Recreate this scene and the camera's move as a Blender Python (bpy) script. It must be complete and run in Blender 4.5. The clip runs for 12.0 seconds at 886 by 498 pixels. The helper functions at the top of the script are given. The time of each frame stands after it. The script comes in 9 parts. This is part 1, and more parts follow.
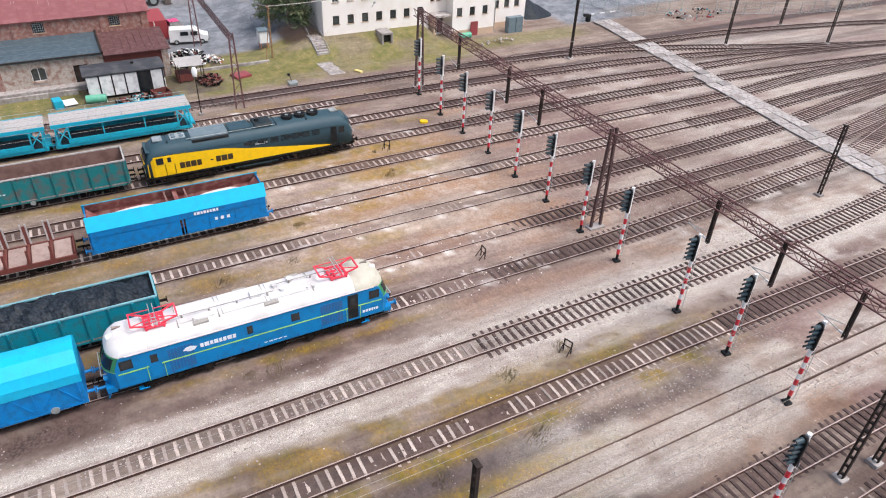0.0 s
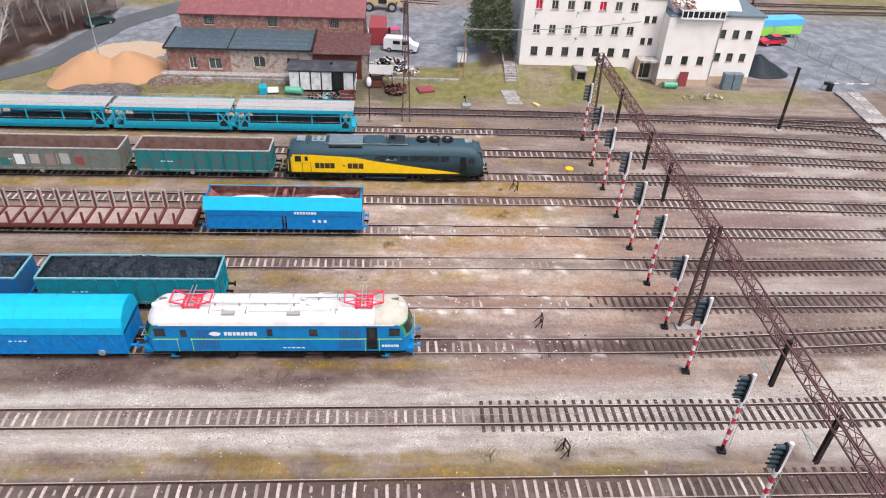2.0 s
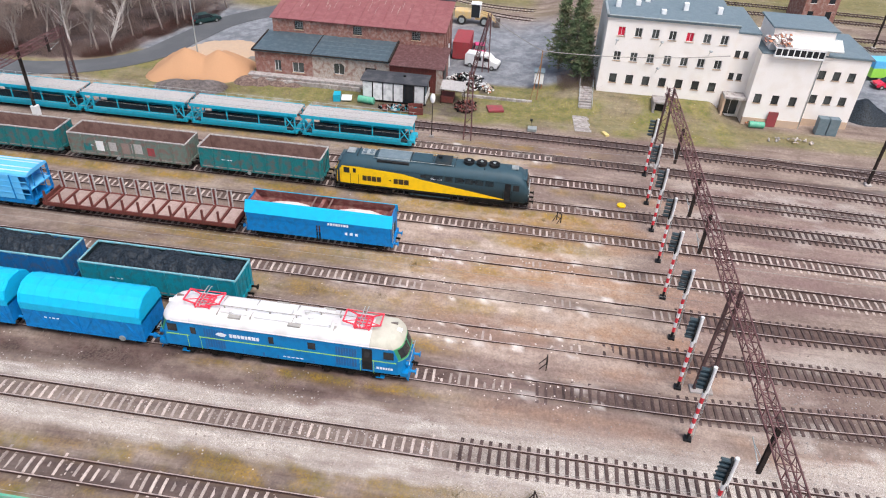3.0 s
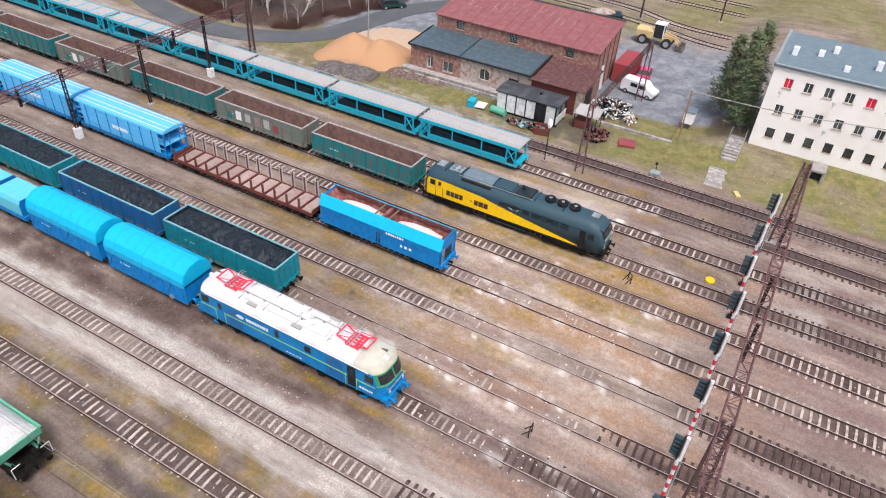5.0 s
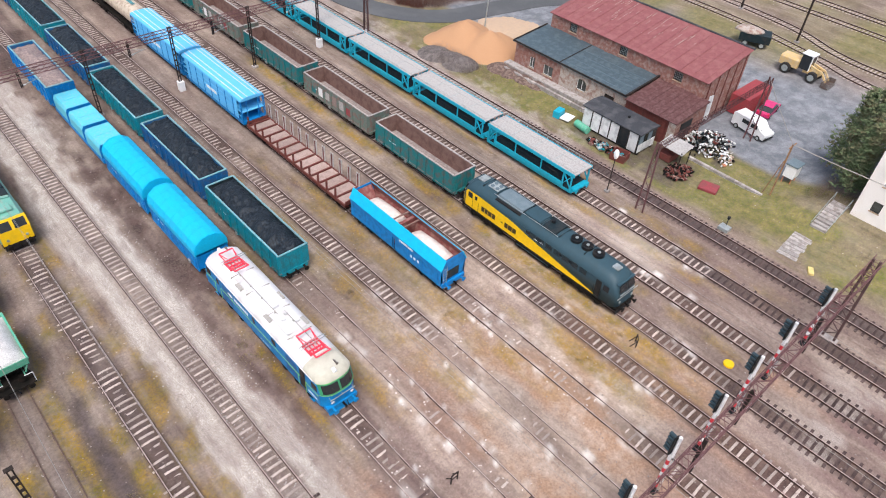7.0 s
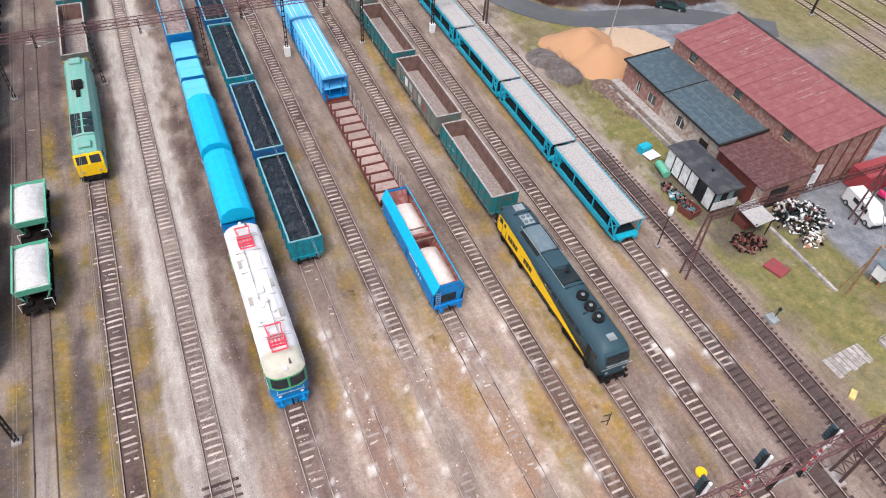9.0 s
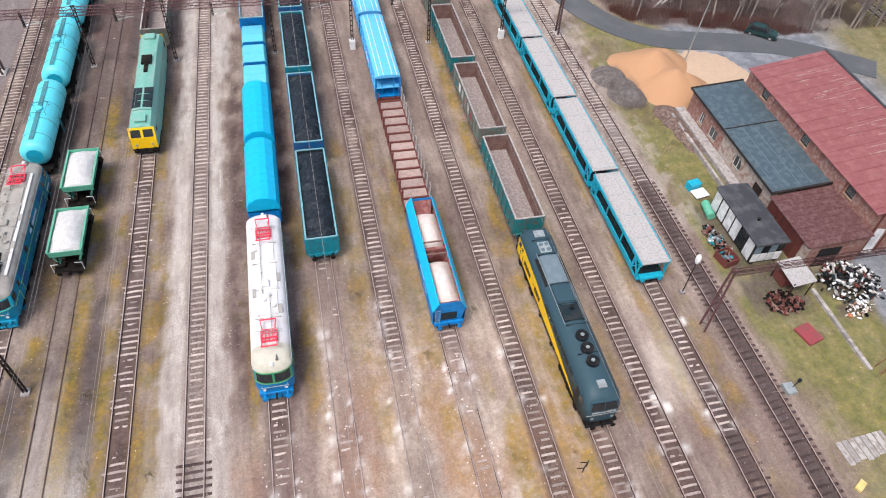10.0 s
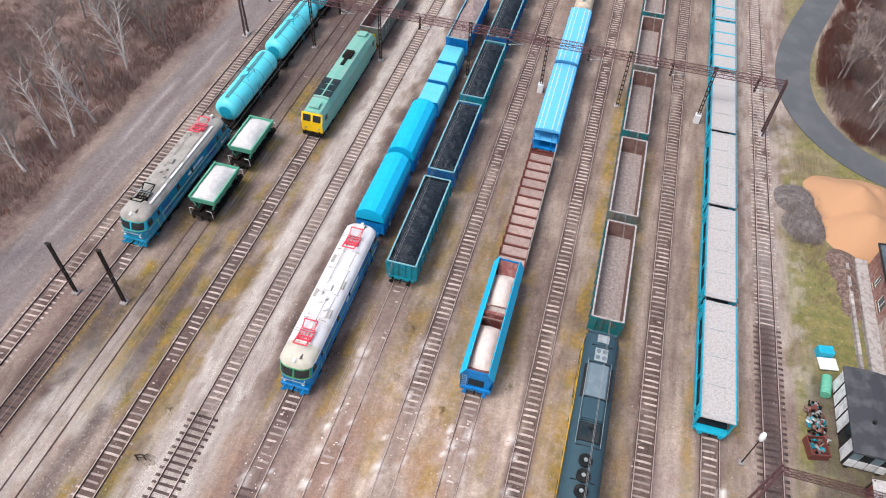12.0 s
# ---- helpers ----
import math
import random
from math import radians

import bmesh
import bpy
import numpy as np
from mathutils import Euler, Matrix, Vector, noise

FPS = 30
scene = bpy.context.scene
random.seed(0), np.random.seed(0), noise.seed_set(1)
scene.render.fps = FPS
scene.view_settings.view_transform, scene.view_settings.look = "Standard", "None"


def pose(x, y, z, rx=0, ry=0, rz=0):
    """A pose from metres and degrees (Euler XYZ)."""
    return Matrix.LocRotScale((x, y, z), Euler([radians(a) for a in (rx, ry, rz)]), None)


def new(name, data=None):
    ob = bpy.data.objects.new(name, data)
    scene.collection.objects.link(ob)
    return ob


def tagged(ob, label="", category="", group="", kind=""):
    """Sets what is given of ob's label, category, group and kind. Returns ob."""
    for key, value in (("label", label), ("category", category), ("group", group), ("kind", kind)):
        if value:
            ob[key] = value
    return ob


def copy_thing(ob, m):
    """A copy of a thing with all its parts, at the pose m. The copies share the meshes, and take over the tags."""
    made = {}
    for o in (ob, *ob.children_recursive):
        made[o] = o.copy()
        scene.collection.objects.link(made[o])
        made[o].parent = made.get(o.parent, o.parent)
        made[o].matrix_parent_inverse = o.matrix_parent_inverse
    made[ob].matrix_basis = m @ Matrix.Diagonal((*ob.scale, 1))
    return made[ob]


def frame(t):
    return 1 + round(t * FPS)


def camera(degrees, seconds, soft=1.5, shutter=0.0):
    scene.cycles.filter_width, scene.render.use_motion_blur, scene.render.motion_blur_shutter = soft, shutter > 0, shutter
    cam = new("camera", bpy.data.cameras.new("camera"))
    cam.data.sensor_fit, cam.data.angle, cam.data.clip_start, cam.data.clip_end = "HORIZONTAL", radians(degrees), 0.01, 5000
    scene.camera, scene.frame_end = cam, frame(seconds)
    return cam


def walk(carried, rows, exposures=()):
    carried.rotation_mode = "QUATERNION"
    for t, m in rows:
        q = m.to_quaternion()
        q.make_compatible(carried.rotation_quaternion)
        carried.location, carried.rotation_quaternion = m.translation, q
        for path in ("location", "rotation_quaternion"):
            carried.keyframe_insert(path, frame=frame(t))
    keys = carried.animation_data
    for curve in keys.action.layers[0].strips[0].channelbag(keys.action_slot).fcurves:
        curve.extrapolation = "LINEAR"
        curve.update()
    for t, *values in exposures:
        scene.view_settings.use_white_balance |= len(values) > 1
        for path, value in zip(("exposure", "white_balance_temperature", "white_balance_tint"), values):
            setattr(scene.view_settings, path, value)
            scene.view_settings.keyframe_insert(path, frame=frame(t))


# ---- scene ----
cam = camera(65.3, 12.0, 1.1)
PATH = [
    (0.0, pose(-34.900, 15.158, 31.896, 55.053, -2.305, -117.862)),
    (0.5, pose(-35.821, 11.670, 32.372, 54.982, -2.363, -111.041)),
    (1.0, pose(-36.374, 8.113, 32.951, 54.910, -2.392, -104.095)),
    (1.5, pose(-36.556, 4.503, 33.666, 54.861, -2.371, -97.881)),
    (2.0, pose(-36.338, 0.939, 34.436, 54.829, -2.376, -92.645)),
    (2.5, pose(-35.776, -2.518, 35.306, 54.792, -2.471, -87.330)),
    (3.0, pose(-34.861, -5.895, 36.233, 54.617, -2.560, -81.621)),
    (5.0, pose(-27.799, -17.914, 39.996, 52.054, -2.804, -59.975)),
    (5.5, pose(-25.296, -20.320, 40.989, 51.070, -2.927, -55.337)),
    (6.0, pose(-22.536, -22.529, 42.002, 50.067, -2.976, -50.695)),
    (6.5, pose(-19.567, -24.454, 43.017, 49.057, -3.024, -46.397)),
    (7.0, pose(-16.458, -26.121, 44.008, 48.066, -3.096, -42.059)),
    (9.0, pose(-2.754, -30.088, 48.266, 43.862, -3.187, -23.085)),
    (9.5, pose(0.935, -30.294, 49.330, 42.805, -3.096, -17.915)),
    (10.0, pose(4.719, -30.145, 50.397, 42.056, -2.924, -12.215)),
    (10.5, pose(8.326, -29.711, 51.400, 41.739, -2.822, -6.097)),
    (11.0, pose(12.009, -29.019, 52.396, 41.589, -2.584, 0.450)),
    (11.5, pose(15.557, -27.971, 53.350, 41.455, -2.331, 8.084)),
    (12.0, pose(19.003, -26.540, 54.317, 41.342, -2.082, 15.717)),
]
walk(cam, PATH)

# ---- light ----
SUN_ELEVATION, SUN_TURN = radians(62), radians(228)
world = bpy.data.worlds.new("sky")
scene.world = world
world.use_nodes = True
wt = world.node_tree
wt.nodes.clear()
w_sky = wt.nodes.new("ShaderNodeTexSky")
w_sky.sky_type, w_sky.sun_disc = "NISHITA", False
w_sky.sun_elevation, w_sky.sun_rotation = SUN_ELEVATION, SUN_TURN
w_sky.air_density, w_sky.dust_density, w_sky.ozone_density = 1.0, 4.0, 1.0
w_grey = wt.nodes.new("ShaderNodeHueSaturation")
w_grey.inputs["Saturation"].default_value = 0.80
w_bg = wt.nodes.new("ShaderNodeBackground")
w_bg.inputs["Strength"].default_value = 0.135
w_out = wt.nodes.new("ShaderNodeOutputWorld")
wt.links.new(w_sky.outputs["Color"], w_grey.inputs["Color"])
wt.links.new(w_grey.outputs["Color"], w_bg.inputs["Color"])
wt.links.new(w_bg.outputs["Background"], w_out.inputs["Surface"])
sun = new("sun", bpy.data.lights.new("sun", "SUN"))
sun.data.energy, sun.data.angle, sun.data.color = 1.5, radians(24), (1.0, 0.965, 0.965)
sun.matrix_world = Matrix.Translation((0, 0, 80)) @ Euler((math.pi / 2 - SUN_ELEVATION, 0, math.pi - SUN_TURN)).to_matrix().to_4x4()
scene.view_settings.exposure = 0.69


# ---- materials ----
def mat(name, col, rough=0.6, metal=0.0, var=0.25, scale=2.0, bump=0.15, dirt=(0.10, 0.075, 0.06), amount=0.25, each=0.0, fine=30.0):
    """A painted or raw surface: colour varied at two scales, blotches of dirt, fine relief; each: variation from piece to piece."""
    m = bpy.data.materials.new(name)
    m.use_nodes = True
    t = m.node_tree
    n, l = t.nodes, t.links
    p = n["Principled BSDF"]
    co = n.new("ShaderNodeTexCoord")
    big, small = n.new("ShaderNodeTexNoise"), n.new("ShaderNodeTexNoise")
    big.inputs["Scale"].default_value, big.inputs["Detail"].default_value = scale, 6.0
    small.inputs["Scale"].default_value, small.inputs["Detail"].default_value = fine, 4.0
    l.new(co.outputs["Object"], big.inputs["Vector"])
    l.new(co.outputs["Object"], small.inputs["Vector"])
    tone = n.new("ShaderNodeMix")
    tone.data_type, tone.blend_type = "RGBA", "MULTIPLY"
    ramp = n.new("ShaderNodeMapRange")
    ramp.inputs["From Min"].default_value, ramp.inputs["From Max"].default_value = 0.3, 0.7
    ramp.inputs["To Min"].default_value, ramp.inputs["To Max"].default_value = 1.0 - var, 1.0 + var * 0.5
    l.new(small.outputs["Fac"], ramp.inputs["Value"])
    tone.inputs["Factor"].default_value = 1.0
    tone.inputs["A"].default_value = (*col, 1)
    l.new(ramp.outputs["Result"], tone.inputs["B"])
    colour = tone.outputs["Result"]
    if each:
        info = n.new("ShaderNodeObjectInfo")
        r2 = n.new("ShaderNodeMapRange")
        r2.inputs["To Min"].default_value, r2.inputs["To Max"].default_value = 1.0 - each, 1.0 + each
        l.new(info.outputs["Random"], r2.inputs["Value"])
        t2 = n.new("ShaderNodeMix")
        t2.data_type, t2.blend_type = "RGBA", "MULTIPLY"
        t2.inputs["Factor"].default_value = 1.0
        l.new(colour, t2.inputs["A"])
        l.new(r2.outputs["Result"], t2.inputs["B"])
        colour = t2.outputs["Result"]
    stain = n.new("ShaderNodeMapRange")
    stain.inputs["From Min"].default_value, stain.inputs["From Max"].default_value = 0.46, 0.64
    stain.inputs["To Max"].default_value = amount
    l.new(big.outputs["Fac"], stain.inputs["Value"])
    mix = n.new("ShaderNodeMix")
    mix.data_type = "RGBA"
    l.new(stain.outputs["Result"], mix.inputs["Factor"])
    l.new(colour, mix.inputs["A"])
    mix.inputs["B"].default_value = (*dirt, 1)
    l.new(mix.outputs["Result"], p.inputs["Base Color"])
    rr = n.new("ShaderNodeMapRange")
    rr.inputs["To Min"].default_value, rr.inputs["To Max"].default_value = max(0.05, rough - 0.12), min(1.0, rough + 0.12)
    l.new(big.outputs["Fac"], rr.inputs["Value"])
    l.new(rr.outputs["Result"], p.inputs["Roughness"])
    p.inputs["Metallic"].default_value = metal
    if bump:
        b = n.new("ShaderNodeBump")
        b.inputs["Strength"].default_value, b.inputs["Distance"].default_value = bump, 0.02
        l.new(small.outputs["Fac"], b.inputs["Height"])
        l.new(b.outputs["Normal"], p.inputs["Normal"])
    return m


RUST = (0.16, 0.07, 0.045)
m_blue = mat("loco blue paint", (0.002, 0.205, 0.50), 0.4, var=0.14, amount=0.35, bump=0.03, dirt=(0.01, 0.10, 0.25), scale=1.4)
m_navy = mat("louvre blue paint", (0.006, 0.13, 0.36), 0.5, var=0.2, amount=0.3, bump=0.2)
m_wblue = mat("wagon blue paint", (0.002, 0.21, 0.56), 0.5, var=0.2, amount=0.4, bump=0.05, dirt=(0.02, 0.09, 0.2))
m_sblue = mat("deep blue wagon paint", (0.008, 0.13, 0.34), 0.55, var=0.25, amount=0.4, bump=0.08)
m_cyan = mat("bright cyan paint", (0.004, 0.45, 0.73), 0.45, var=0.15, amount=0.25, bump=0.04, dirt=(0.02, 0.30, 0.46))
m_paleblue = mat("faded pale blue paint", (0.09, 0.52, 0.66), 0.6, var=0.15, amount=0.5, dirt=(0.22, 0.46, 0.52), scale=3)
m_aqua = mat("aqua tank paint", (0.11, 0.69, 0.80), 0.4, var=0.1, amount=0.45, dirt=(0.16, 0.50, 0.55), bump=0.03, scale=1.2)
m_tankteal = mat("dull teal of tank fittings and top shade", (0.05, 0.24, 0.28), 0.7, var=0.2, amount=0.4)
m_carblue = mat("light blue carrier paint", (0.10, 0.47, 0.82), 0.5, var=0.15, amount=0.25, dirt=(0.2, 0.5, 0.8))
m_locoteal = mat("dull teal blue loco paint", (0.003, 0.25, 0.42), 0.5, var=0.2, amount=0.35, dirt=(0.02, 0.07, 0.10))
m_teal = mat("teal wagon paint", (0.004, 0.245, 0.315), 0.55, var=0.25, amount=0.45, dirt=(0.05, 0.10, 0.10))
m_tealbright = mat("bright teal carrier paint", (0.004, 0.375, 0.53), 0.5, var=0.2, amount=0.25, dirt=(0.03, 0.15, 0.18))
m_olive = mat("faded green wagon paint", (0.155, 0.205, 0.175), 0.65, var=0.35, amount=0.85, dirt=(0.20, 0.125, 0.115))
m_green = mat("wagon green paint", (0.09, 0.40, 0.26), 0.55, var=0.2, amount=0.5, dirt=(0.24, 0.42, 0.34), scale=4)
m_locogreen = mat("loco green paint", (0.16, 0.42, 0.34), 0.5, var=0.2, amount=0.7, dirt=(0.27, 0.38, 0.34))
m_yellow = mat("yellow paint", (0.92, 0.56, 0.003), 0.4, var=0.1, amount=0.1, bump=0.02)
m_lime = mat("lime stripe paint", (0.35, 0.75, 0.10), 0.4, var=0.1, amount=0.1, bump=0.0)
m_labgreen = mat("green cab front paint", (0.025, 0.22, 0.10), 0.4, var=0.1, amount=0.15, bump=0.0)
m_slate = mat("slate loco paint", (0.034, 0.072, 0.094), 0.5, var=0.15, amount=0.3, dirt=(0.035, 0.06, 0.07), bump=0.03)
m_slatedark = mat("dark slate paint", (0.012, 0.024, 0.03), 0.5, var=0.2, amount=0.2)
m_roofwhite = mat("white loco roof", (0.66, 0.65, 0.66), 0.6, var=0.08, amount=0.6, dirt=(0.50, 0.475, 0.455), scale=0.8, bump=0.05)
m_roofgrey = mat("sooty loco roof", (0.36, 0.34, 0.31), 0.7, var=0.2, amount=0.8, dirt=(0.23, 0.21, 0.18), scale=0.9)
m_rooftan = mat("dusty beige roof", (0.52, 0.50, 0.42), 0.7, var=0.12, amount=0.5, dirt=(0.38, 0.35, 0.28), scale=1.2)
m_red = mat("pantograph red paint", (0.82, 0.05, 0.09), 0.45, var=0.1, amount=0.1, bump=0.0)
m_darkred = mat("faded red frame paint", (0.30, 0.05, 0.06), 0.6, var=0.2, amount=0.5, dirt=(0.15, 0.07, 0.06))
m_tealold = mat("weathered teal wagon paint", (0.015, 0.185, 0.195), 0.65, var=0.35, amount=0.8, dirt=(0.12, 0.10, 0.095), scale=1.3)
m_leanroof = mat("wet blue grey roof felt", (0.055, 0.085, 0.105), 0.5, var=0.3, amount=0.55, dirt=(0.13, 0.165, 0.18), scale=1.6, fine=7)
m_stone = mat("loose ballast stone", (0.38, 0.34, 0.32), 0.95, var=0.3, amount=0.5, dirt=(0.24, 0.20, 0.18), scale=0.8)
m_head = mat("pale worn rail head", (0.54, 0.43, 0.395), 0.45, 0.4, var=0.2, amount=0.5, dirt=(0.28, 0.19, 0.16), fine=6)
m_edge = mat("worn pale steel edge", (0.50, 0.47, 0.45), 0.6, 0.2, var=0.3, amount=0.6, dirt=(0.25, 0.18, 0.16), scale=4)
m_white = mat("white paint", (0.80, 0.80, 0.80), 0.5, var=0.08, amount=0.15, dirt=(0.5, 0.48, 0.45), bump=0.03)
m_black = mat("black paint", (0.012, 0.014, 0.016), 0.45, var=0.2, amount=0.2)
m_under = mat("grimy running gear", (0.010, 0.009, 0.008), 0.75, var=0.4, amount=0.5, dirt=(0.035, 0.026, 0.021), bump=0.3)
m_steel = mat("worn steel", (0.25, 0.22, 0.20), 0.45, 0.7, var=0.3, amount=0.5, dirt=RUST)
m_rail = mat("rusty rail", (0.060, 0.036, 0.032), 0.55, 0.3, var=0.25, amount=0.5, dirt=(0.10, 0.05, 0.035), fine=8)
m_gantry = mat("rust brown gantry steel", (0.16, 0.080, 0.082), 0.75, var=0.3, amount=0.6, dirt=(0.09, 0.05, 0.05))
m_post = mat("dark tarred post", (0.030, 0.024, 0.022), 0.8, var=0.3, amount=0.4, dirt=(0.08, 0.05, 0.04))
m_brown = mat("oxide brown wagon", (0.17, 0.05, 0.042), 0.7, var=0.3, amount=0.5, dirt=(0.10, 0.05, 0.04))
m_inner = mat("bare rusty wagon inside", (0.23, 0.14, 0.12), 0.85, var=0.3, amount=0.7, dirt=(0.13, 0.075, 0.065), scale=1.2)
m_floor = mat("dusty wagon floor", (0.27, 0.225, 0.21), 0.9, var=0.35, amount=0.6, dirt=(0.38, 0.34, 0.325), scale=3.5, fine=9)
m_plank = mat("weathered wagon planks", (0.34, 0.25, 0.22), 0.85, var=0.35, amount=0.5, dirt=(0.22, 0.15, 0.13), each=0.25)
m_deck = mat("grey carrier deck sheet", (0.47, 0.445, 0.43), 0.65, 0.1, var=0.22, amount=0.45, dirt=(0.27, 0.235, 0.21), scale=5, fine=14)
m_coal = mat("coal", (0.013, 0.018, 0.025), 0.55, var=0.85, amount=0.7, dirt=(0.032, 0.045, 0.060), scale=6, fine=7, bump=1.0)
m_lime_load = mat("pale limestone load", (0.70, 0.62, 0.58), 0.9, var=0.15, amount=0.4, dirt=(0.55, 0.45, 0.40), fine=12, bump=0.5)
m_gravel_load = mat("grey gravel load", (0.60, 0.585, 0.575), 0.9, var=0.35, amount=0.4, dirt=(0.40, 0.385, 0.37), fine=14, bump=0.8)
m_scrap = mat("mixed scrap metal", (0.34, 0.26, 0.24), 0.7, 0.2, var=0.5, amount=0.6, dirt=(0.12, 0.09, 0.10), scale=5, fine=12, bump=1.0)
m_cream = mat("cream tank paint", (0.55, 0.46, 0.36), 0.5, var=0.2, amount=0.6, dirt=(0.22, 0.14, 0.10))
m_concrete = mat("pale concrete sleeper", (0.46, 0.385, 0.345), 0.9, var=0.35, amount=0.8, dirt=(0.22, 0.165, 0.145), each=0.4)
m_wood = mat("tarred timber sleeper", (0.080, 0.054, 0.051), 0.85, var=0.4, amount=0.5, dirt=(0.17, 0.125, 0.115), each=0.35, bump=0.5)
m_slab = mat("concrete crossing slab", (0.39, 0.36, 0.345), 0.9, var=0.3, amount=0.8, dirt=(0.22, 0.185, 0.17), each=0.32)
m_render = mat("cream wall render", (0.88, 0.835, 0.80), 0.9, var=0.08, amount=0.35, dirt=(0.74, 0.66, 0.57), scale=0.5)
m_renderlow = mat("ochre plinth render", (0.58, 0.42, 0.30), 0.9, var=0.12, amount=0.4, dirt=(0.42, 0.34, 0.28), scale=0.7)
m_felt = mat("blue grey roof felt", (0.13, 0.18, 0.21), 0.7, var=0.2, amount=0.5, dirt=(0.19, 0.235, 0.26), scale=1.5)
m_feltdark = mat("dark roof felt", (0.050, 0.052, 0.060), 0.75, var=0.25, amount=0.7, dirt=(0.10, 0.10, 0.105), scale=0.9)
m_panel = mat("stained white panel", (0.72, 0.72, 0.72), 0.6, var=0.15, amount=0.75, dirt=(0.42, 0.42, 0.43), scale=1.4, each=0.15)
m_loader = mat("dusty ochre machine paint", (0.64, 0.44, 0.19), 0.6, var=0.2, amount=0.6, dirt=(0.50, 0.42, 0.30))
m_rustpost = mat("rusty orange post steel", (0.34, 0.185, 0.09), 0.8, var=0.3, amount=0.7, dirt=(0.16, 0.085, 0.06))
m_redroof = mat("faded red sheet roof", (0.235, 0.075, 0.076), 0.6, var=0.2, amount=0.6, dirt=(0.30, 0.125, 0.122), scale=1.1, fine=6)
m_brownroof = mat("brown sheet roof", (0.115, 0.052, 0.052), 0.7, var=0.35, amount=0.7, dirt=(0.17, 0.10, 0.095), scale=2.2, fine=7)
m_brick = mat("old red brick wall", (0.275, 0.125, 0.10), 0.9, var=0.4, amount=0.65, dirt=(0.36, 0.27, 0.235), scale=2.2, fine=9)
m_plaster = mat("peeling plaster wall", (0.46, 0.395, 0.345), 0.9, var=0.3, amount=0.8, dirt=(0.25, 0.13, 0.10), scale=1.8, fine=8)
m_glass = mat("dark window glass", (0.018, 0.022, 0.026), 0.12, var=0.1, amount=0.1, bump=0.0)
m_sand = mat("orange sand", (0.443, 0.246, 0.131), 0.95, var=0.1, amount=0.3, dirt=(0.44, 0.24, 0.13), fine=10, bump=0.5)
m_asphalt = mat("worn asphalt", (0.085, 0.090, 0.098), 0.85, var=0.2, amount=0.5, dirt=(0.14, 0.14, 0.145), scale=0.25, fine=12)
m_rubber = mat("tyre rubber", (0.018, 0.018, 0.018), 0.8, var=0.2, amount=0.3)
m_bark = mat("bare bark", (0.34, 0.29, 0.265), 0.9, var=0.3, amount=0.5, dirt=(0.22, 0.19, 0.17))
m_twig = mat("bare twigs", (0.37, 0.295, 0.265), 0.95, var=0.3, amount=0.4, dirt=(0.27, 0.19, 0.16), each=0.25)
m_brush = mat("dead undergrowth", (0.31, 0.22, 0.185), 0.95, var=0.4, amount=0.6, dirt=(0.19, 0.12, 0.105))
m_russet = mat("russet undergrowth", (0.22, 0.085, 0.065), 0.95, var=0.4, amount=0.5, dirt=(0.12, 0.06, 0.05))
m_pine = mat("pine needles", (0.125, 0.175, 0.080), 0.85, var=0.4, amount=0.7, dirt=(0.175, 0.125, 0.075), scale=0.7)
m_straw = mat("dry weeds", (0.26, 0.20, 0.10), 0.95, var=0.4, amount=0.4, dirt=(0.14, 0.15, 0.05))
m_edgeblue = mat("worn bluish top edge", (0.16, 0.40, 0.46), 0.6, var=0.3, amount=0.5, dirt=(0.30, 0.34, 0.34), scale=4)
m_hopperred = mat("rust red hopper lining", (0.20, 0.055, 0.05), 0.75, var=0.3, amount=0.6, dirt=(0.34, 0.20, 0.17), scale=1.8)
m_soilheap = mat("dark tipped soil", (0.125, 0.105, 0.10), 0.95, var=0.5, amount=0.7, dirt=(0.22, 0.19, 0.18), scale=1.8, fine=5, bump=1.0)
m_rubble = mat("dark rubble and leaves", (0.135, 0.085, 0.07), 0.95, var=0.5, amount=0.7, dirt=(0.24, 0.18, 0.15), scale=2.5, fine=5, bump=1.0)
m_sandpale = mat("pale trodden sand", (0.50, 0.36, 0.25), 0.95, var=0.15, amount=0.5, dirt=(0.40, 0.31, 0.24), fine=8)
m_birch = mat("pale birch bark", (0.60, 0.55, 0.52), 0.85, var=0.3, amount=0.5, dirt=(0.32, 0.27, 0.25), scale=3)
m_limedull = mat("dull lime paint", (0.16, 0.46, 0.16), 0.5, var=0.1, amount=0.3, bump=0.0)
# blue grey sky reflection on the signal visors, put into the base colour
m_visor = mat("lamp visor with reflected sky in its colour", (0.022, 0.050, 0.065), 0.4, var=0.15, amount=0.2, bump=0.0)
m_letter = mat("brown black lettering paint", (0.045, 0.026, 0.010), 0.6, var=0.1, amount=0.1, bump=0.0)
m_mast = mat("dark brown mast steel", (0.075, 0.040, 0.040), 0.8, var=0.3, amount=0.5, dirt=(0.13, 0.07, 0.065))
m_boxcream = mat("pale yellow box paint", (0.66, 0.52, 0.20), 0.7, var=0.2, amount=0.3)
m_pane = mat("grey curtained window pane", (0.075, 0.082, 0.080), 0.15, var=0.3, amount=0.6, bump=0.0, dirt=(0.02, 0.024, 0.026), scale=1.2, each=0.5)
m_headdark = mat("dull brown rail head", (0.15, 0.095, 0.080), 0.6, 0.2, var=0.25, amount=0.5, dirt=(0.09, 0.05, 0.04), fine=6)
m_galv = mat("galvanised mesh and tubes", (0.42, 0.46, 0.46), 0.5, 0.5, var=0.15, amount=0.3)
m_pink = mat("magenta car paint", (0.62, 0.03, 0.16), 0.3, var=0.05, amount=0.08, bump=0.0)
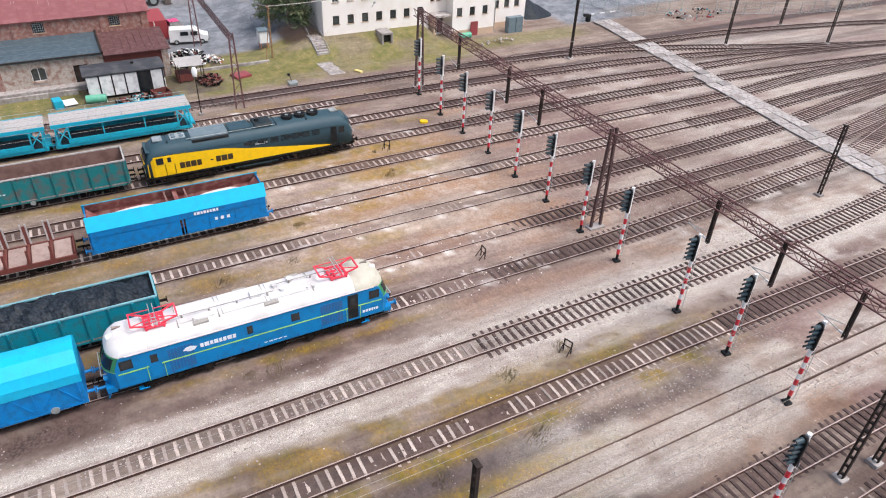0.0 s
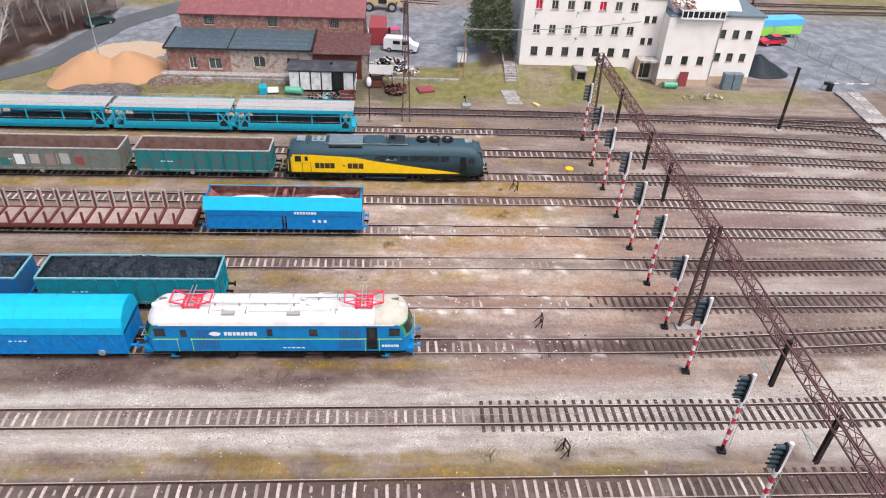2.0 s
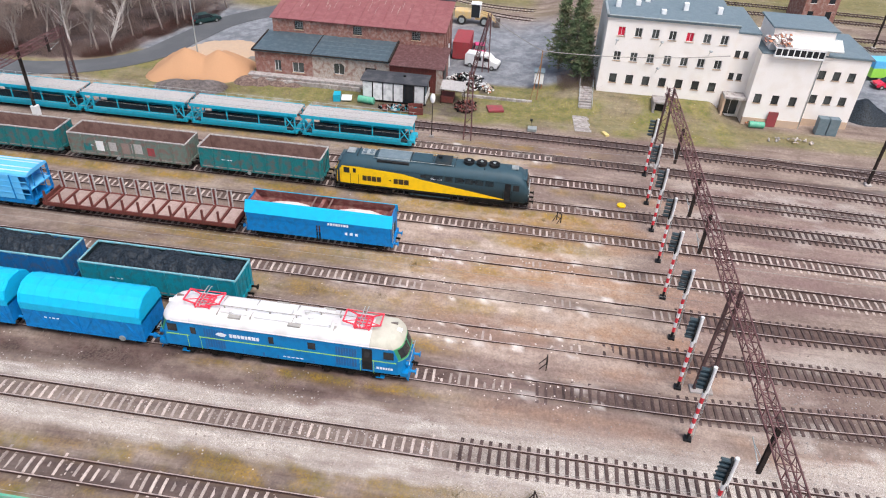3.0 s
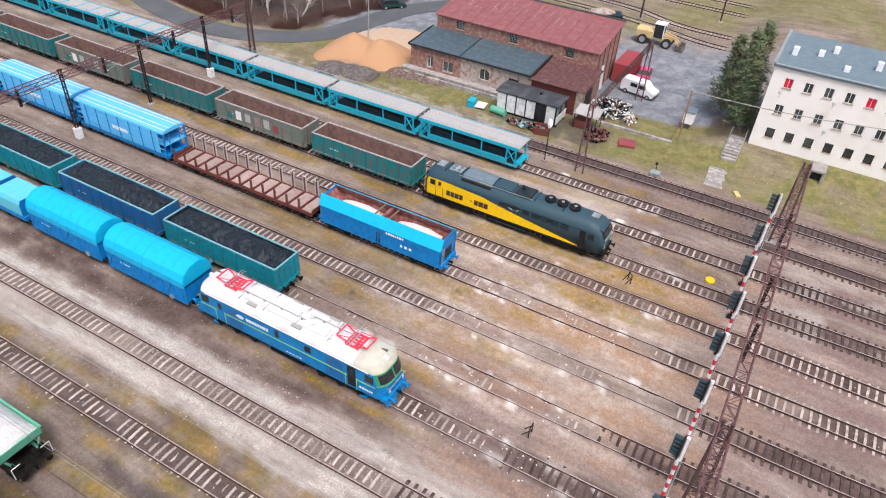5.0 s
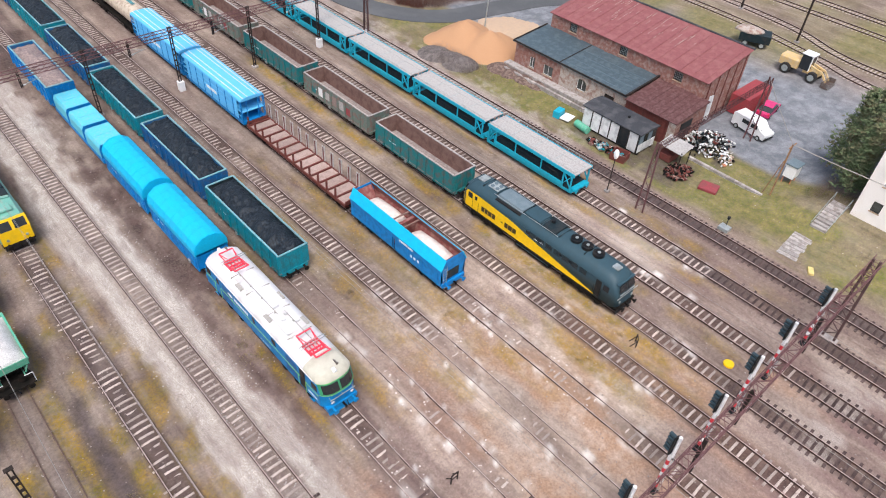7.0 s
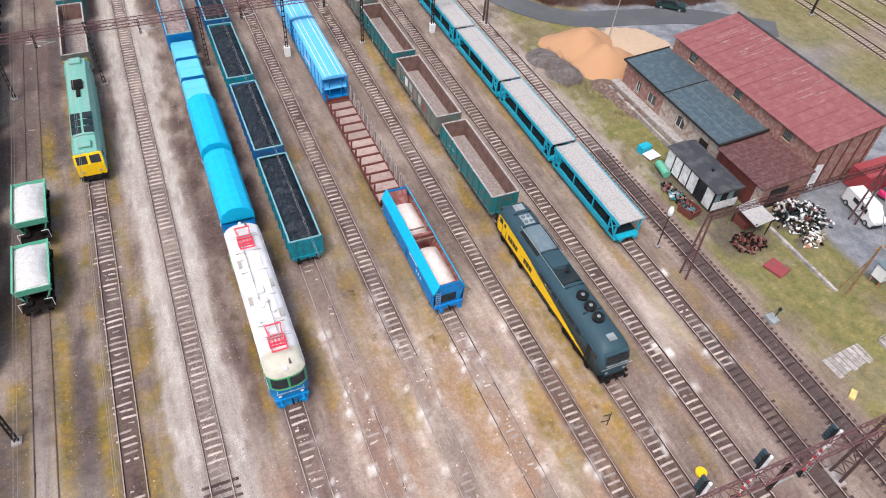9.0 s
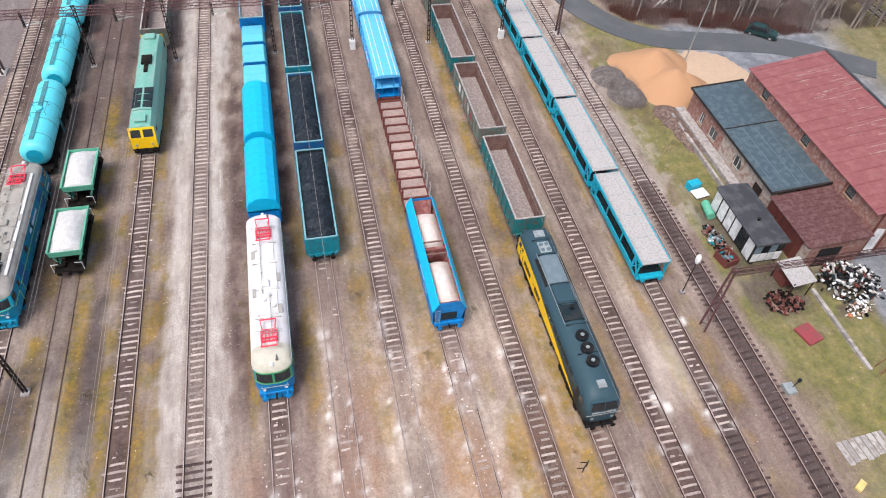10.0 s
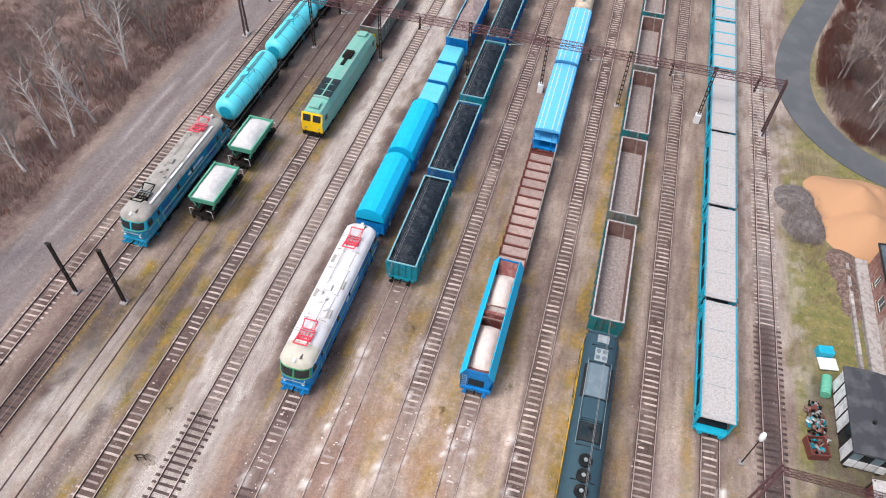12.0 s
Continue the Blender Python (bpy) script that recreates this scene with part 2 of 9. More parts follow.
m_carred = mat("red car paint", (0.70, 0.02, 0.06), 0.3, var=0.05, amount=0.08, bump=0.0)
m_cargreen = mat("dark green car paint", (0.012, 0.045, 0.045), 0.3, var=0.05, amount=0.1, bump=0.0)
m_boxred = mat("red container paint", (0.33, 0.04, 0.05), 0.6, var=0.25, amount=0.5, dirt=(0.22, 0.07, 0.06))
m_orange = mat("orange post paint", (0.50, 0.20, 0.10), 0.7, var=0.2, amount=0.5, dirt=(0.3, 0.18, 0.12))
m_wire = mat("overhead wire", (0.30, 0.28, 0.26), 0.6, 0.2, var=0.1, amount=0.2, bump=0.0)
m_signwhite = mat("enamel white", (0.85, 0.85, 0.85), 0.35, var=0.04, amount=0.1, bump=0.0)
m_signred = mat("enamel red", (0.70, 0.03, 0.05), 0.4, var=0.08, amount=0.15, bump=0.0)
m_mark = mat("white marking paint", (0.75, 0.80, 0.85), 0.5, var=0.05, amount=0.1, bump=0.0)
# matt, dusty or sooty surfaces reflect little
for m_dull, gloss in ((m_coal, 0.2), (m_blue, 0.3), (m_wblue, 0.3), (m_locoteal, 0.3), (m_cyan, 0.35), (m_under, 0.1), (m_slate, 0.25), (m_slatedark, 0.2), (m_black, 0.2), (m_post, 0.15), (m_wood, 0.15), (m_concrete, 0.2), (m_rail, 0.2),
                      (m_inner, 0.15), (m_brown, 0.2), (m_floor, 0.15), (m_brownroof, 0.2), (m_feltdark, 0.2), (m_gantry, 0.15), (m_bark, 0.1), (m_twig, 0.1), (m_teal, 0.3), (m_sblue, 0.3), (m_tealold, 0.25), (m_olive, 0.2)):
    m_dull.node_tree.nodes["Principled BSDF"].inputs["Specular IOR Level"].default_value = gloss


# ---- mesh helpers ----
class Build:
    """Collects the faces of one mesh."""

    def __init__(self):
        self.v, self.f, self.s = [], [], []

    def add(self, verts, faces, smooth=False):
        k = len(self.v)
        self.v += [tuple(p) for p in verts]
        self.f += [tuple(i + k for i in q) for q in faces]
        self.s += [smooth] * len(faces)
        return self

    def box(self, x0, x1, y0, y1, z0, z1):
        return self.add([(x0, y0, z0), (x1, y0, z0), (x1, y1, z0), (x0, y1, z0), (x0, y0, z1), (x1, y0, z1), (x1, y1, z1), (x0, y1, z1)],
                        [(0, 3, 2, 1), (4, 5, 6, 7), (0, 1, 5, 4), (1, 2, 6, 5), (2, 3, 7, 6), (3, 0, 4, 7)])

    def loft(self, rings, cap=True, smooth=False):
        n = len(rings[0])
        verts = [p for r in rings for p in r]
        faces = [(i * n + j, i * n + (j + 1) % n, (i + 1) * n + (j + 1) % n, (i + 1) * n + j) for i in range(len(rings) - 1) for j in range(n)]
        self.add(verts, faces, smooth)
        if cap:
            self.add(rings[0], [tuple(reversed(range(n)))])
            self.add(rings[-1], [tuple(range(n))])
        return self

    def along(self, profile, ys):
        """A profile of (x, z) drawn along y."""
        return self.loft([[(x, y, z) for x, z in profile] for y in ys])

    def rod(self, a, b, r, n=8, r2=None, cap=True, smooth=True):
        a, b = Vector(a), Vector(b)
        d = (b - a).normalized()
        u = d.orthogonal().normalized()
        w = d.cross(u)
        ring = lambda c, q: [tuple(c + q * (math.cos(2 * math.pi * i / n) * u + math.sin(2 * math.pi * i / n) * w)) for i in range(n)]
        return self.loft([ring(a, r), ring(b, r if r2 is None else r2)], cap, smooth)

    def bar(self, a, b, w):
        return self.rod(a, b, w * 0.7071, 4, smooth=False)

    def panel(self, corners, t):
        """A flat plate of thickness t behind its four or more corners."""
        c = [Vector(p) for p in corners]
        nrm = (c[1] - c[0]).cross(c[2] - c[0]).normalized() * t
        return self.loft([[tuple(p - nrm) for p in c], [tuple(p) for p in c]])

    def blob(self, cx, cy, cz, rx, ry, rz, n=10, m=6, rough=0.0, base=False):
        rings = []
        for i in range(1, m):
            a = (math.pi * i / m - math.pi / 2) if not base else (math.pi / 2 * (i - 1) / (m - 1))
            rings.append([(cx + rx * math.cos(a) * math.cos(2 * math.pi * j / n) * (1 + random.uniform(-rough, rough)),
                           cy + ry * math.cos(a) * math.sin(2 * math.pi * j / n) * (1 + random.uniform(-rough, rough)),
                           cz + rz * math.sin(a) * (1 + random.uniform(-rough, rough))) for j in range(n)])
        return self.loft(rings, True, True)

    def mesh(self, name):
        me = bpy.data.meshes.new(name)
        me.from_pydata(self.v, [], self.f)
        me.polygons.foreach_set("use_smooth", self.s)
        me.update()
        return me


def part(name, b, material, parent=None, label="", bevel=0.0):
    ob = new(name, b.mesh(name))
    ob.data.materials.append(material)
    if parent is not None:
        ob.parent = parent
    if bevel:
        md = ob.modifiers.new("edge", "BEVEL")
        md.width, md.segments, md.limit_method = bevel, 2, "ANGLE"
    if label:
        tagged(ob, label)
    return ob


def shared(name, data, parent, m=None):
    ob = new(name, data)
    ob.parent = parent
    if m is not None:
        ob.matrix_basis = m
    return ob


def thing(name, label, category, group="", at=(0, 0, 0), turn=0.0):
    ob = new(name)
    ob.matrix_basis = pose(*at, 0, 0, turn)
    return tagged(ob, label, category, group)


def rough_noise(x, y, seed=0):
    """Smooth value noise between 0 and 1 with a cell of one unit."""
    xi, yi = np.floor(x), np.floor(y)
    fx, fy = x - xi, y - yi
    fx, fy = fx * fx * (3 - 2 * fx), fy * fy * (3 - 2 * fy)

    def h(a, b):
        v = np.sin(a * 127.1 + b * 311.7 + seed * 74.7) * 43758.5453
        return v - np.floor(v)

    return (h(xi, yi) * (1 - fx) + h(xi + 1, yi) * fx) * (1 - fy) + (h(xi, yi + 1) * (1 - fx) + h(xi + 1, yi + 1) * fx) * fy


def fbm(x, y, size, seed=0, octaves=4):
    total, amp, norm = 0.0, 1.0, 0.0
    for o in range(octaves):
        total = total + amp * rough_noise(x / size + 17.3 * o, y / size - 9.1 * o, seed + o)
        norm, amp, size = norm + amp, amp * 0.5, size * 0.5
    return total / norm


def step(a, b, v):
    t = np.clip((v - a) / (b - a), 0, 1)
    return t * t * (3 - 2 * t)


# ---- the yard's plan: track centres, and below which y the sleepers are dark timber ----
TRACKS = [(-26.7, -18), (-22.3, 6), (-17.5, -60), (-11.8, -21), (-6.25, -4), (0.2, -9), (5.2, -14), (10.25, -20), (15.2, -44),
          (20.4, -42), (25.1, -18), (30.3, -21), (35.6, -10), (40.75, 20)]
Y_NEAR, Y_FAR = -135.0, 150.0
FULL = {5.2: (-16, 13), 10.25: (-18, 1), 15.2: (-15, 3), -17.5: (-40, 90), 0.2: (-9, -5)}
BURIED = {-11.8: 1.0, -26.7: 0.3, 40.75: 0.3, -6.25: 0.7}


def terrain(x, y):
    rise = step(47.5, 53.0, x) * step(-32.0, -29.0, y) * step(-4.0, -14.0, y) * 1.75
    return rise


def ground_height(x, y):
    z = terrain(x, y) + 0.07 * (fbm(x, y, 1.6, 3) - 0.5) + 0.10 * (fbm(x, y, 9.0, 5, 2) - 0.5) * step(0.8, 1.6, np.abs(x))
    z = z - 0.02
    for cx, _ in TRACKS:
        d = np.abs(x - cx)
        near = step(2.2, 1.5, d)
        z = z * (1 - near * 0.5) + near * 0.5 * (-0.01)
        z = z + step(0.72, 0.9, d) * step(1.9, 1.3, d) * 0.045 * BURIED.get(cx, 2.0) * step(-26, -16, y)
        if cx in FULL:
            z = z + step(0.95, 0.7, d) * 0.085 * step(FULL[cx][0] - 1, FULL[cx][0] + 1, y) * step(FULL[cx][1] + 1, FULL[cx][1] - 1, y) * (0.5 + 0.5 * step(0.35, 0.5, fbm(x, y, 2.2, 45, 2)))
        z = z + step(0.75, 0.6, d) * (0.018 if cx == -6.25 else 0.050) * step(0.36, 0.62, fbm(x, y, 0.8, 44, 2)) * step(-22, -10, y)
    return z


def wood_east(x, y):
    """How far inside the lane's bend a place lies, in metres (negative outside)."""
    side = x - np.interp(y, [47.5, 52.0, 59.0, 67.0, 76.0, 88.0, 104.0], [55.0, 49.5, 46.2, 45.6, 47.2, 51.0, 56.0])
    front = y - np.interp(x, [49.5, 55.0, 63.0, 72.0, 82.0, 95.0], [52.0, 47.5, 45.6, 43.0, 36.0, 30.0])
    return np.where(x < 53, np.minimum(side, 30.0), np.minimum(side, front)) - 3.0


def ground_grid():
    def axis(lo, hi, fine, reach):
        mid = list(np.arange(lo, hi, fine))
        out, s, v = [], fine, hi
        while v < reach:
            out.append(v)
            s *= 1.25
            v += s
        low, s, v = [], fine, lo
        while v > -reach:
            s *= 1.25
            v -= s
            low.append(v)
        return np.array(low[::-1] + mid + out)

    return axis(-32, 58, 0.36, 900), axis(-48, 64, 0.42, 900)


def make_ground():
    gx, gy = ground_grid()
    X, Y = np.meshgrid(gx, gy)
    Z = ground_height(X, Y)
    nx, ny = len(gx), len(gy)
    verts = np.stack([X.ravel(), Y.ravel(), Z.ravel()], 1)
    i = (np.arange(ny - 1)[:, None] * nx + np.arange(nx - 1)[None, :]).ravel()
    faces = np.stack([i, i + 1, i + 1 + nx, i + nx], 1)
    me = bpy.data.meshes.new("ground")
    me.from_pydata(verts.tolist(), [], faces.tolist())
    me.polygons.foreach_set("use_smooth", [True] * len(me.polygons))
    x, y = X.ravel(), Y.ravel()
    # the soil is drawn out along the tracks, but not in the grass and asphalt beyond them
    long_y = np.where(x < 43, y * 0.42, y)
    n1, n2, n3 = fbm(x, long_y, 4.4, 11), fbm(x, long_y * 1.3, 1.15, 12), fbm(x, y, 14.0, 13)
    # pale ballast along the running line and towards the throat
    d = np.abs(x + 6.25)
    gravel = step(3.0, 2.1, d + (n2 - 0.5) * 2.2 + (n1 - 0.5) * 2.6) * (0.12 + 0.86 * step(0.7, 1.15, d) * (0.55 + 0.45 * step(0.34, 0.52, n2))) * step(-60, -10, y)
    gravel = np.maximum(gravel, step(3.0, 1.5, d + (n1 - 0.5) * 3) * step(-5, -12, y))
    gravel = np.maximum(gravel, step(0.40, 0.54, n1 * 0.6 + n2 * 0.4) * step(-13.4, -14.6, x) * step(-21.5, -19.5, x) * step(2, -8, y) * 0.75)
    gravel = np.maximum(gravel, step(0.44, 0.58, n1 * 0.5 + n2 * 0.5) * step(1.3, 0.7, np.abs(x + 17.5)) * step(12, -2, y) * 0.5)
    gravel = np.maximum(gravel, step(0.42, 0.56, n1 * 0.5 + n2 * 0.5) * step(-10.4, -9.6, x) * step(-2, -4, x) * step(2, -8, y) * 0.6)
    gravel = np.maximum(gravel, step(0.44, 0.58, n1 * 0.6 + n2 * 0.4) * step(10, 4, x) * step(-10.6, -9.6, x) * step(-20, -30, y) * 0.9)
    gravel = np.maximum(gravel, step(0.47, 0.6, n1 * 0.5 + n2 * 0.5) * step(22, 25, x) * step(35, 32, x) * step(-20, -26, y) * step(-48, -42, y) * 0.6)
    gravel = np.maximum(gravel, step(0.46, 0.6, n2) * step(2.2, 1.2, np.abs(x - 43.0)) * step(8, 16, y) * 0.4)
    gravel = np.maximum(gravel, step(0.36, 0.52, n2) * step(3.0, 2.0, np.abs(x - 40.75)) * step(18, 26, y) * 0.4)
    gravel = np.maximum(gravel, (0.2 + 0.5 * step(0.42, 0.58, n1 * 0.5 + n2 * 0.5)) * step(-36, -48, y) * step(40, 34, x) * step(-26, -20, x))
    # moss and dry grass
    moss = np.zeros_like(x)
    for cx, lo, hi, w, much in ((-16.0, -5, 40, 0.75, 1), (-13.5, -18, 50, 0.6, 1), (-10.4, -18, 40, 0.5, 0.8), (-9.6, -12, 14, 0.7, 0.7), (-19.4, -3, 14, 0.8, 1), (-20.9, -3, 9, 0.6, 1),
                                (23.3, -12, 50, 0.6, 0.9), (21.9, -14, 12, 0.4, 0.6), (33.9, -8, 40, 0.5, 0.7), (13.6, -6, 24, 0.6, 0.7), (8.3, -4, 30, 0.7, 0.6), (3.2, 0, 18, 0.6, 0.6), (-1.6, 0, 12, 0.35, 0.8),
                                (12.2, 0, 30, 0.5, 0.5), (17.4, -2, 18, 0.5, 0.6), (27.6, -2, 40, 0.6, 0.5), (37.6, -12, 8, 0.7, 0.6), (7.0, 2, 26, 0.4, 0.5), (18.2, -11, -6, 0.8, 0.8), (28.4, -15, 0, 0.5, 0.5)):
        moss = np.maximum(moss, much * step(0.35, 0.54, n1 * 0.4 + n2 * 0.6) * step(w * 1.9, w * 0.5, np.abs(x - cx)) * step(lo - 6, lo, y) * step(hi + 6, hi, y))
    grass = step(42.2, 44.2, x + (n1 - 0.5) * 2.5) * step(58.0, 55.5, x + (n1 - 0.5) * 4) * step(-36, -30, y) * step(58, 50, y) * (0.45 + 0.55 * step(0.35, 0.6, n1))
    grass = np.maximum(grass, step(44.5, 46, x) * step(50.5, 48.5, x) * step(-56, -50, y) * 0.7)
    grass = np.maximum(grass, step(76, 82, x + (n3 - 0.5) * 8) * step(0.35, 0.55, n3) * 0.8)
    grass = grass * step(0.8, 1.5, np.abs(x - 40.75))
    # bright lime dust spilled beside the rails
    white = np.zeros_like(x)
    spill = random.Random(7)
    for cx, lo, hi, count in ((0.2, -17, -2.5, 16), (5.2, -17, 9, 26), (10.25, -16, 8, 22), (15.2, -17, 2, 26), (20.4, -14, 4, 8), (25.1, -16, -9, 6), (30.3, -12, 2, 8), (35.6, -10, 4, 10)):
        for _ in range(count):
            px, py = cx + spill.choice((-0.85, 0.85)) + spill.uniform(-0.35, 0.35), spill.uniform(lo, hi)
            r, much = spill.uniform(0.16, 0.42), spill.uniform(0.15, 0.9) ** 1.3
            white = np.maximum(white, much * step(r * 1.5, r * 0.3, np.hypot(x - px, (y - py) * 0.8) + (n2 - 0.5) * 0.4))
    white = np.maximum(white, 0.15 * step(0.5, 0.7, n1) * step(2.4, 1.0, np.abs(x - 33)) * step(-20, -10, y) * step(6, -2, y))
    # rusty sand
    rust = 0.9 * step(0.44, 0.62, fbm(x, long_y, 3.4, 51, 3)) * step(-16, -8, y + 12) * step(6, -4, y) * step(-1, 3, x) * step(32, 28, x)
    rust = np.maximum(rust, 0.9 * step(0.40, 0.56, n1) * step(-21.6, -20.8, x) * step(-18.3, -19.2, x) * step(-2, -8, y))
    rust = np.maximum(rust, 0.7 * step(0.46, 0.6, n1) * step(-18.4, -18.0, x) * step(-16.2, -16.9, x) * step(-4, -12, y))
    rust = np.maximum(rust, 0.6 * step(0.48, 0.62, n1) * step(-4.2, -3.4, x) * step(-1.0, -1.8, x) * step(-2, -6, y))
    asphalt = step(55.5, 57.5, x + (n1 - 0.5) * 3) * step(84, 79, x + (n3 - 0.5) * 6) * step(-16, -11, y + (n1 - 0.5) * 3) * step(70, 55, y)
    asphalt = np.maximum(asphalt, step(53.5, 56.0, x + (n1 - 0.5) * 2) * step(90, 80, x) * step(-46, -48, y) * step(-110, -80, y))
    asphalt = np.maximum(asphalt, step(49.5, 51.0, x) * step(60, 56, x) * step(-52, -54, y) * step(-68, -64, y))
    red = step(-16, -27, y + (n1 - 0.5) * 14) * step(46, 42, x) * (0.3 + 0.7 * step(0.38, 0.58, n3))
    red = np.maximum(red, 0.55 * step(0.45, 0.7, n3) * step(-30, -27, x) * step(46, 42, x))
    # oily soil at -14.7; at -19.9 the loco's shade is put into the colour
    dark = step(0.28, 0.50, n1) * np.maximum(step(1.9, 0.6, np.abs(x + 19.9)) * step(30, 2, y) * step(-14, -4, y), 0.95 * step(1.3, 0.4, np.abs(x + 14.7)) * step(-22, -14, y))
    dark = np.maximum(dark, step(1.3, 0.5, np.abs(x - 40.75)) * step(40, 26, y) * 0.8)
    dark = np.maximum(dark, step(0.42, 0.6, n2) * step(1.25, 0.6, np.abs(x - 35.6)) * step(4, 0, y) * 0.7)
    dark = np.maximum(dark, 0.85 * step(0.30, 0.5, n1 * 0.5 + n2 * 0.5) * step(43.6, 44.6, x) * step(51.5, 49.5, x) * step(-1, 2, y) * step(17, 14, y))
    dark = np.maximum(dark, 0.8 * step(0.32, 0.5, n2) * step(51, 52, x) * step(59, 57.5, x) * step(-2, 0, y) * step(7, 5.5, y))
    # shade below the parked trains put into the soil colour, with oily ballast
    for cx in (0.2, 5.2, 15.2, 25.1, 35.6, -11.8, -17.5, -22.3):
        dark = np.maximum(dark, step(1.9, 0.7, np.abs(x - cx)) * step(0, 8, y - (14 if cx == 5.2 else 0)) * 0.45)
    woods = np.maximum(step(-34.6, -36.8, x + (n1 - 0.5) * 4), step(0.0, 2.0, wood_east(x, y) + (n1 - 0.5) * 2) * step(47, 50, y) * step(84, 78, x))
    lane = step(-35.5, -33.8, x + (n1 - 0.5) * 1.5) * step(-28.5, -29.5, x + (n1 - 0.5) * 1.5)
    rut = lane * np.maximum(step(0.45, 0.1, np.abs(x + 31.4 + (n3 - 0.5) * 2)), step(0.5, 0.1, np.abs(x + 33.4 + (n3 - 0.5) * 2))) * step(0.3, 0.5, n1)
    cream = step(0.24, 0.46, n1 * 0.6 + n3 * 0.4) * step(0, 4, x) * step(27, 23, x) * step(-26, -18, y) * step(14, 2, y)
    cream = np.maximum(cream, step(0.42, 0.62, n1) * step(31, 32.4, x) * step(36, 34, x) * step(-20, -12, y) * step(14, 4, y))
    cream = np.maximum(cream, 0.6 * step(0.45, 0.62, n1) * step(24, 27, x) * step(31, 29, x) * step(-22, -14, y) * step(2, -4, y))
    cream = np.maximum(cream, 0.4 * step(0.36, 0.58, n3 * 0.6 + n1 * 0.4) * step(2, 6, x) * step(34, 30, x) * step(10, 24, y))
    cream = np.maximum(cream, 0.8 * step(0.35, 0.55, n1) * step(1.0, 0.6, np.abs(x + 17.5)) * step(-5, -12, y))
    cream = np.maximum(cream, 0.5 * step(0.48, 0.62, n3) * step(-30, -27, x) * step(30, 26, x) * step(-14, -20, y))
    cream = np.maximum(cream, 0.8 * step(0.36, 0.52, n1) * step(-20.4, -19.2, x) * step(-13.6, -14.6, x) * step(-1, -8, y) * step(-34, -26, y))
    brown = step(0.38, 0.60, n1 * 0.5 + n2 * 0.5) * step(-4.2, -2.6, x) * step(4.2, 2.4, x) * step(-6, 6, y)
    brown = np.maximum(brown, 0.35 * step(0.42, 0.64, n1 * 0.6 + n2 * 0.4) * step(2, 10, y) * step(6.6, 7.4, x) * step(24.5, 22.5, x))
    brown = np.maximum(brown, 0.8 * step(0.40, 0.62, n1) * step(-10.8, -9.8, x) * step(-8.4, -9.4, x))
    brown = np.maximum(brown, 0.7 * step(0.42, 0.62, n1) * step(-29, -27, x) * step(-12.8, -15, x))
    for cx, _ in TRACKS:
        full = FULL.get(cx, (500, 500)) if cx != -17.5 else (-500, 500)
        clear = 1 - 0.8 * step(full[0] - 3, full[0] + 2, y) * step(full[1] + 4, full[1] - 2, y)
        brown = np.maximum(brown, (0.95 if cx != -6.25 else 0.7) * clear * step(0.22, 0.5, n1 * 0.4 + n2 * 0.6) * step(1.25, 0.75, np.abs(x - cx)))
    inner = woods * step(40, 44, x)
    asphalt = asphalt * (1 - inner)
    dark = np.maximum(dark, inner * (0.6 + 0.4 * step(0.35, 0.6, n1)))
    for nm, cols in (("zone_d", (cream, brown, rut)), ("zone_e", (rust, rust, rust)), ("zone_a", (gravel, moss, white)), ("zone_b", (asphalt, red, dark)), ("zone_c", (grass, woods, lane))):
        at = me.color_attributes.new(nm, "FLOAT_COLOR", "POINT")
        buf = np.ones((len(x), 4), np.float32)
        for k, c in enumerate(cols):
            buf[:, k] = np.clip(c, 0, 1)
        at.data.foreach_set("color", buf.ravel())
    ob = new("ground", me)
    tagged(ob, "brown trodden soil and ballast of a rail yard", "ground", kind="structure")
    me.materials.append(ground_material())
    return ob


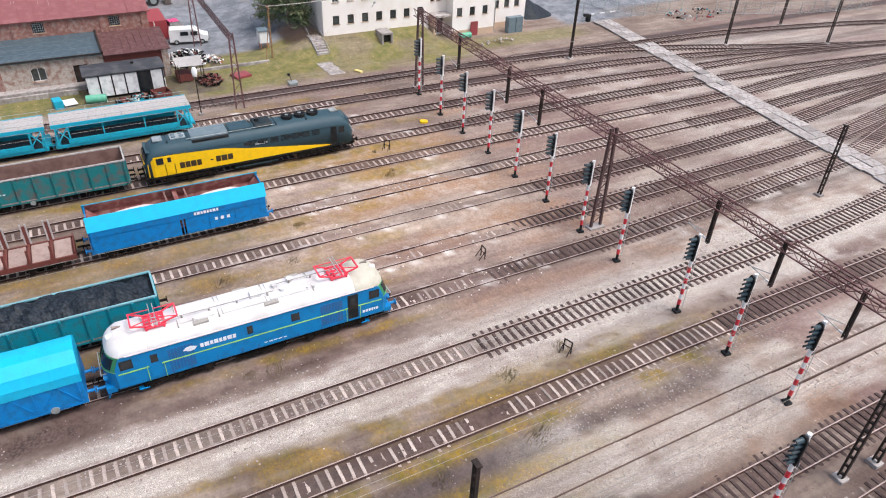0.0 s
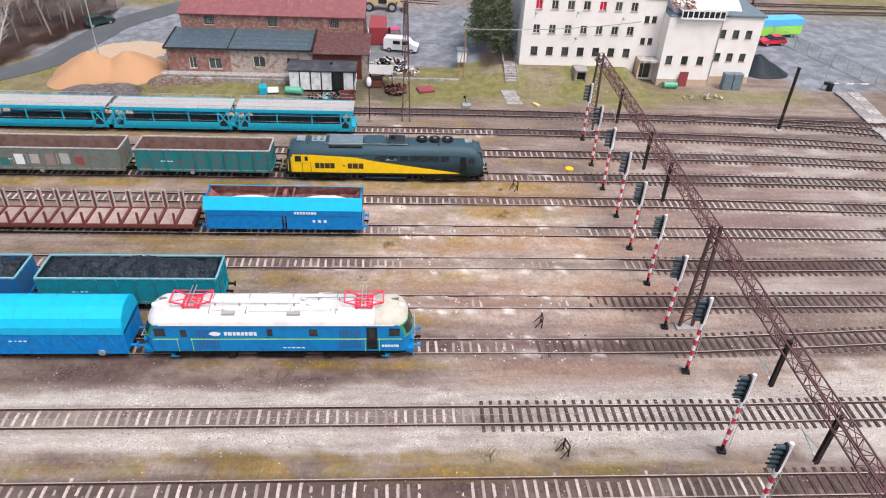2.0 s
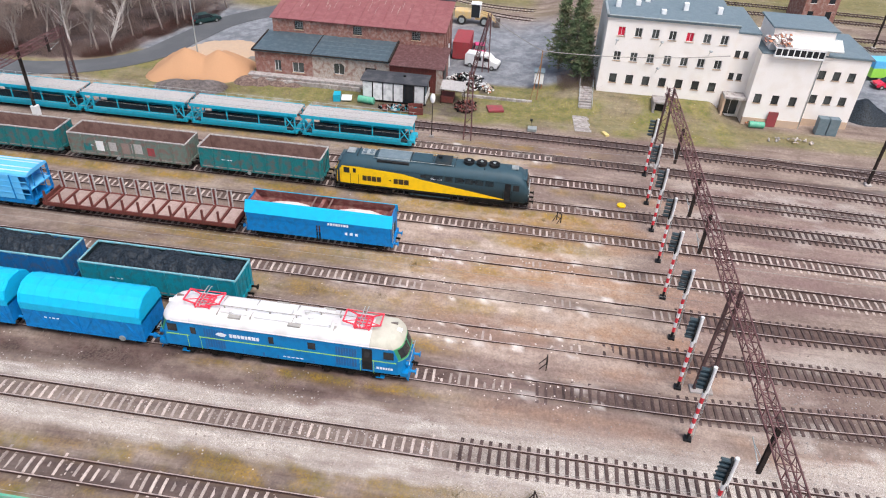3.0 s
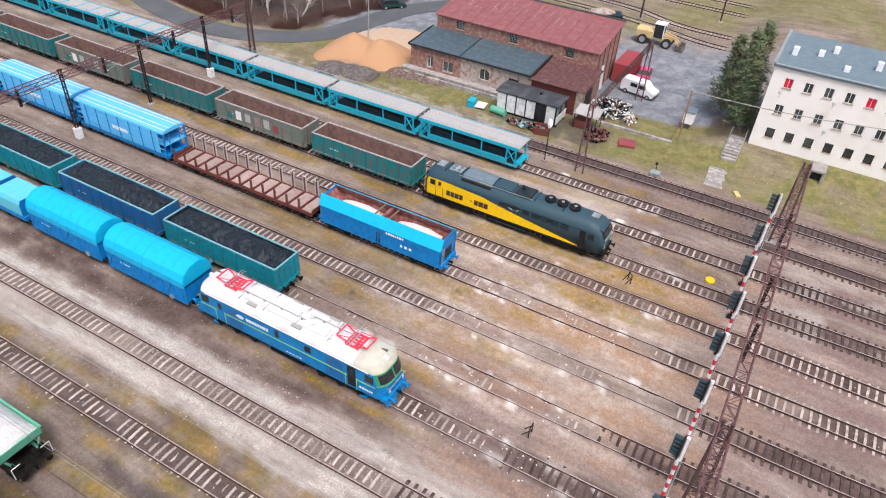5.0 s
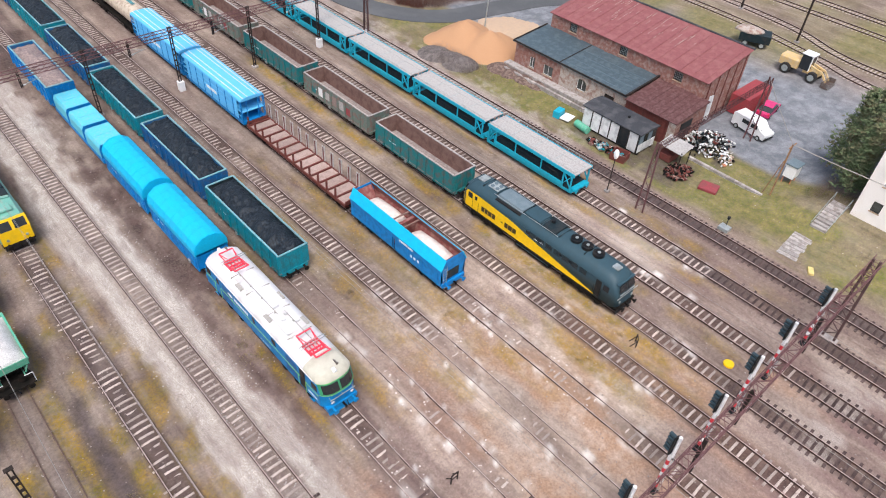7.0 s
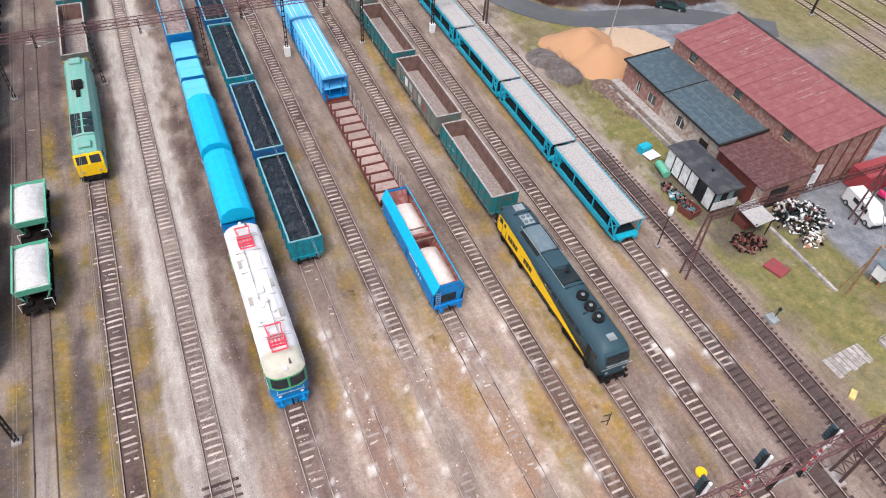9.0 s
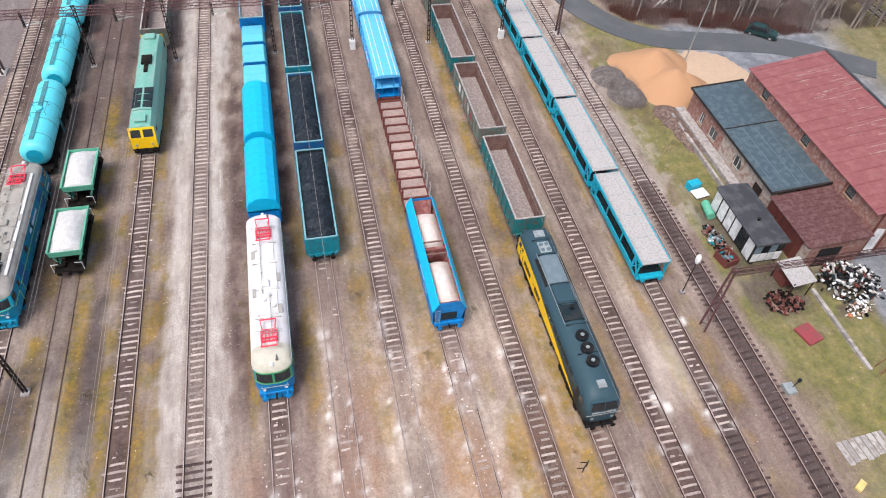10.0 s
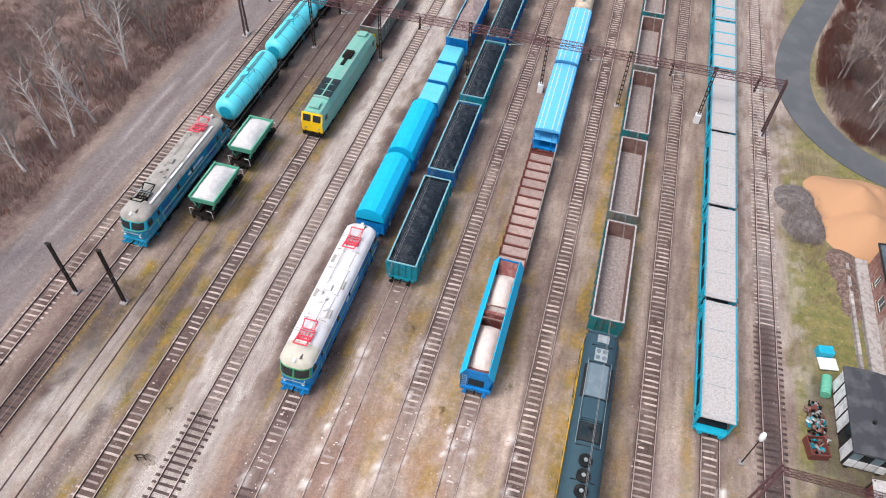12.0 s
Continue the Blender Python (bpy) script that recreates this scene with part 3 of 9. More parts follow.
def ground_material():
    m = bpy.data.materials.new("yard soil")
    m.use_nodes = True
    t = m.node_tree
    n, l = t.nodes, t.links
    p = n["Principled BSDF"]
    co = n.new("ShaderNodeTexCoord")

    def noise_tex(scale, detail=6.0, rough=0.6):
        k = n.new("ShaderNodeTexNoise")
        k.inputs["Scale"].default_value, k.inputs["Detail"].default_value, k.inputs["Roughness"].default_value = scale, detail, rough
        l.new(co.outputs["Object"], k.inputs["Vector"])
        return k.outputs["Fac"]

    def ranged(v, a, b, c=0.0, d=1.0):
        k = n.new("ShaderNodeMapRange")
        k.inputs["From Min"].default_value, k.inputs["From Max"].default_value = a, b
        k.inputs["To Min"].default_value, k.inputs["To Max"].default_value = c, d
        l.new(v, k.inputs["Value"])
        return k.outputs["Result"]

    def mixed(fac, a, b, kind="MIX"):
        k = n.new("ShaderNodeMix")
        k.data_type, k.blend_type = "RGBA", kind
        for key, v in (("Factor", fac), ("A", a), ("B", b)):
            if isinstance(v, (float, int)):
                k.inputs[key].default_value = v
            elif isinstance(v, tuple):
                k.inputs[key].default_value = (*v, 1)
            else:
                l.new(v, k.inputs[key])
        return k.outputs["Result"]

    def times(a, b):
        k = n.new("ShaderNodeMath")
        k.operation = "MULTIPLY"
        l.new(a, k.inputs[0])
        if isinstance(b, float):
            k.inputs[1].default_value = b
        else:
            l.new(b, k.inputs[1])
        return k.outputs[0]

    masks = []
    for nm in ("zone_a", "zone_b", "zone_c", "zone_d", "zone_e"):
        at = n.new("ShaderNodeAttribute")
        at.attribute_name = nm
        sp = n.new("ShaderNodeSeparateColor")
        l.new(at.outputs["Color"], sp.inputs["Color"])
        masks += [sp.outputs["Red"], sp.outputs["Green"], sp.outputs["Blue"]]
    gravel, moss, white, asphalt, red, dark, grass, woods, lane, cream, brown, rut, rust = masks[:13]
    broad, mid, fine, grit = noise_tex(0.16), noise_tex(0.9), noise_tex(6.0), noise_tex(22.0, 3.0)
    blot = noise_tex(0.42, 8.0, 0.7)
    # streaks trodden along the tracks
    flat = n.new("ShaderNodeMapping")
    flat.inputs["Scale"].default_value = (1.0, 0.16, 1.0)
    l.new(co.outputs["Object"], flat.inputs["Vector"])

    def streak_tex(scale, detail=5.0, rough=0.6):
        k = n.new("ShaderNodeTexNoise")
        k.inputs["Scale"].default_value, k.inputs["Detail"].default_value, k.inputs["Roughness"].default_value = scale, detail, rough
        l.new(flat.outputs["Vector"], k.inputs["Vector"])
        return k.outputs["Fac"]

    streak, thin = streak_tex(0.55), streak_tex(2.2, 4.0)

    def pebbles(scale, reach, share):
        """Single stones: one in so many cells, round, of uneven brightness."""
        v = n.new("ShaderNodeTexVoronoi")
        v.inputs["Scale"].default_value = scale
        l.new(co.outputs["Object"], v.inputs["Vector"])
        sp = n.new("ShaderNodeSeparateColor")
        l.new(v.outputs["Color"], sp.inputs["Color"])
        return times(ranged(v.outputs["Distance"], reach, reach * 0.6), ranged(sp.outputs["Red"], 1.0 - share, 1.0 - share + 0.02)), sp.outputs["Green"], v.outputs["Distance"]

    few, few_tone, _ = pebbles(3.6, 0.24, 0.16)
    many, many_tone, stone = pebbles(8.5, 0.42, 0.75)
    c = mixed(ranged(broad, 0.38, 0.62), (0.204, 0.153, 0.128), (0.322, 0.258, 0.215))
    c = mixed(ranged(streak, 0.47, 0.66, 0.0, 0.60), c, (0.130, 0.086, 0.076))
    c = mixed(ranged(thin, 0.52, 0.68, 0.0, 0.35), c, (0.145, 0.100, 0.088))
    c = mixed(ranged(streak, 0.44, 0.32, 0.0, 0.55), c, (0.42, 0.335, 0.285))
    c = mixed(times(cream, ranged(streak, 0.3, 0.58, 1.0, 0.45)), c, mixed(ranged(mid, 0.35, 0.65), (0.56, 0.450, 0.375), (0.43, 0.330, 0.265)))
    c = mixed(times(rust, ranged(mid, 0.3, 0.6, 0.35, 0.85)), c, (0.36, 0.215, 0.135))
    c = mixed(times(red, ranged(streak, 0.36, 0.62, 0.2, 0.85)), c, (0.226, 0.148, 0.137))
    c = mixed(times(brown, ranged(fine, 0.3, 0.6, 0.5, 1.0)), c, mixed(ranged(blot, 0.4, 0.6), (0.108, 0.069, 0.062), (0.052, 0.033, 0.030)))
    c = mixed(times(grass, ranged(fine, 0.35, 0.6, 0.5, 1.0)), c, mixed(ranged(mid, 0.35, 0.65), (0.125, 0.140, 0.034), (0.245, 0.210, 0.072)))
    c = mixed(times(times(moss, ranged(fine, 0.36, 0.54, 0.35, 1.0)), ranged(mid, 0.34, 0.52, 0.4, 0.95)), c, mixed(ranged(blot, 0.38, 0.62), (0.140, 0.120, 0.016), (0.34, 0.200, 0.020)))
    c = mixed(times(lane, 0.9), c, mixed(ranged(streak, 0.35, 0.68), (0.160, 0.130, 0.130), (0.232, 0.200, 0.198)))
    c = mixed(times(rut, ranged(streak, 0.4, 0.6, 0.1, 0.6)), c, (0.36, 0.32, 0.31))
    c = mixed(woods, c, mixed(ranged(mid, 0.35, 0.65), (0.12, 0.078, 0.068), (0.235, 0.168, 0.148)))
    # dark soil, plus the shade painted under and beside the trains
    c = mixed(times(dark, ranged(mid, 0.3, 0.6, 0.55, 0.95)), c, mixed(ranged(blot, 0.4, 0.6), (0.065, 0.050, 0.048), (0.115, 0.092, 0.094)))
    soil = ranged(noise_tex(2.4, 8.0, 0.7), 0.33, 0.67, 0.80, 1.14)
    c = mixed(1.0, c, soil, "MULTIPLY")
    c = mixed(1.0, c, ranged(fine, 0.32, 0.68, 0.80, 1.14), "MULTIPLY")
    loose = mixed(many_tone, (0.30, 0.255, 0.225), (0.78, 0.72, 0.665))
    bed = mixed(ranged(grit, 0.36, 0.62), (0.265, 0.222, 0.196), (0.62, 0.565, 0.51))
    c = mixed(times(gravel, ranged(thin, 0.44, 0.66, 1.0, 0.65)), c, mixed(many, bed, loose))
    c = mixed(times(white, ranged(grit, 0.3, 0.5, 0.6, 1.0)), c, (0.84, 0.80, 0.76))
    c = mixed(times(times(few, ranged(mid, 0.44, 0.58, 0.0, 0.85)), ranged(woods, 0.0, 0.5, 1.0, 0.0)), c, mixed(few_tone, (0.22, 0.18, 0.16), (0.60, 0.54, 0.50)))
    tar = mixed(ranged(blot, 0.42, 0.62), (0.155, 0.165, 0.185), (0.275, 0.285, 0.305))
    c = mixed(asphalt, c, mixed(1.0, tar, ranged(fine, 0.3, 0.7, 0.85, 1.12), "MULTIPLY"))
    l.new(c, p.inputs["Base Color"])
    p.inputs["Roughness"].default_value = 0.95
    p.inputs["Specular IOR Level"].default_value = 0.12
    b = n.new("ShaderNodeBump")
    b.inputs["Strength"].default_value, b.inputs["Distance"].default_value = 0.9, 0.06
    l.new(mixed(0.55, fine, mixed(0.15, grit, stone)), b.inputs["Height"])
    l.new(b.outputs["Normal"], p.inputs["Normal"])
    return m


make_ground()

# ---- rolling stock; each vehicle starts at its own y = 0 and reaches towards +y ----
RAIL_TOP = 0.17


def bogie(parent, yc, axles=2, base=1.8, r=0.46, width=1.16):
    b = Build()
    reach = base * (axles - 1) / 2 + 0.35
    for s in (-1, 1):
        b.box(s * width - 0.07, s * width + 0.07, yc - reach, yc + reach, 0.62, 0.86)
        for k in range(axles):
            y = yc + (k - (axles - 1) / 2) * base
            b.box(s * width - 0.12, s * width + 0.12, y - 0.19, y + 0.19, 0.42, 0.80)
            b.rod((s * (width + 0.05), y - 0.3, 0.55), (s * (width + 0.05), y - 0.3, 0.85), 0.07, 6)
            b.rod((s * (width + 0.05), y + 0.3, 0.55), (s * (width + 0.05), y + 0.3, 0.85), 0.07, 6)
    b.box(-width, width, yc - 0.25, yc + 0.25, 0.55, 0.92)
    bg = part("bogie", b, m_under, parent)
    for k in range(axles):
        y = yc + (k - (axles - 1) / 2) * base
        w = Build()
        for s in (-1, 1):
            w.rod((s * 0.70, y, RAIL_TOP + r), (s * 0.83, y, RAIL_TOP + r), r, 16)
        w.rod((-0.8, y, RAIL_TOP + r), (0.8, y, RAIL_TOP + r), 0.08, 8)
        part("wheelset", w, m_steel, bg, "worn steel wheelset")


def ends(parent, length, material=None, z=1.05):
    """Four buffers and two couplers."""
    for y, d in ((0.0, 1), (length, -1)):
        for s in (-1, 1):
            b = Build().rod((s * 0.875, y + d * 0.55, z), (s * 0.875, y + d * 0.06, z), 0.10, 10)
            b.rod((s * 0.875, y + d * 0.06, z), (s * 0.875, y, z), 0.22, 14)
            part("buffer", b, material or m_under, parent)
        c = Build().box(-0.06, 0.06, min(y, y + d * 0.5), max(y, y + d * 0.5), z - 0.08, z + 0.05)
        c.rod((-0.05, y + d * 0.12, z - 0.05), (0.05, y + d * 0.12, z - 0.35), 0.035, 6)
        part("coupler", c, m_under, parent)


def marks(name, parent, material, s, x, y, z, count, w, h, gap, label, slant=0.0):
    """A row of plain blocks in place of lettering on a side at x, read from +y down to -y where s is -1."""
    rnd = random.Random(count)
    yy = y
    for k in range(count):
        wide = w * rnd.uniform(0.7, 1.15) if count > 1 else w
        b = Build().box(min(x, x + s * 0.012), max(x, x + s * 0.012), min(yy, yy + s * wide), max(yy, yy + s * wide), z + slant * k, z + slant * k + h)
        part(name, b, material, parent, label)
        yy += s * (wide + gap)


def pantograph(parent, yc, z, paint=None):
    b = Build()
    for s in (-1, 1):
        b.bar((s * 0.62, yc - 0.55, z + 0.12), (s * 0.62, yc + 0.55, z + 0.12), 0.11)
        b.bar((-0.62, yc + s * 0.55, z + 0.12), (0.62, yc + s * 0.55, z + 0.12), 0.11)
        b.bar((-0.62, yc + s * 0.25, z + 0.16), (0.62, yc + s * 0.25, z + 0.16), 0.10)
        for q in (-1, 1):
            b.bar((q * 0.5, yc + s * 0.35, z + 0.15), (q * 0.62, yc + s * 1.30, z + 0.52), 0.08)
            b.bar((q * 0.62, yc + s * 1.30, z + 0.52), (q * 0.42, yc + s * 0.1, z + 0.66), 0.045)
        b.bar((-0.62, yc + s * 1.30, z + 0.52), (0.62, yc + s * 1.30, z + 0.52), 0.09)
        for q in (-1, 1):
            b.rod((q * 0.6, yc + s * 0.5, z - 0.08), (q * 0.6, yc + s * 0.5, z + 0.1), 0.07, 8)
    for q in (-0.3, 0.0, 0.3):
        b.bar((q, yc - 0.5, z + 0.2), (q, yc + 0.5, z + 0.2), 0.07)
    p = part("pantograph", b, paint or m_red, parent, "folded roof pantograph")
    c = Build()
    for s in (-0.12, 0.12):
        c.bar((-0.95, yc + s, z + 0.68), (0.95, yc + s, z + 0.68), 0.045)
        c.bar((0.95, yc + s, z + 0.68), (1.12, yc + s, z + 0.56), 0.04)
        c.bar((-0.95, yc + s, z + 0.68), (-1.12, yc + s, z + 0.56), 0.04)
    part("contact_strip", c, m_galv, p, "grey collector strips")


def electric_loco(label, x, y, dusty):
    L = 19.24
    t = thing("electric_locomotive", label, "locomotive", "electric locomotives", (x, y, 0))
    roof_m = m_roofgrey if dusty else m_roofwhite
    e0, e1 = 0.58, L - 0.58

    BOW = [math.sin(math.pi / 2 * k / 7) for k in range(-7, 8)]

    def bow(q, back):
        """How far the rounded end lies behind its foremost point, q from -1 to 1 across."""
        return back + 0.62 * abs(q) ** 3.4

    def outline(w, z, back, lo, hi, round_lo=True, round_hi=True):
        near = [(w * q, lo + (bow(q, back) if round_lo else 0), z) for q in BOW]
        far = [(w * q, hi - (bow(q, back) if round_hi else 0), z) for q in BOW[::-1]]
        ins = [] if round_lo else [lo + 0.05]
        ins += [] if round_hi else [hi - 0.05]
        return near + [(w, y, z) for y in ins] + far + [(-w, y, z) for y in ins[::-1]]

    def slope(z):
        """How far the cab front leans back at a height."""
        return 0.06 * max(0.0, 1.45 - z) + 0.40 * max(0.0, z - 2.40)

    shell = m_locoteal if dusty else m_blue
    levels = ((1.02, 1.45), (1.10, 1.50), (2.40, 1.50), (3.30, 1.50), (3.42, 1.47))
    body = part("body", Build().loft([outline(w, z, slope(z), e0, e1) for z, w in levels]), shell, t, "dull teal blue body shell" if dusty else "blue painted body shell")
    domed = ((3.42, 1.53, 0.36), (3.50, 1.52, 0.40), (3.68, 1.45, 0.50), (3.86, 1.30, 0.66), (4.00, 1.06, 0.90), (4.09, 0.72, 1.20), (4.13, 0.30, 1.50))
    c0, c1 = e0 + 2.6, e1 - 2.6
    part("roof", Build().loft([outline(w, z, 0, c0, c1, False, False) for z, w, _ in domed], True, True), roof_m, t, "sooty grey roof" if dusty else "white painted roof")
    part("cab_roof", Build().loft([outline(w, z, k, e0, c0, True, False) for z, w, k in domed], True, True), m_roofgrey if dusty else m_rooftan, t, "beige dusty cab roof")
    part("cab_roof", Build().loft([outline(w, z, k, c1, e1, False, True) for z, w, k in domed], True, True), roof_m, t, "rounded cab roof")
    for s in (-1, 1):
        part("rain_gutter", Build().box(min(s * 1.50, s * 1.57), max(s * 1.50, s * 1.57), e0 + 1.3, e1 - 1.3, 3.39, 3.45), roof_m, t)
    if dusty:
        part("walkway", Build().box(0.95, 1.20, c0, c1, 4.0, 4.08), m_roofwhite, t, "cleaner white edge of the roof")
    part("frame", Build().box(-1.30, 1.30, e0 + 0.5, e1 - 0.5, 0.74, 1.02), m_under, t)

    def front(a, d, q0, q1, z0, z1, proud, steps=6):
        """A sheet on the rounded cab front between two heights."""
        rings = []
        for k in range(steps + 1):
            q = q0 + (q1 - q0) * k / steps
            y0, y1 = a + d * bow(q, slope(z0)), a + d * bow(q, slope(z1))
            rings.append([(1.5 * q, y0 - d * proud, z0), (1.5 * q, y1 - d * proud, z1), (1.5 * q, y1 + d * 0.03, z1), (1.5 * q, y0 + d * 0.03, z0)])
        return Build().loft(rings[::d])

    green = m_tealbright if dusty else m_labgreen
    for a, d in ((e0, 1), (e1, -1)):
        part("front_band", front(a, d, -0.97, 0.97, 2.42, 3.36, 0.012, 16), green, t, "green surround of the windscreen")
        for q in (-0.86, 0.06):
            part("windscreen", front(a, d, q, q + 0.80, 2.52, 3.24, 0.03), m_glass, t, "dark windscreen pane")
        for z in (2.36, 3.34):
            part("front_stripe", front(a, d, -1.0, 1.0, z, z + 0.05, 0.03, 16), m_limedull, t, "lime line on the cab front")
        for s in (-1, 1):
            y1 = a + d * bow(0.57, 0)
            lp = part("headlight", Build().rod((s * 0.85, y1 - d * 0.16, 1.72), (s * 0.85, y1 + d * 0.06, 1.72), 0.20, 14), shell, t, "round headlight in a blue bezel")
            part("lens", Build().rod((s * 0.85, y1 - d * 0.175, 1.72), (s * 0.85, y1 - d * 0.16, 1.72), 0.14, 12), m_white, lp, "pale lamp glass")
            part("cab_step", Build().box(s * 1.3 - 0.15, s * 1.3 + 0.15, a + d * 1.9 - 0.3, a + d * 1.9 + 0.3, 0.5, 0.55), shell, t)
            wb = Build().bar((s * 0.5, a + d * 0.05, 2.44), (s * 0.62, a + d * 0.22, 2.95), 0.03)
            part("wiper", wb, m_black, t)
        rail = Build()
        rail.bar((-1.1, a - d * 0.14, 2.12), (1.1, a - d * 0.14, 2.12), 0.05)
        for q in (-1.0, 0, 1.0):
            rail.bar((q, a - d * 0.14, 2.12), (q, a + d * 0.15, 2.12), 0.04)
        part("handrail", rail, m_galv, t, "pale front handrail")
        part("headstock", Build().box(-1.32, 1.32, min(a - d * 0.08, a + d * 0.5), max(a - d * 0.08, a + d * 0.5), 0.80, 1.20), shell, t, "blue buffer beam", 0.03)
        plow = Build().panel([(-1.2, a - d * 0.1, 0.36), (1.2, a - d * 0.1, 0.36), (1.25, a + d * 0.1, 0.82), (-1.25, a + d * 0.1, 0.82)][::d], 0.05)
        part("snowplough", plow, shell, t)
        part("top_light", Build().rod((0, a + d * 0.98, 3.98), (0, a + d * 0.62, 3.90), 0.16, 12), m_white, t, "top headlight housing")
        part("horn", Build().rod((0.45, a + d * 1.5, 4.10), (0.45, a + d * 1.0, 4.12), 0.05, 8, 0.11), m_steel, t, "small roof horn")
        hose = Build()
        hose.rod((0.4, a - d * 0.1, 0.95), (0.4, a - d * 0.25, 0.5), 0.035, 6)
        part("brake_hose", hose, m_black, t)
    for s in (-1, 1):
        xx = s * 1.5
        X = lambda a, b: (min(xx + s * a, xx + s * b), max(xx + s * a, xx + s * b))
        part("stripe", Build().box(*X(0, 0.012), e0 + 0.75, e1 - 0.75, 2.13, 2.20), m_lime, t, "lime green waist stripe")
        for yy in (1.55, L - 2.15):
            w = part("side_window", Build().box(*X(0, 0.02), yy, yy + 0.6, 2.5, 3.05), m_glass, t, "dark cab side window")
            part("window_frame", Build().box(*X(0, 0.012), yy - 0.06, yy + 0.66, 2.44, 3.11), m_black, w)
        for yy, op in ((3.0, s == -1), (L - 3.75, False)):
            # the open doorway's inner shade is a black plate on the closed body
            dr = part("cab_door", Build().box(*X(0, 0.018), yy, yy + 0.72, 1.25, 3.2), m_black if op else shell, t, "black plate for the shaded open cab doorway" if op else "blue cab door")
            part("door_window", Build().box(*X(0.018, 0.03), yy + 0.16, yy + 0.56, 2.4, 3.0), m_glass, dr)
            for q in (-0.12, 0.84):
                part("grab_rail", Build().rod((xx + s * 0.07, yy + q, 1.1), (xx + s * 0.07, yy + q, 2.3), 0.018, 6), m_lime, t, "thin door grab rail")
        for yy in (4.1, 13.6):
            for zz in (1.35, 2.3):
                g = Build()
                for k in range(8):
                    g.box(*X(0, 0.02), yy + k * 0.19, yy + k * 0.19 + 0.15, zz, zz + 0.75)
                part("louvre", g, m_navy, t, "dark blue ventilation louvres")
        for yy, h in ((7.0, 0.6), (9.3, 0.62)):
            part("side_window", Build().box(*X(0, 0.02), yy + 0.7 * (yy > 9), yy + 0.55 + 0.5 * (yy > 9), 2.45, 2.45 + h), m_glass, t, "dark engine room window")
        marks("logo_bar", t, m_mark, s, xx, (10.3 if s == 1 else 13.2) - 0.0, 2.50, 8, 0.24, 0.30, 0.06, "white lettering drawn as plain bars")
        lg = Build().panel([(xx + s * 0.012, (9.9 if s == 1 else 13.6) + s * q, z) for q, z in ((-0.62, 2.62), (-0.25, 2.46), (0.05, 2.50), (0.22, 2.70), (-0.15, 2.86), (-0.45, 2.80))][::s], 0.012)
        part("logo_shape", lg, m_mark, t, "white slanted company mark")
        for k in range(9):
            part("grime_streak", Build().box(*X(0.0, 0.006), 4.0 + k * 1.35 + (k * 37 % 5) * 0.11, 4.05 + k * 1.35 + (k * 37 % 5) * 0.11 + 0.05 * (k % 3), 1.12, 1.25 + (k * 29 % 7) * 0.05), m_navy, t)
        marks("number_bar", t, m_mark, s, xx, (16.3 if s == 1 else 2.7), 1.45, 6, 0.16, 0.2, 0.05, "white number drawn as plain bars")
        marks("data_bar", t, m_mark, s, xx, (9.4 if s == 1 else 9.4), 1.35, 5, 0.2, 0.07, 0.1, "small white data lines")
    # roof gear
    pz = 4.10
    for yy in (3.9, L - 3.9):
        pantograph(t, yy, pz + 0.05, m_under if dusty and yy < L / 2 else m_red)
    g = Build()
    g.rod((0.25, 3.9, pz + 0.28), (0.25, 8.2, pz + 0.28), 0.03, 6)
    g.rod((-0.35, 8.2, pz + 0.26), (-0.35, L - 3.9, pz + 0.26), 0.03, 6)
    for yy in (5.6, 7.0, 8.6, 10.5, 12.2, 13.8):
        g.rod((0.25 if yy < 8.3 else -0.35, yy, pz), (0.25 if yy < 8.3 else -0.35, yy, pz + 0.26), 0.06, 8)
    part("roof_cable", g, m_roofgrey, t, "roof busbar on insulators")
    for yy, xx2, r2, h2 in ((6.9, 0.5, 0.22, 0.28), (7.6, -0.25, 0.20, 0.24), (8.0, 0.2, 0.16, 0.30), (5.7, -0.75, 0.09, 0.2), (6.1, -0.75, 0.09, 0.2), (13.2, -0.75, 0.09, 0.2)):
        part("roof_vent", Build().rod((xx2, yy, pz - 0.1), (xx2, yy, pz + h2), r2, 12), roof_m, t)
    for yy, half, wide in ((7.3, 1.25, 0.85), (10.2, 1.3, 0.9), (13.0, 1.0, 0.8)):
        part("roof_hatch", Build().box(-wide, wide, yy - half, yy + half, 4.00, 4.17), roof_m, t, "raised roof hatch", 0.03)
    for yy in (5.75, 8.75, 11.7, 14.1):
        part("roof_seam", Build().box(-1.05, 1.05, yy, yy + 0.05, 4.02, 4.125), m_roofgrey, t)
    for yy, q in ((6.2, 1.02), (9.6, 1.0), (12.4, -1.0), (8.1, -1.02)):
        part("resistor_grid", Build().box(q - 0.16, q + 0.16, yy, yy + 0.9, 3.95, 4.10), m_roofgrey, t, "grey resistor box", 0.02)
    part("main_switch", Build().box(-0.35, 0.25, 8.95, 9.65, 4.10, 4.42), roof_m, t, "boxed main switch", 0.05)
    part("battery_box", Build().box(-1.3, 1.3, L / 2 - 1.6, L / 2 + 1.6, 0.40, 0.82), m_under, t)
    bogie(t, 4.6, 3, 1.75, 0.62, 1.28)
    bogie(t, L - 4.6, 3, 1.75, 0.62, 1.28)
    ends(t, L, shell)
    return t


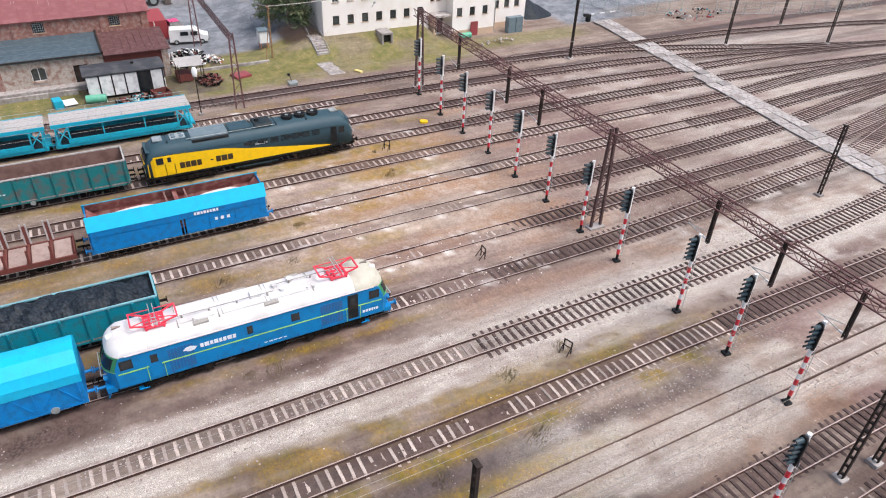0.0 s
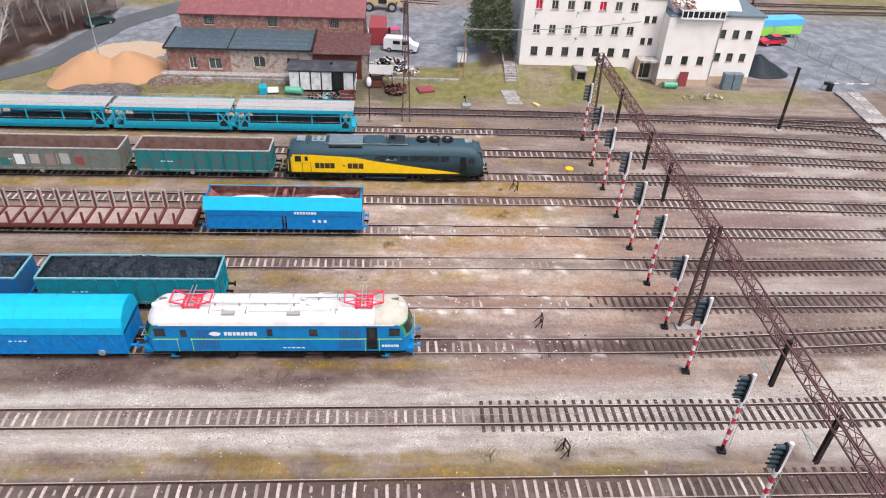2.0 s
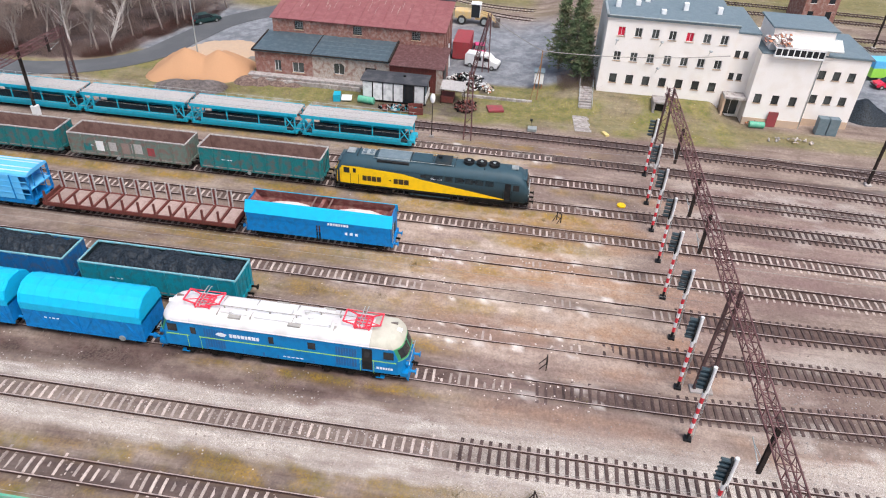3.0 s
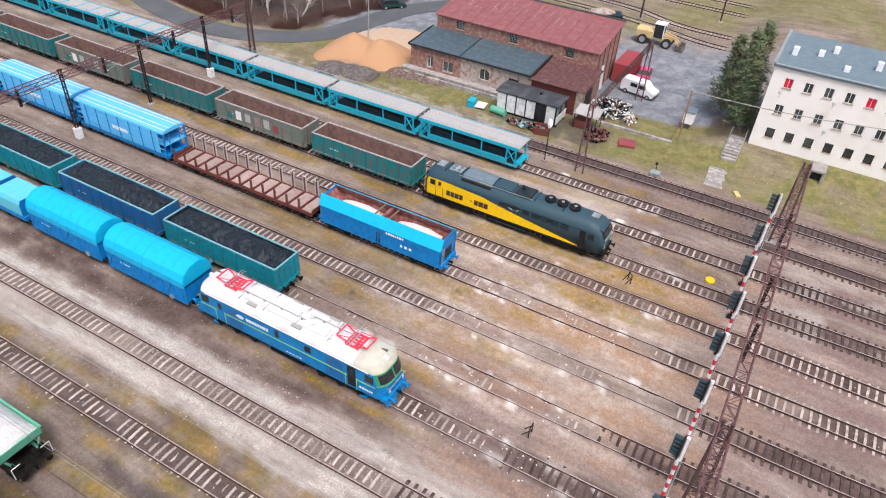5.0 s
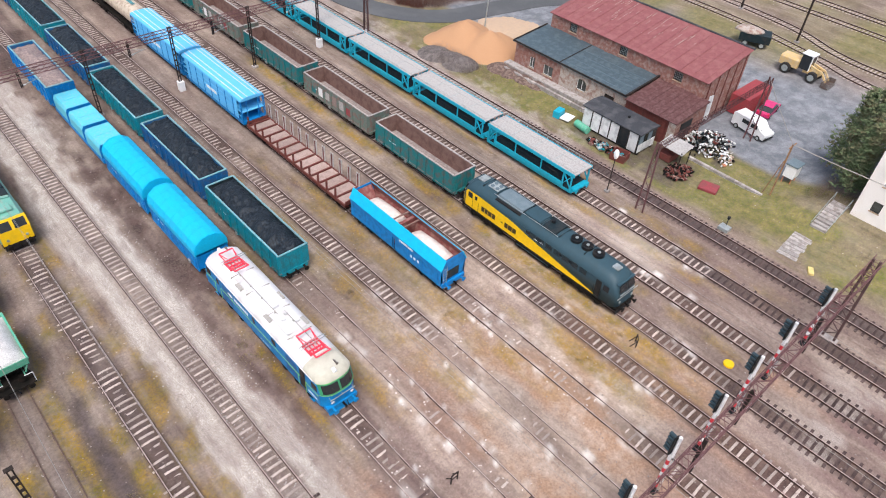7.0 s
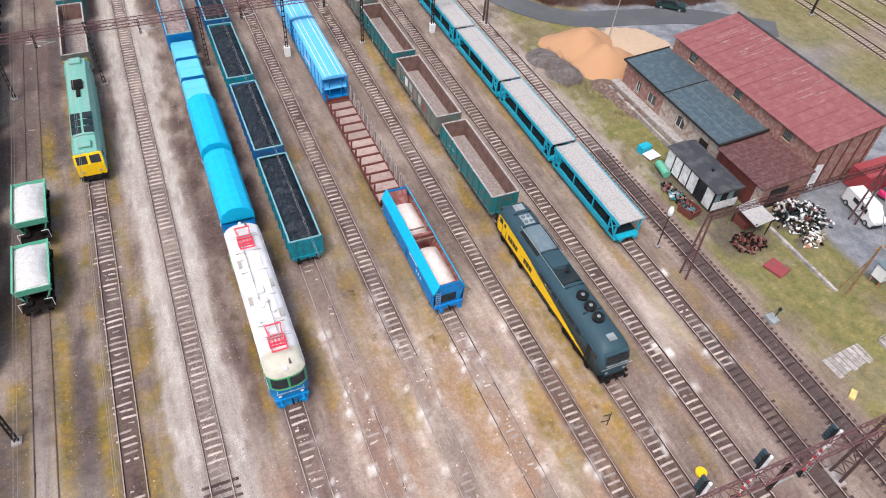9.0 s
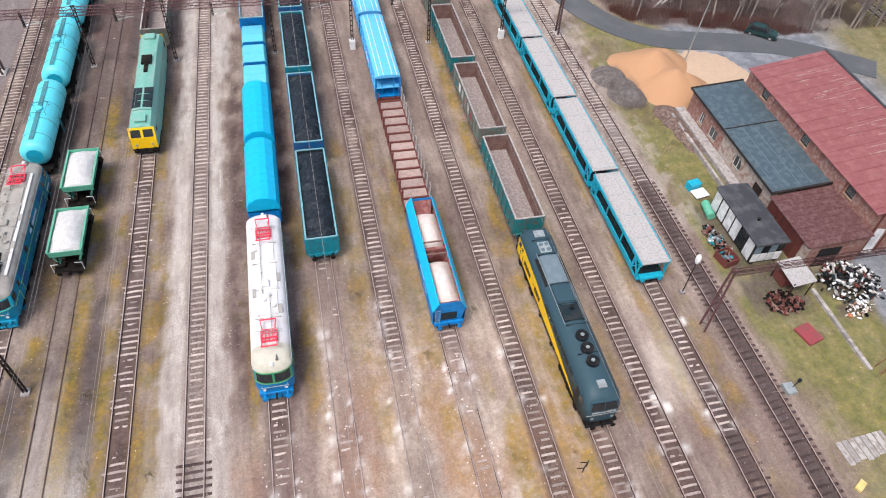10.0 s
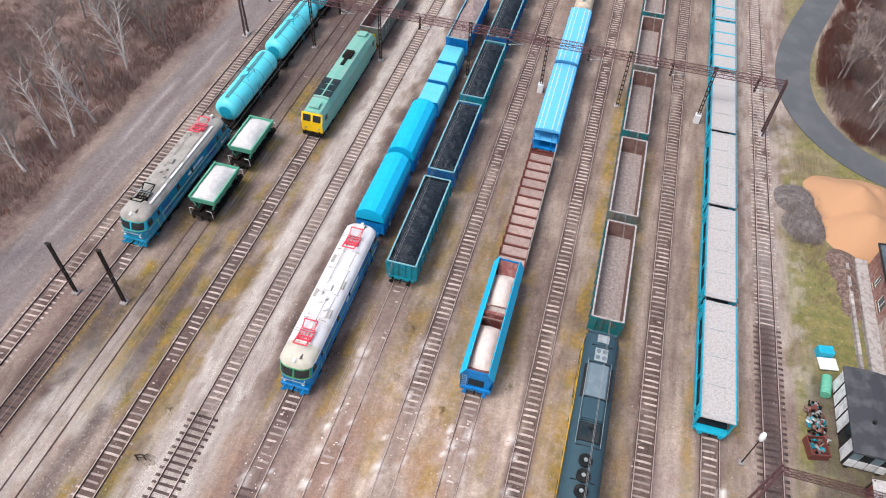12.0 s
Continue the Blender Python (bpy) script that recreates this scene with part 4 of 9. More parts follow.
def diesel_slate(x, y):
    L = 20.4
    t = thing("diesel_locomotive", "dark slate diesel locomotive with a yellow tapering side flash", "locomotive", "", (x, y, 0))
    e0, e1 = 0.55, L - 0.55

    def ring(yy, w, z1, zt):
        rise = zt - z1
        half = [(w, 1.05), (w, z1 - 0.2 * rise), (w - 0.05, z1 + 0.1 * rise), (w - 0.17, z1 + 0.38 * rise), (w - 0.36, z1 + 0.64 * rise), (w - 0.62, z1 + 0.84 * rise), (w - 0.95, z1 + 0.95 * rise), (0.22, zt)]
        return [(-w, yy, 1.05)] + [(x, yy, z) for x, z in half] + [(-x, yy, z) for x, z in half[:0:-1]]

    nose = ((0.0, 0.98, 2.10, 2.42), (0.14, 1.22, 2.36, 2.66), (0.30, 1.35, 2.70, 3.18), (0.50, 1.42, 3.00, 3.56), (0.95, 1.48, 3.16, 3.92), (1.7, 1.49, 3.2, 4.1))
    secs = [(e0 + q, w, za, zt) for q, w, za, zt in nose] + [(e1 - q, w, za, zt) for q, w, za, zt in nose[::-1]]
    part("body", Build().loft([ring(*s) for s in secs], True, True), m_slate, t, "dark slate body with a rounded roof")
    # rear cab in yellow, and the tapering flash
    for s in (-1, 1):
        X = lambda a, b: (min(s * (1.49 + a), s * (1.49 + b)), max(s * (1.49 + a), s * (1.49 + b)))
        fl = Build()
        c = [(s * 1.503, e1 - 0.75, 1.2), (s * 1.503, 2.9, 1.22), (s * 1.503, 2.9, 1.30), (s * 1.503, 11.0, 2.45), (s * 1.503, 13.0, 2.85), (s * 1.503, e1 - 2.6, 3.1), (s * 1.503, e1 - 0.75, 3.1)]
        fl.panel(c if s < 0 else c[::-1], 0.012)
        part("flash", fl, m_yellow, t, "yellow tapering side flash")
        c2 = [(s * 1.30, e1 - 0.18, 1.2), (s * 1.51, e1 - 0.76, 1.2), (s * 1.51, e1 - 0.76, 3.0), (s * 1.32, e1 - 0.22, 2.4)]
        part("cab_side", Build().panel(c2 if s < 0 else c2[::-1], 0.04), m_yellow, t, "yellow cab side")
        for first, count in ((11.8 if s == 1 else 17.0, 4), (14.95 if s == 1 else 13.85, 3)):
            marks("logo_bar", t, m_letter, s, s * 1.503, first, 1.66, count, 0.53, 0.56, 0.06, "brown lettering drawn as plain bars")
        marks("logo_bar", t, m_letter, s, s * 1.503, 14.45 if s == 1 else 14.35, 1.92, 1, 0.26, 0.10, 0.1, "brown lettering drawn as plain bars")
        part("side_window", Build().box(*X(0.012, 0.03), e1 - 1.55, e1 - 0.95, 2.35, 2.95), m_glass, t, "dark cab side window")
        part("side_window", Build().box(*X(0.0, 0.02), e0 + 0.95, e0 + 1.55, 2.35, 2.95), m_glass, t, "dark cab side window")
        dd = part("cab_door", Build().box(*X(0.012, 0.028), e1 - 2.35, e1 - 1.75, 1.25, 3.05), m_yellow, t, "yellow cab door")
        part("door_window", Build().box(*X(0.028, 0.04), e1 - 2.2, e1 - 1.9, 2.45, 2.9), m_glass, dd)
        part("cab_door", Build().box(*X(0.0, 0.02), e0 + 1.75, e0 + 2.35, 1.25, 3.05), m_black, t, "dark cab door")
        for k in range(7):
            g = Build()
            yy = 4.0 + k * 1.0
            for q in range(5):
                g.box(*X(0, 0.02), yy, yy + 0.8, 2.55 + q * 0.12, 2.63 + q * 0.12)
            part("louvre", g, m_slatedark, t, "dark side louvres")
        part("skirt", Build().box(*X(0.0, 0.014), e0 + 0.8, e1 - 0.8, 1.02, 1.19), m_black, t, "black lower edge")
        st = Build()
        for k in range(9):
            st.box(*X(-0.02, 0.02), 3.2 + k * 0.32, 3.45 + k * 0.32, 0.62, 1.05)
        part("sill_grille", st, m_under, t)
        marks("number_bar", t, m_mark, s, s * 1.49, (8.2 if s == 1 else 10.2), 2.62, 6, 0.16, 0.16, 0.05, "white number drawn as plain bars")
        for yy in (e0 + 1.65, e0 + 2.45, e1 - 1.65, e1 - 2.45):
            part("grab_rail", Build().rod((s * 1.56, yy, 1.0), (s * 1.56, yy, 2.3), 0.02, 6), m_black, t)
        part("rain_gutter", Build().rod((s * 1.50, e0 + 1.0, 3.16), (s * 1.50, e1 - 1.0, 3.16), 0.025, 6), m_slate, t)
    part("cab_front", Build().panel([(-0.96, e1 + 0.01, 1.1), (-0.96, e1 + 0.01, 2.0), (0.96, e1 + 0.01, 2.0), (0.96, e1 + 0.01, 1.1)], 0.02), m_yellow, t, "yellow cab front")
    for a, d in ((e0, 1), (e1, -1)):
        for s in (-1, 1):
            q = [(s * 0.06, a + d * 0.13, 2.70), (s * 1.10, a + d * 0.17, 2.70), (s * 0.98, a + d * 0.40, 3.28), (s * 0.06, a + d * 0.38, 3.38)]
            q = [(u, v - d * 0.12, w) for u, v, w in q]
            part("windscreen", Build().panel(q if s * d > 0 else q[::-1], 0.04), m_glass, t, "dark windscreen pane")
            part("headlight", Build().rod((s * 0.85, a - d * 0.05, 1.6), (s * 0.85, a + d * 0.1, 1.6), 0.14, 12), m_galv, t, "round headlight")
        part("front_line", Build().box(-1.0, 1.0, min(a - d * 0.03, a + d * 0.06), max(a - d * 0.03, a + d * 0.06), 2.40, 2.47), m_galv if d == 1 else m_yellow, t, "pale line below the windscreen")
        part("handrail", Build().bar((-1.45, a - d * 0.05, 2.25), (1.45, a - d * 0.05, 2.25), 0.05), m_galv if d == 1 else m_black, t, "pale front handrail")
    part("top_light", Build().box(-0.35, 0.35, e0 + 1.2, e0 + 1.9, 4.05, 4.20), m_galv, t, "pale roof light box", 0.03)
    part("top_light", Build().box(-0.5, 0.5, e1 - 1.9, e1 - 1.1, 4.05, 4.18), m_galv, t, "pale roof light box", 0.03)
    # roof: three fans, raised hoods, exhaust
    for k in range(3):
        yy = 4.15 + k * 1.25
        fan = part("roof_fan", Build().rod((0, yy, 4.0), (0, yy, 4.36), 0.54, 24), m_black, t, "black round roof fan")
        part("fan_hub", Build().rod((0, yy, 4.38), (0, yy, 4.42), 0.16, 12), m_galv, fan, "grey fan hub")
        gr = Build()
        for q in range(6):
            a = math.pi * q / 6
            gr.bar((0.5 * math.cos(a), yy + 0.5 * math.sin(a), 4.39), (-0.5 * math.cos(a), yy - 0.5 * math.sin(a), 4.39), 0.02)
        part("fan_guard", gr, m_under, fan)
    part("roof_hood", Build().loft([[(-0.95, yy, 4.0), (0.95, yy, 4.0), (0.75, yy, 4.26), (-0.75, yy, 4.26)] for yy in (8.3, 9.9)]), m_slatedark, t, "raised exhaust hood", 0.03)
    part("exhaust", Build().rod((0.1, 9.5, 4.2), (0.1, 9.5, 4.5), 0.22, 12), m_black, t)
    part("roof_hood", Build().box(-0.85, 0.85, 10.3, 12.2, 4.0, 4.18), m_slate, t, "raised roof hatch", 0.04)
    part("roof_hood", Build().loft([[(-0.95, yy, 3.9), (0.95, yy, 3.9), (0.78, yy, 4.20), (-0.78, yy, 4.20)] for yy in (12.4, 15.6)]), m_felt, t, "pale raised roof hatch", 0.04)
    for yy in (5.0, 7.9, 10.1, 12.3, 15.8, 17.6):
        part("roof_seam", Build().box(-0.92, 0.92, yy, yy + 0.06, 3.98, 4.115), m_slatedark, t)
    for s in (-1, 1):
        part("roof_rail", Build().rod((s * 0.98, 8.0, 4.10), (s * 0.98, 16.0, 4.10), 0.025, 6), m_galv, t, "thin roof handrail")
        for k in range(5):
            part("side_window", Build().box(min(s * 1.47, s * 1.505), max(s * 1.47, s * 1.505), 5.6 + k * 1.25, 6.2 + k * 1.25, 2.72, 3.0), m_glass, t, "small dark engine room window")
        part("air_tank", Build().rod((s * 1.1, L / 2 - 2.0, 0.62), (s * 1.1, L / 2 + 2.0, 0.62), 0.26, 12), m_slate, t, "slate air tank below the frame")
        for k in range(6):
            part("side_step", Build().box(min(s * 1.30, s * 1.52), max(s * 1.30, s * 1.52), 2.2 + k * 3.1, 2.6 + k * 3.1, 0.55, 0.60), m_under, t)
    for a, d in ((e0, 1), (e1, -1)):
        part("windscreen_visor", Build().box(-1.15, 1.15, min(a + d * 0.30, a + d * 0.62), max(a + d * 0.30, a + d * 0.62), 3.42, 3.50), m_slate, t, "visor above the windscreen", 0.02)
        part("front_platform", Build().box(-1.35, 1.35, min(a - d * 0.12, a + d * 0.3), max(a - d * 0.12, a + d * 0.3), 0.95, 1.10), m_under, t, "grimy front platform")
        part("snowplough", Build().panel([(-1.2, a - d * 0.1, 0.36), (1.2, a - d * 0.1, 0.36), (1.25, a + d * 0.1, 0.9), (-1.25, a + d * 0.1, 0.9)][::d], 0.05), m_black, t)
    part("roof_grille", Build().box(-1.22, -0.90, 12.4, 15.6, 3.72, 3.90), m_black, t)
    part("roof_grille", Build().box(0.90, 1.22, 12.4, 15.6, 3.72, 3.90), m_black, t)
    vp = part("vent_plate", Build().box(-0.55, 0.55, 16.0, 17.3, 4.05, 4.16), m_galv, t, "pale plate with round vents", 0.03)
    for k in (16.32, 16.98):
        for s in (-0.27, 0.27):
            part("vent", Build().rod((s, k, 4.16), (s, k, 4.22), 0.2, 12), m_felt, vp)
    part("frame", Build().box(-1.35, 1.35, e0, e1, 0.85, 1.05), m_under, t)
    part("fuel_tank", Build().box(-1.35, 1.35, L / 2 - 2.2, L / 2 + 2.2, 0.35, 0.85), m_under, t, bevel=0.08)
    bogie(t, 4.2, 3, 1.85, 0.53, 1.38)
    bogie(t, L - 4.2, 3, 1.85, 0.53, 1.38)
    ends(t, L)
    return t


def diesel_green(x, y):
    L = 20.2
    t = thing("diesel_locomotive", "green diesel locomotive with a yellow cab front", "locomotive", "", (x, y, 0))
    e0, e1 = 0.55, L - 0.55

    def ring(yy, w, z1, zt):
        return [(-w, yy, 1.05), (w, yy, 1.05), (w, yy, z1), (w - 0.35, yy, zt - 0.12), (0, yy, zt), (-w + 0.35, yy, zt - 0.12), (-w, yy, z1)]

    part("body", Build().loft([ring(e0 + 3.1, 1.32, 3.0, 3.9), ring(e1 - 2.6, 1.32, 3.0, 3.9)]), m_locogreen, t, "faded green hood", 0.03)
    for a, d in ((e0, 1), (e1, -1)):
        c = Build().loft([ring(a, 1.25, 2.30, 2.42), ring(a + d * 0.5, 1.36, 3.0, 3.72), ring(a + d * 3.0, 1.36, 3.05, 3.85)][::d])
        cab = part("cab", c, m_locogreen, t, "green cab with a rounded roof", 0.03)
        f = Build()
        f.panel([(-1.3, a - d * 0.02, 1.05), (1.3, a - d * 0.02, 1.05), (1.3, a - d * 0.02, 2.42), (-1.3, a - d * 0.02, 2.42)][::d], 0.06)
        f.panel([(-1.34, a - d * 0.03, 2.40), (1.34, a - d * 0.03, 2.40), (1.30, a + d * 0.37, 3.50), (-1.30, a + d * 0.37, 3.50)][::d], 0.08)
        part("cab_front", f, m_yellow, cab, "yellow cab front")
        for s in (-1, 1):
            q = [(s * 0.14, a - d * 0.04, 2.52), (s * 1.12, a - d * 0.04, 2.52), (s * 1.12, a + d * 0.25, 3.3), (s * 0.14, a + d * 0.25, 3.3)]
            part("windscreen", Build().panel(q if s * d > 0 else q[::-1], 0.03), m_glass, cab, "dark windscreen pane")
            part("headlight", Build().rod((s * 0.8, a - d * 0.08, 1.55), (s * 0.8, a, 1.55), 0.13, 12), m_galv, cab)
            part("side_window", Build().box(min(s * 1.36, s * 1.385), max(s * 1.36, s * 1.385), min(a + d * 0.9, a + d * 1.6), max(a + d * 0.9, a + d * 1.6), 2.3, 2.95), m_glass, cab)
        part("lower_skirt", Build().box(-1.25, 1.25, min(a - d * 0.04, a + d * 0.3), max(a - d * 0.04, a + d * 0.3), 0.5, 1.04), m_black, cab, "black front skirt")
        part("roof_box", Build().box(-0.6, 0.6, min(a + d * 0.9, a + d * 2.0), max(a + d * 0.9, a + d * 2.0), 3.8, 4.02), m_locogreen, t, "green air conditioning box", 0.05)
    for k in range(3):
        for s in (-1, 1):
            part("radiator_grille", Build().box(min(s * 0.1, s * 1.05), max(s * 0.1, s * 1.05), 4.0 + k * 1.25, 5.1 + k * 1.25, 3.74, 3.90), m_slatedark, t, "dark radiator grille")
    part("exhaust", Build().box(-0.55, 0.55, 12.2, 13.8, 3.86, 4.15), m_under, t, "dark exhaust housing")
    part("exhaust", Build().box(-0.2, 0.2, 10.6, 12.2, 3.86, 4.05), m_under, t)
    for s in (-1, 1):
        part("footplate", Build().box(min(s * 1.2, s * 1.42), max(s * 1.2, s * 1.42), e0 + 3.0, e1 - 3.0, 1.0, 1.25), m_locogreen, t)
        for k in range(8):
            part("side_door", Build().box(min(s * 1.32, s * 1.345), max(s * 1.32, s * 1.345), 4.2 + k * 1.6, 5.6 + k * 1.6, 1.4, 2.9), m_locogreen, t)
    part("frame", Build().box(-1.35, 1.35, e0, e1, 0.85, 1.05), m_under, t)
    part("fuel_tank", Build().box(-1.3, 1.3, L / 2 - 2.4, L / 2 + 2.4, 0.35, 0.85), m_under, t, bevel=0.08)
    bogie(t, 4.0, 3, 1.8, 0.52)
    bogie(t, L - 4.0, 3, 1.8, 0.52)
    ends(t, L)
    return t


def heap_load(b, x0, x1, y0, y1, z, height, rough=0.08, cell=0.22, seed=1, mounds=1):
    """A heaped load with an uneven surface between four walls."""
    nx, ny = max(4, int((x1 - x0) / cell)), max(4, int((y1 - y0) / cell))
    xs, ys = np.linspace(x0, x1, nx), np.linspace(y0, y1, ny)
    X, Y = np.meshgrid(xs, ys)
    u, v = (X - x0) / (x1 - x0) * 2 - 1, (Y - y0) / (y1 - y0)
    prof = np.clip(1 - np.abs(u) ** 2.2, 0, 1)
    lump = np.clip(np.sin(math.pi * np.clip(v * mounds % 1.0 if mounds > 1 else v, 0, 1)), 0, 1) ** 0.45
    Z = z + height * prof * lump + rough * (fbm(X + seed * 13.7, Y, 0.7, seed) - 0.5) * 2 + 0.3 * height * (fbm(X, Y + seed * 5.1, 3.0, seed, 2) - 0.5) * prof
    verts = list(zip(X.ravel().tolist(), Y.ravel().tolist(), Z.ravel().tolist()))
    faces = [(j * nx + i, j * nx + i + 1, (j + 1) * nx + i + 1, (j + 1) * nx + i) for j in range(ny - 1) for i in range(nx - 1)]
    return b.add(verts, faces)


def open_wagon(label, x, y, paint, inside, load=None, seed=1, name="open_wagon", group="open wagons"):
    L = 14.04
    t = thing(name, label, "wagon", group, (x, y, 0))
    a, c = 0.65, L - 0.65
    w, z0, z1 = 1.45, 1.2, 3.2
    edge_m = m_edge if inside is m_inner else m_edgeblue
    part("floor", Build().box(-w, w, a, c, 1.08, z0), m_floor if inside is not m_coal else m_inner, t, "dusty wagon floor")
    for s in (-1, 1):
        sd = Build().box(min(s * w, s * (w - 0.06)), max(s * w, s * (w - 0.06)), a, c, z0, z1)
        side = part("side_wall", sd, paint, t)
        part("top_rail", Build().box(min(s * (w - 0.10), s * (w + 0.05)), max(s * (w - 0.10), s * (w + 0.05)), a, c, z1, z1 + 0.10), edge_m, side, "worn top edge")
        for k in range(10):
            yy = a + 0.06 + k * (c - a - 0.24) / 9
            part("rib", Build().box(min(s * w, s * (w + 0.14)), max(s * w, s * (w + 0.14)), yy, yy + 0.13, 1.05, z1), paint, side)
        part("lining", Build().box(min(s * (w - 0.065), s * (w - 0.09)), max(s * (w - 0.065), s * (w - 0.09)), a + 0.07, c - 0.07, z0, z1 - 0.01), inside, side)
        part("sill", Build().box(min(s * w, s * (w - 0.12)), max(s * w, s * (w - 0.12)), a, c, 0.92, 1.08), paint, t)
        part("wheel_lever", Build().rod((s * (w + 0.03), L / 2 + 1.2, 0.86), (s * (w + 0.08), L / 2 + 1.2, 0.86), 0.2, 12), m_galv, t, "grey handbrake wheel")
        marks("data_bar", t, m_mark, s, s * (w + 0.001), L / 2 - s * 4, 2.0, 4, 0.25, 0.09, 0.1, "small white data lines")
    for yy, d in ((a, 1), (c, -1)):
        e = Build().box(-w + 0.06, w - 0.06, min(yy, yy + d * 0.06), max(yy, yy + d * 0.06), z0, z1)
        end = part("end_wall", e, paint, t)
        part("top_rail", Build().box(-w + 0.06, w - 0.06, min(yy - d * 0.04, yy + d * 0.09), max(yy - d * 0.04, yy + d * 0.09), z1, z1 + 0.10), edge_m, end, "worn top edge")
        for q in (-0.95, -0.35, 0.35, 0.95):
            part("rib", Build().box(q - 0.06, q + 0.06, min(yy - d * 0.09, yy), max(yy - d * 0.09, yy), 1.05, z1), paint, end)
        part("lining", Build().box(-w + 0.1, w - 0.1, min(yy + d * 0.065, yy + d * 0.09), max(yy + d * 0.065, yy + d * 0.09), z0, z1 - 0.01), inside, end)
        part("headstock", Build().box(-1.3, 1.3, min(yy - d * 0.12, yy + d * 0.1), max(yy - d * 0.12, yy + d * 0.1), 0.85, 1.2), paint, t)
    part("underframe", Build().box(-0.35, 0.35, a, c, 0.75, 1.08).box(-1.2, 1.2, 5.2, 5.6, 0.6, 1.0).box(-1.2, 1.2, 8.4, 8.8, 0.6, 1.0), m_under, t)
    if load is not None:
        low = 3.03 if load is m_coal else 2.90
        h = Build()
        heap_load(h, -w + 0.09, w - 0.09, a + 0.3, c - 0.3, low, 0.85 if load is m_coal else 0.4, 0.34 if load is m_coal else 0.32, 0.16, seed)
        part("load", h, load, t, "heaped coal" if load is m_coal else "heap of pale mixed scrap")
        if load is m_coal:
            part("load_bed", Build().box(-w + 0.1, w - 0.1, a + 0.1, c - 0.1, z0, low - 0.12), load, t)
    bogie(t, 2.9)
    bogie(t, L - 2.9)
    ends(t, L)
    return t


def covered_wagon(x, y):
    L = 10.15
    t = thing("covered_wagon", "blue covered wagon with a faceted bright cyan roof", "wagon", "covered wagons", (x, y, 0))
    a, c = 0.45, L - 0.45
    part("body", Build().box(-1.50, 1.50, a, c, 1.0, 2.75), m_wblue, t, "blue painted lower side", 0.02)
    prof = [(-1.56, 2.55), (1.56, 2.55), (1.56, 3.15), (1.30, 3.75), (0.62, 4.22), (0.0, 4.30), (-0.62, 4.22), (-1.30, 3.75), (-1.56, 3.15)]
    roof = part("roof", Build().along(prof, (a + 0.05, c - 0.05)), m_cyan, t, "bright cyan sliding roof")
    for k in range(9):
        yy = a + 0.25 + k * (c - a - 0.5) / 8
        pr = [(q * 1.012, z + (0.02 if z > 2.6 else 0)) for q, z in prof]
        part("roof_rib", Build().along(pr, (yy, yy + 0.06)), m_cyan, roof)
    for yy, d in ((a, 1), (c, -1)):
        pr = [(q, z) for q, z in prof]
        part("end_wall", Build().along([(q * 0.97, z - 0.03) for q, z in pr], (min(yy, yy + d * 0.06), max(yy, yy + d * 0.06))), m_cyan, t, "cyan end wall")
    for s in (-1, 1):
        for k in range(4):
            y0 = a + 0.3 + k * 2.3
            p = Build().bar((s * 1.52, y0, 1.05), (s * 1.52, y0, 2.6), 0.08)
            p.bar((s * 1.52, y0 + 0.1, 1.1), (s * 1.52, y0 + 1.0, 2.5), 0.06)
            p.bar((s * 1.52, y0 + 2.0, 1.1), (s * 1.52, y0 + 1.1, 2.5), 0.06)
            part("side_brace", p, m_wblue, t)
        part("wheel_lever", Build().rod((s * 1.53, 2.2, 0.95), (s * 1.6, 2.2, 0.95), 0.24, 14), m_galv, t, "round handbrake wheel")
        marks("data_bar", t, m_mark, s, s * 1.505, 5 - s * 3, 1.9, 4, 0.25, 0.1, 0.12, "small white data lines")
        part("sill", Build().box(min(s * 1.42, s * 1.52), max(s * 1.42, s * 1.52), a, c, 0.82, 1.0), m_wblue, t)
    part("underframe", Build().box(-0.9, 0.9, a + 0.2, c - 0.2, 0.6, 1.0), m_under, t)
    bogie(t, 2.0, 2, 1.6)
    bogie(t, L - 2.0, 2, 1.6)
    ends(t, L, m_wblue)
    return t


def coil_wagon(x, y):
    L = 14.3
    t = thing("coil_wagon", "blue coil wagon with three faded pale hoods", "wagon", "", (x, y, 0))
    part("frame", Build().box(-1.45, 1.45, 0.5, L - 0.5, 0.9, 1.35), m_wblue, t, "blue frame", 0.02)
    for k in range(3):
        y0 = 0.75 + k * 4.45
        prof = [(-1.42, 1.35), (1.42, 1.35), (1.40, 2.55), (1.20, 2.95), (-1.20, 2.95), (-1.40, 2.55)]
        h = part("hood", Build().along(prof, (y0, y0 + 3.9)), m_paleblue, t, "faded pale blue hood", 0.05)
        for d in (0.0, 3.84):
            part("hood_end", Build().along([(q * 1.005, z) for q, z in prof], (y0 + d - 0.01, y0 + d + 0.07)), m_wblue, h, "blue hood end")
        part("hood_strap", Build().box(-1.22, 1.22, y0 + 1.9, y0 + 2.0, 2.95, 2.985), m_paleblue, h)
    bogie(t, 2.6)
    bogie(t, L - 2.6)
    ends(t, L)
    return t


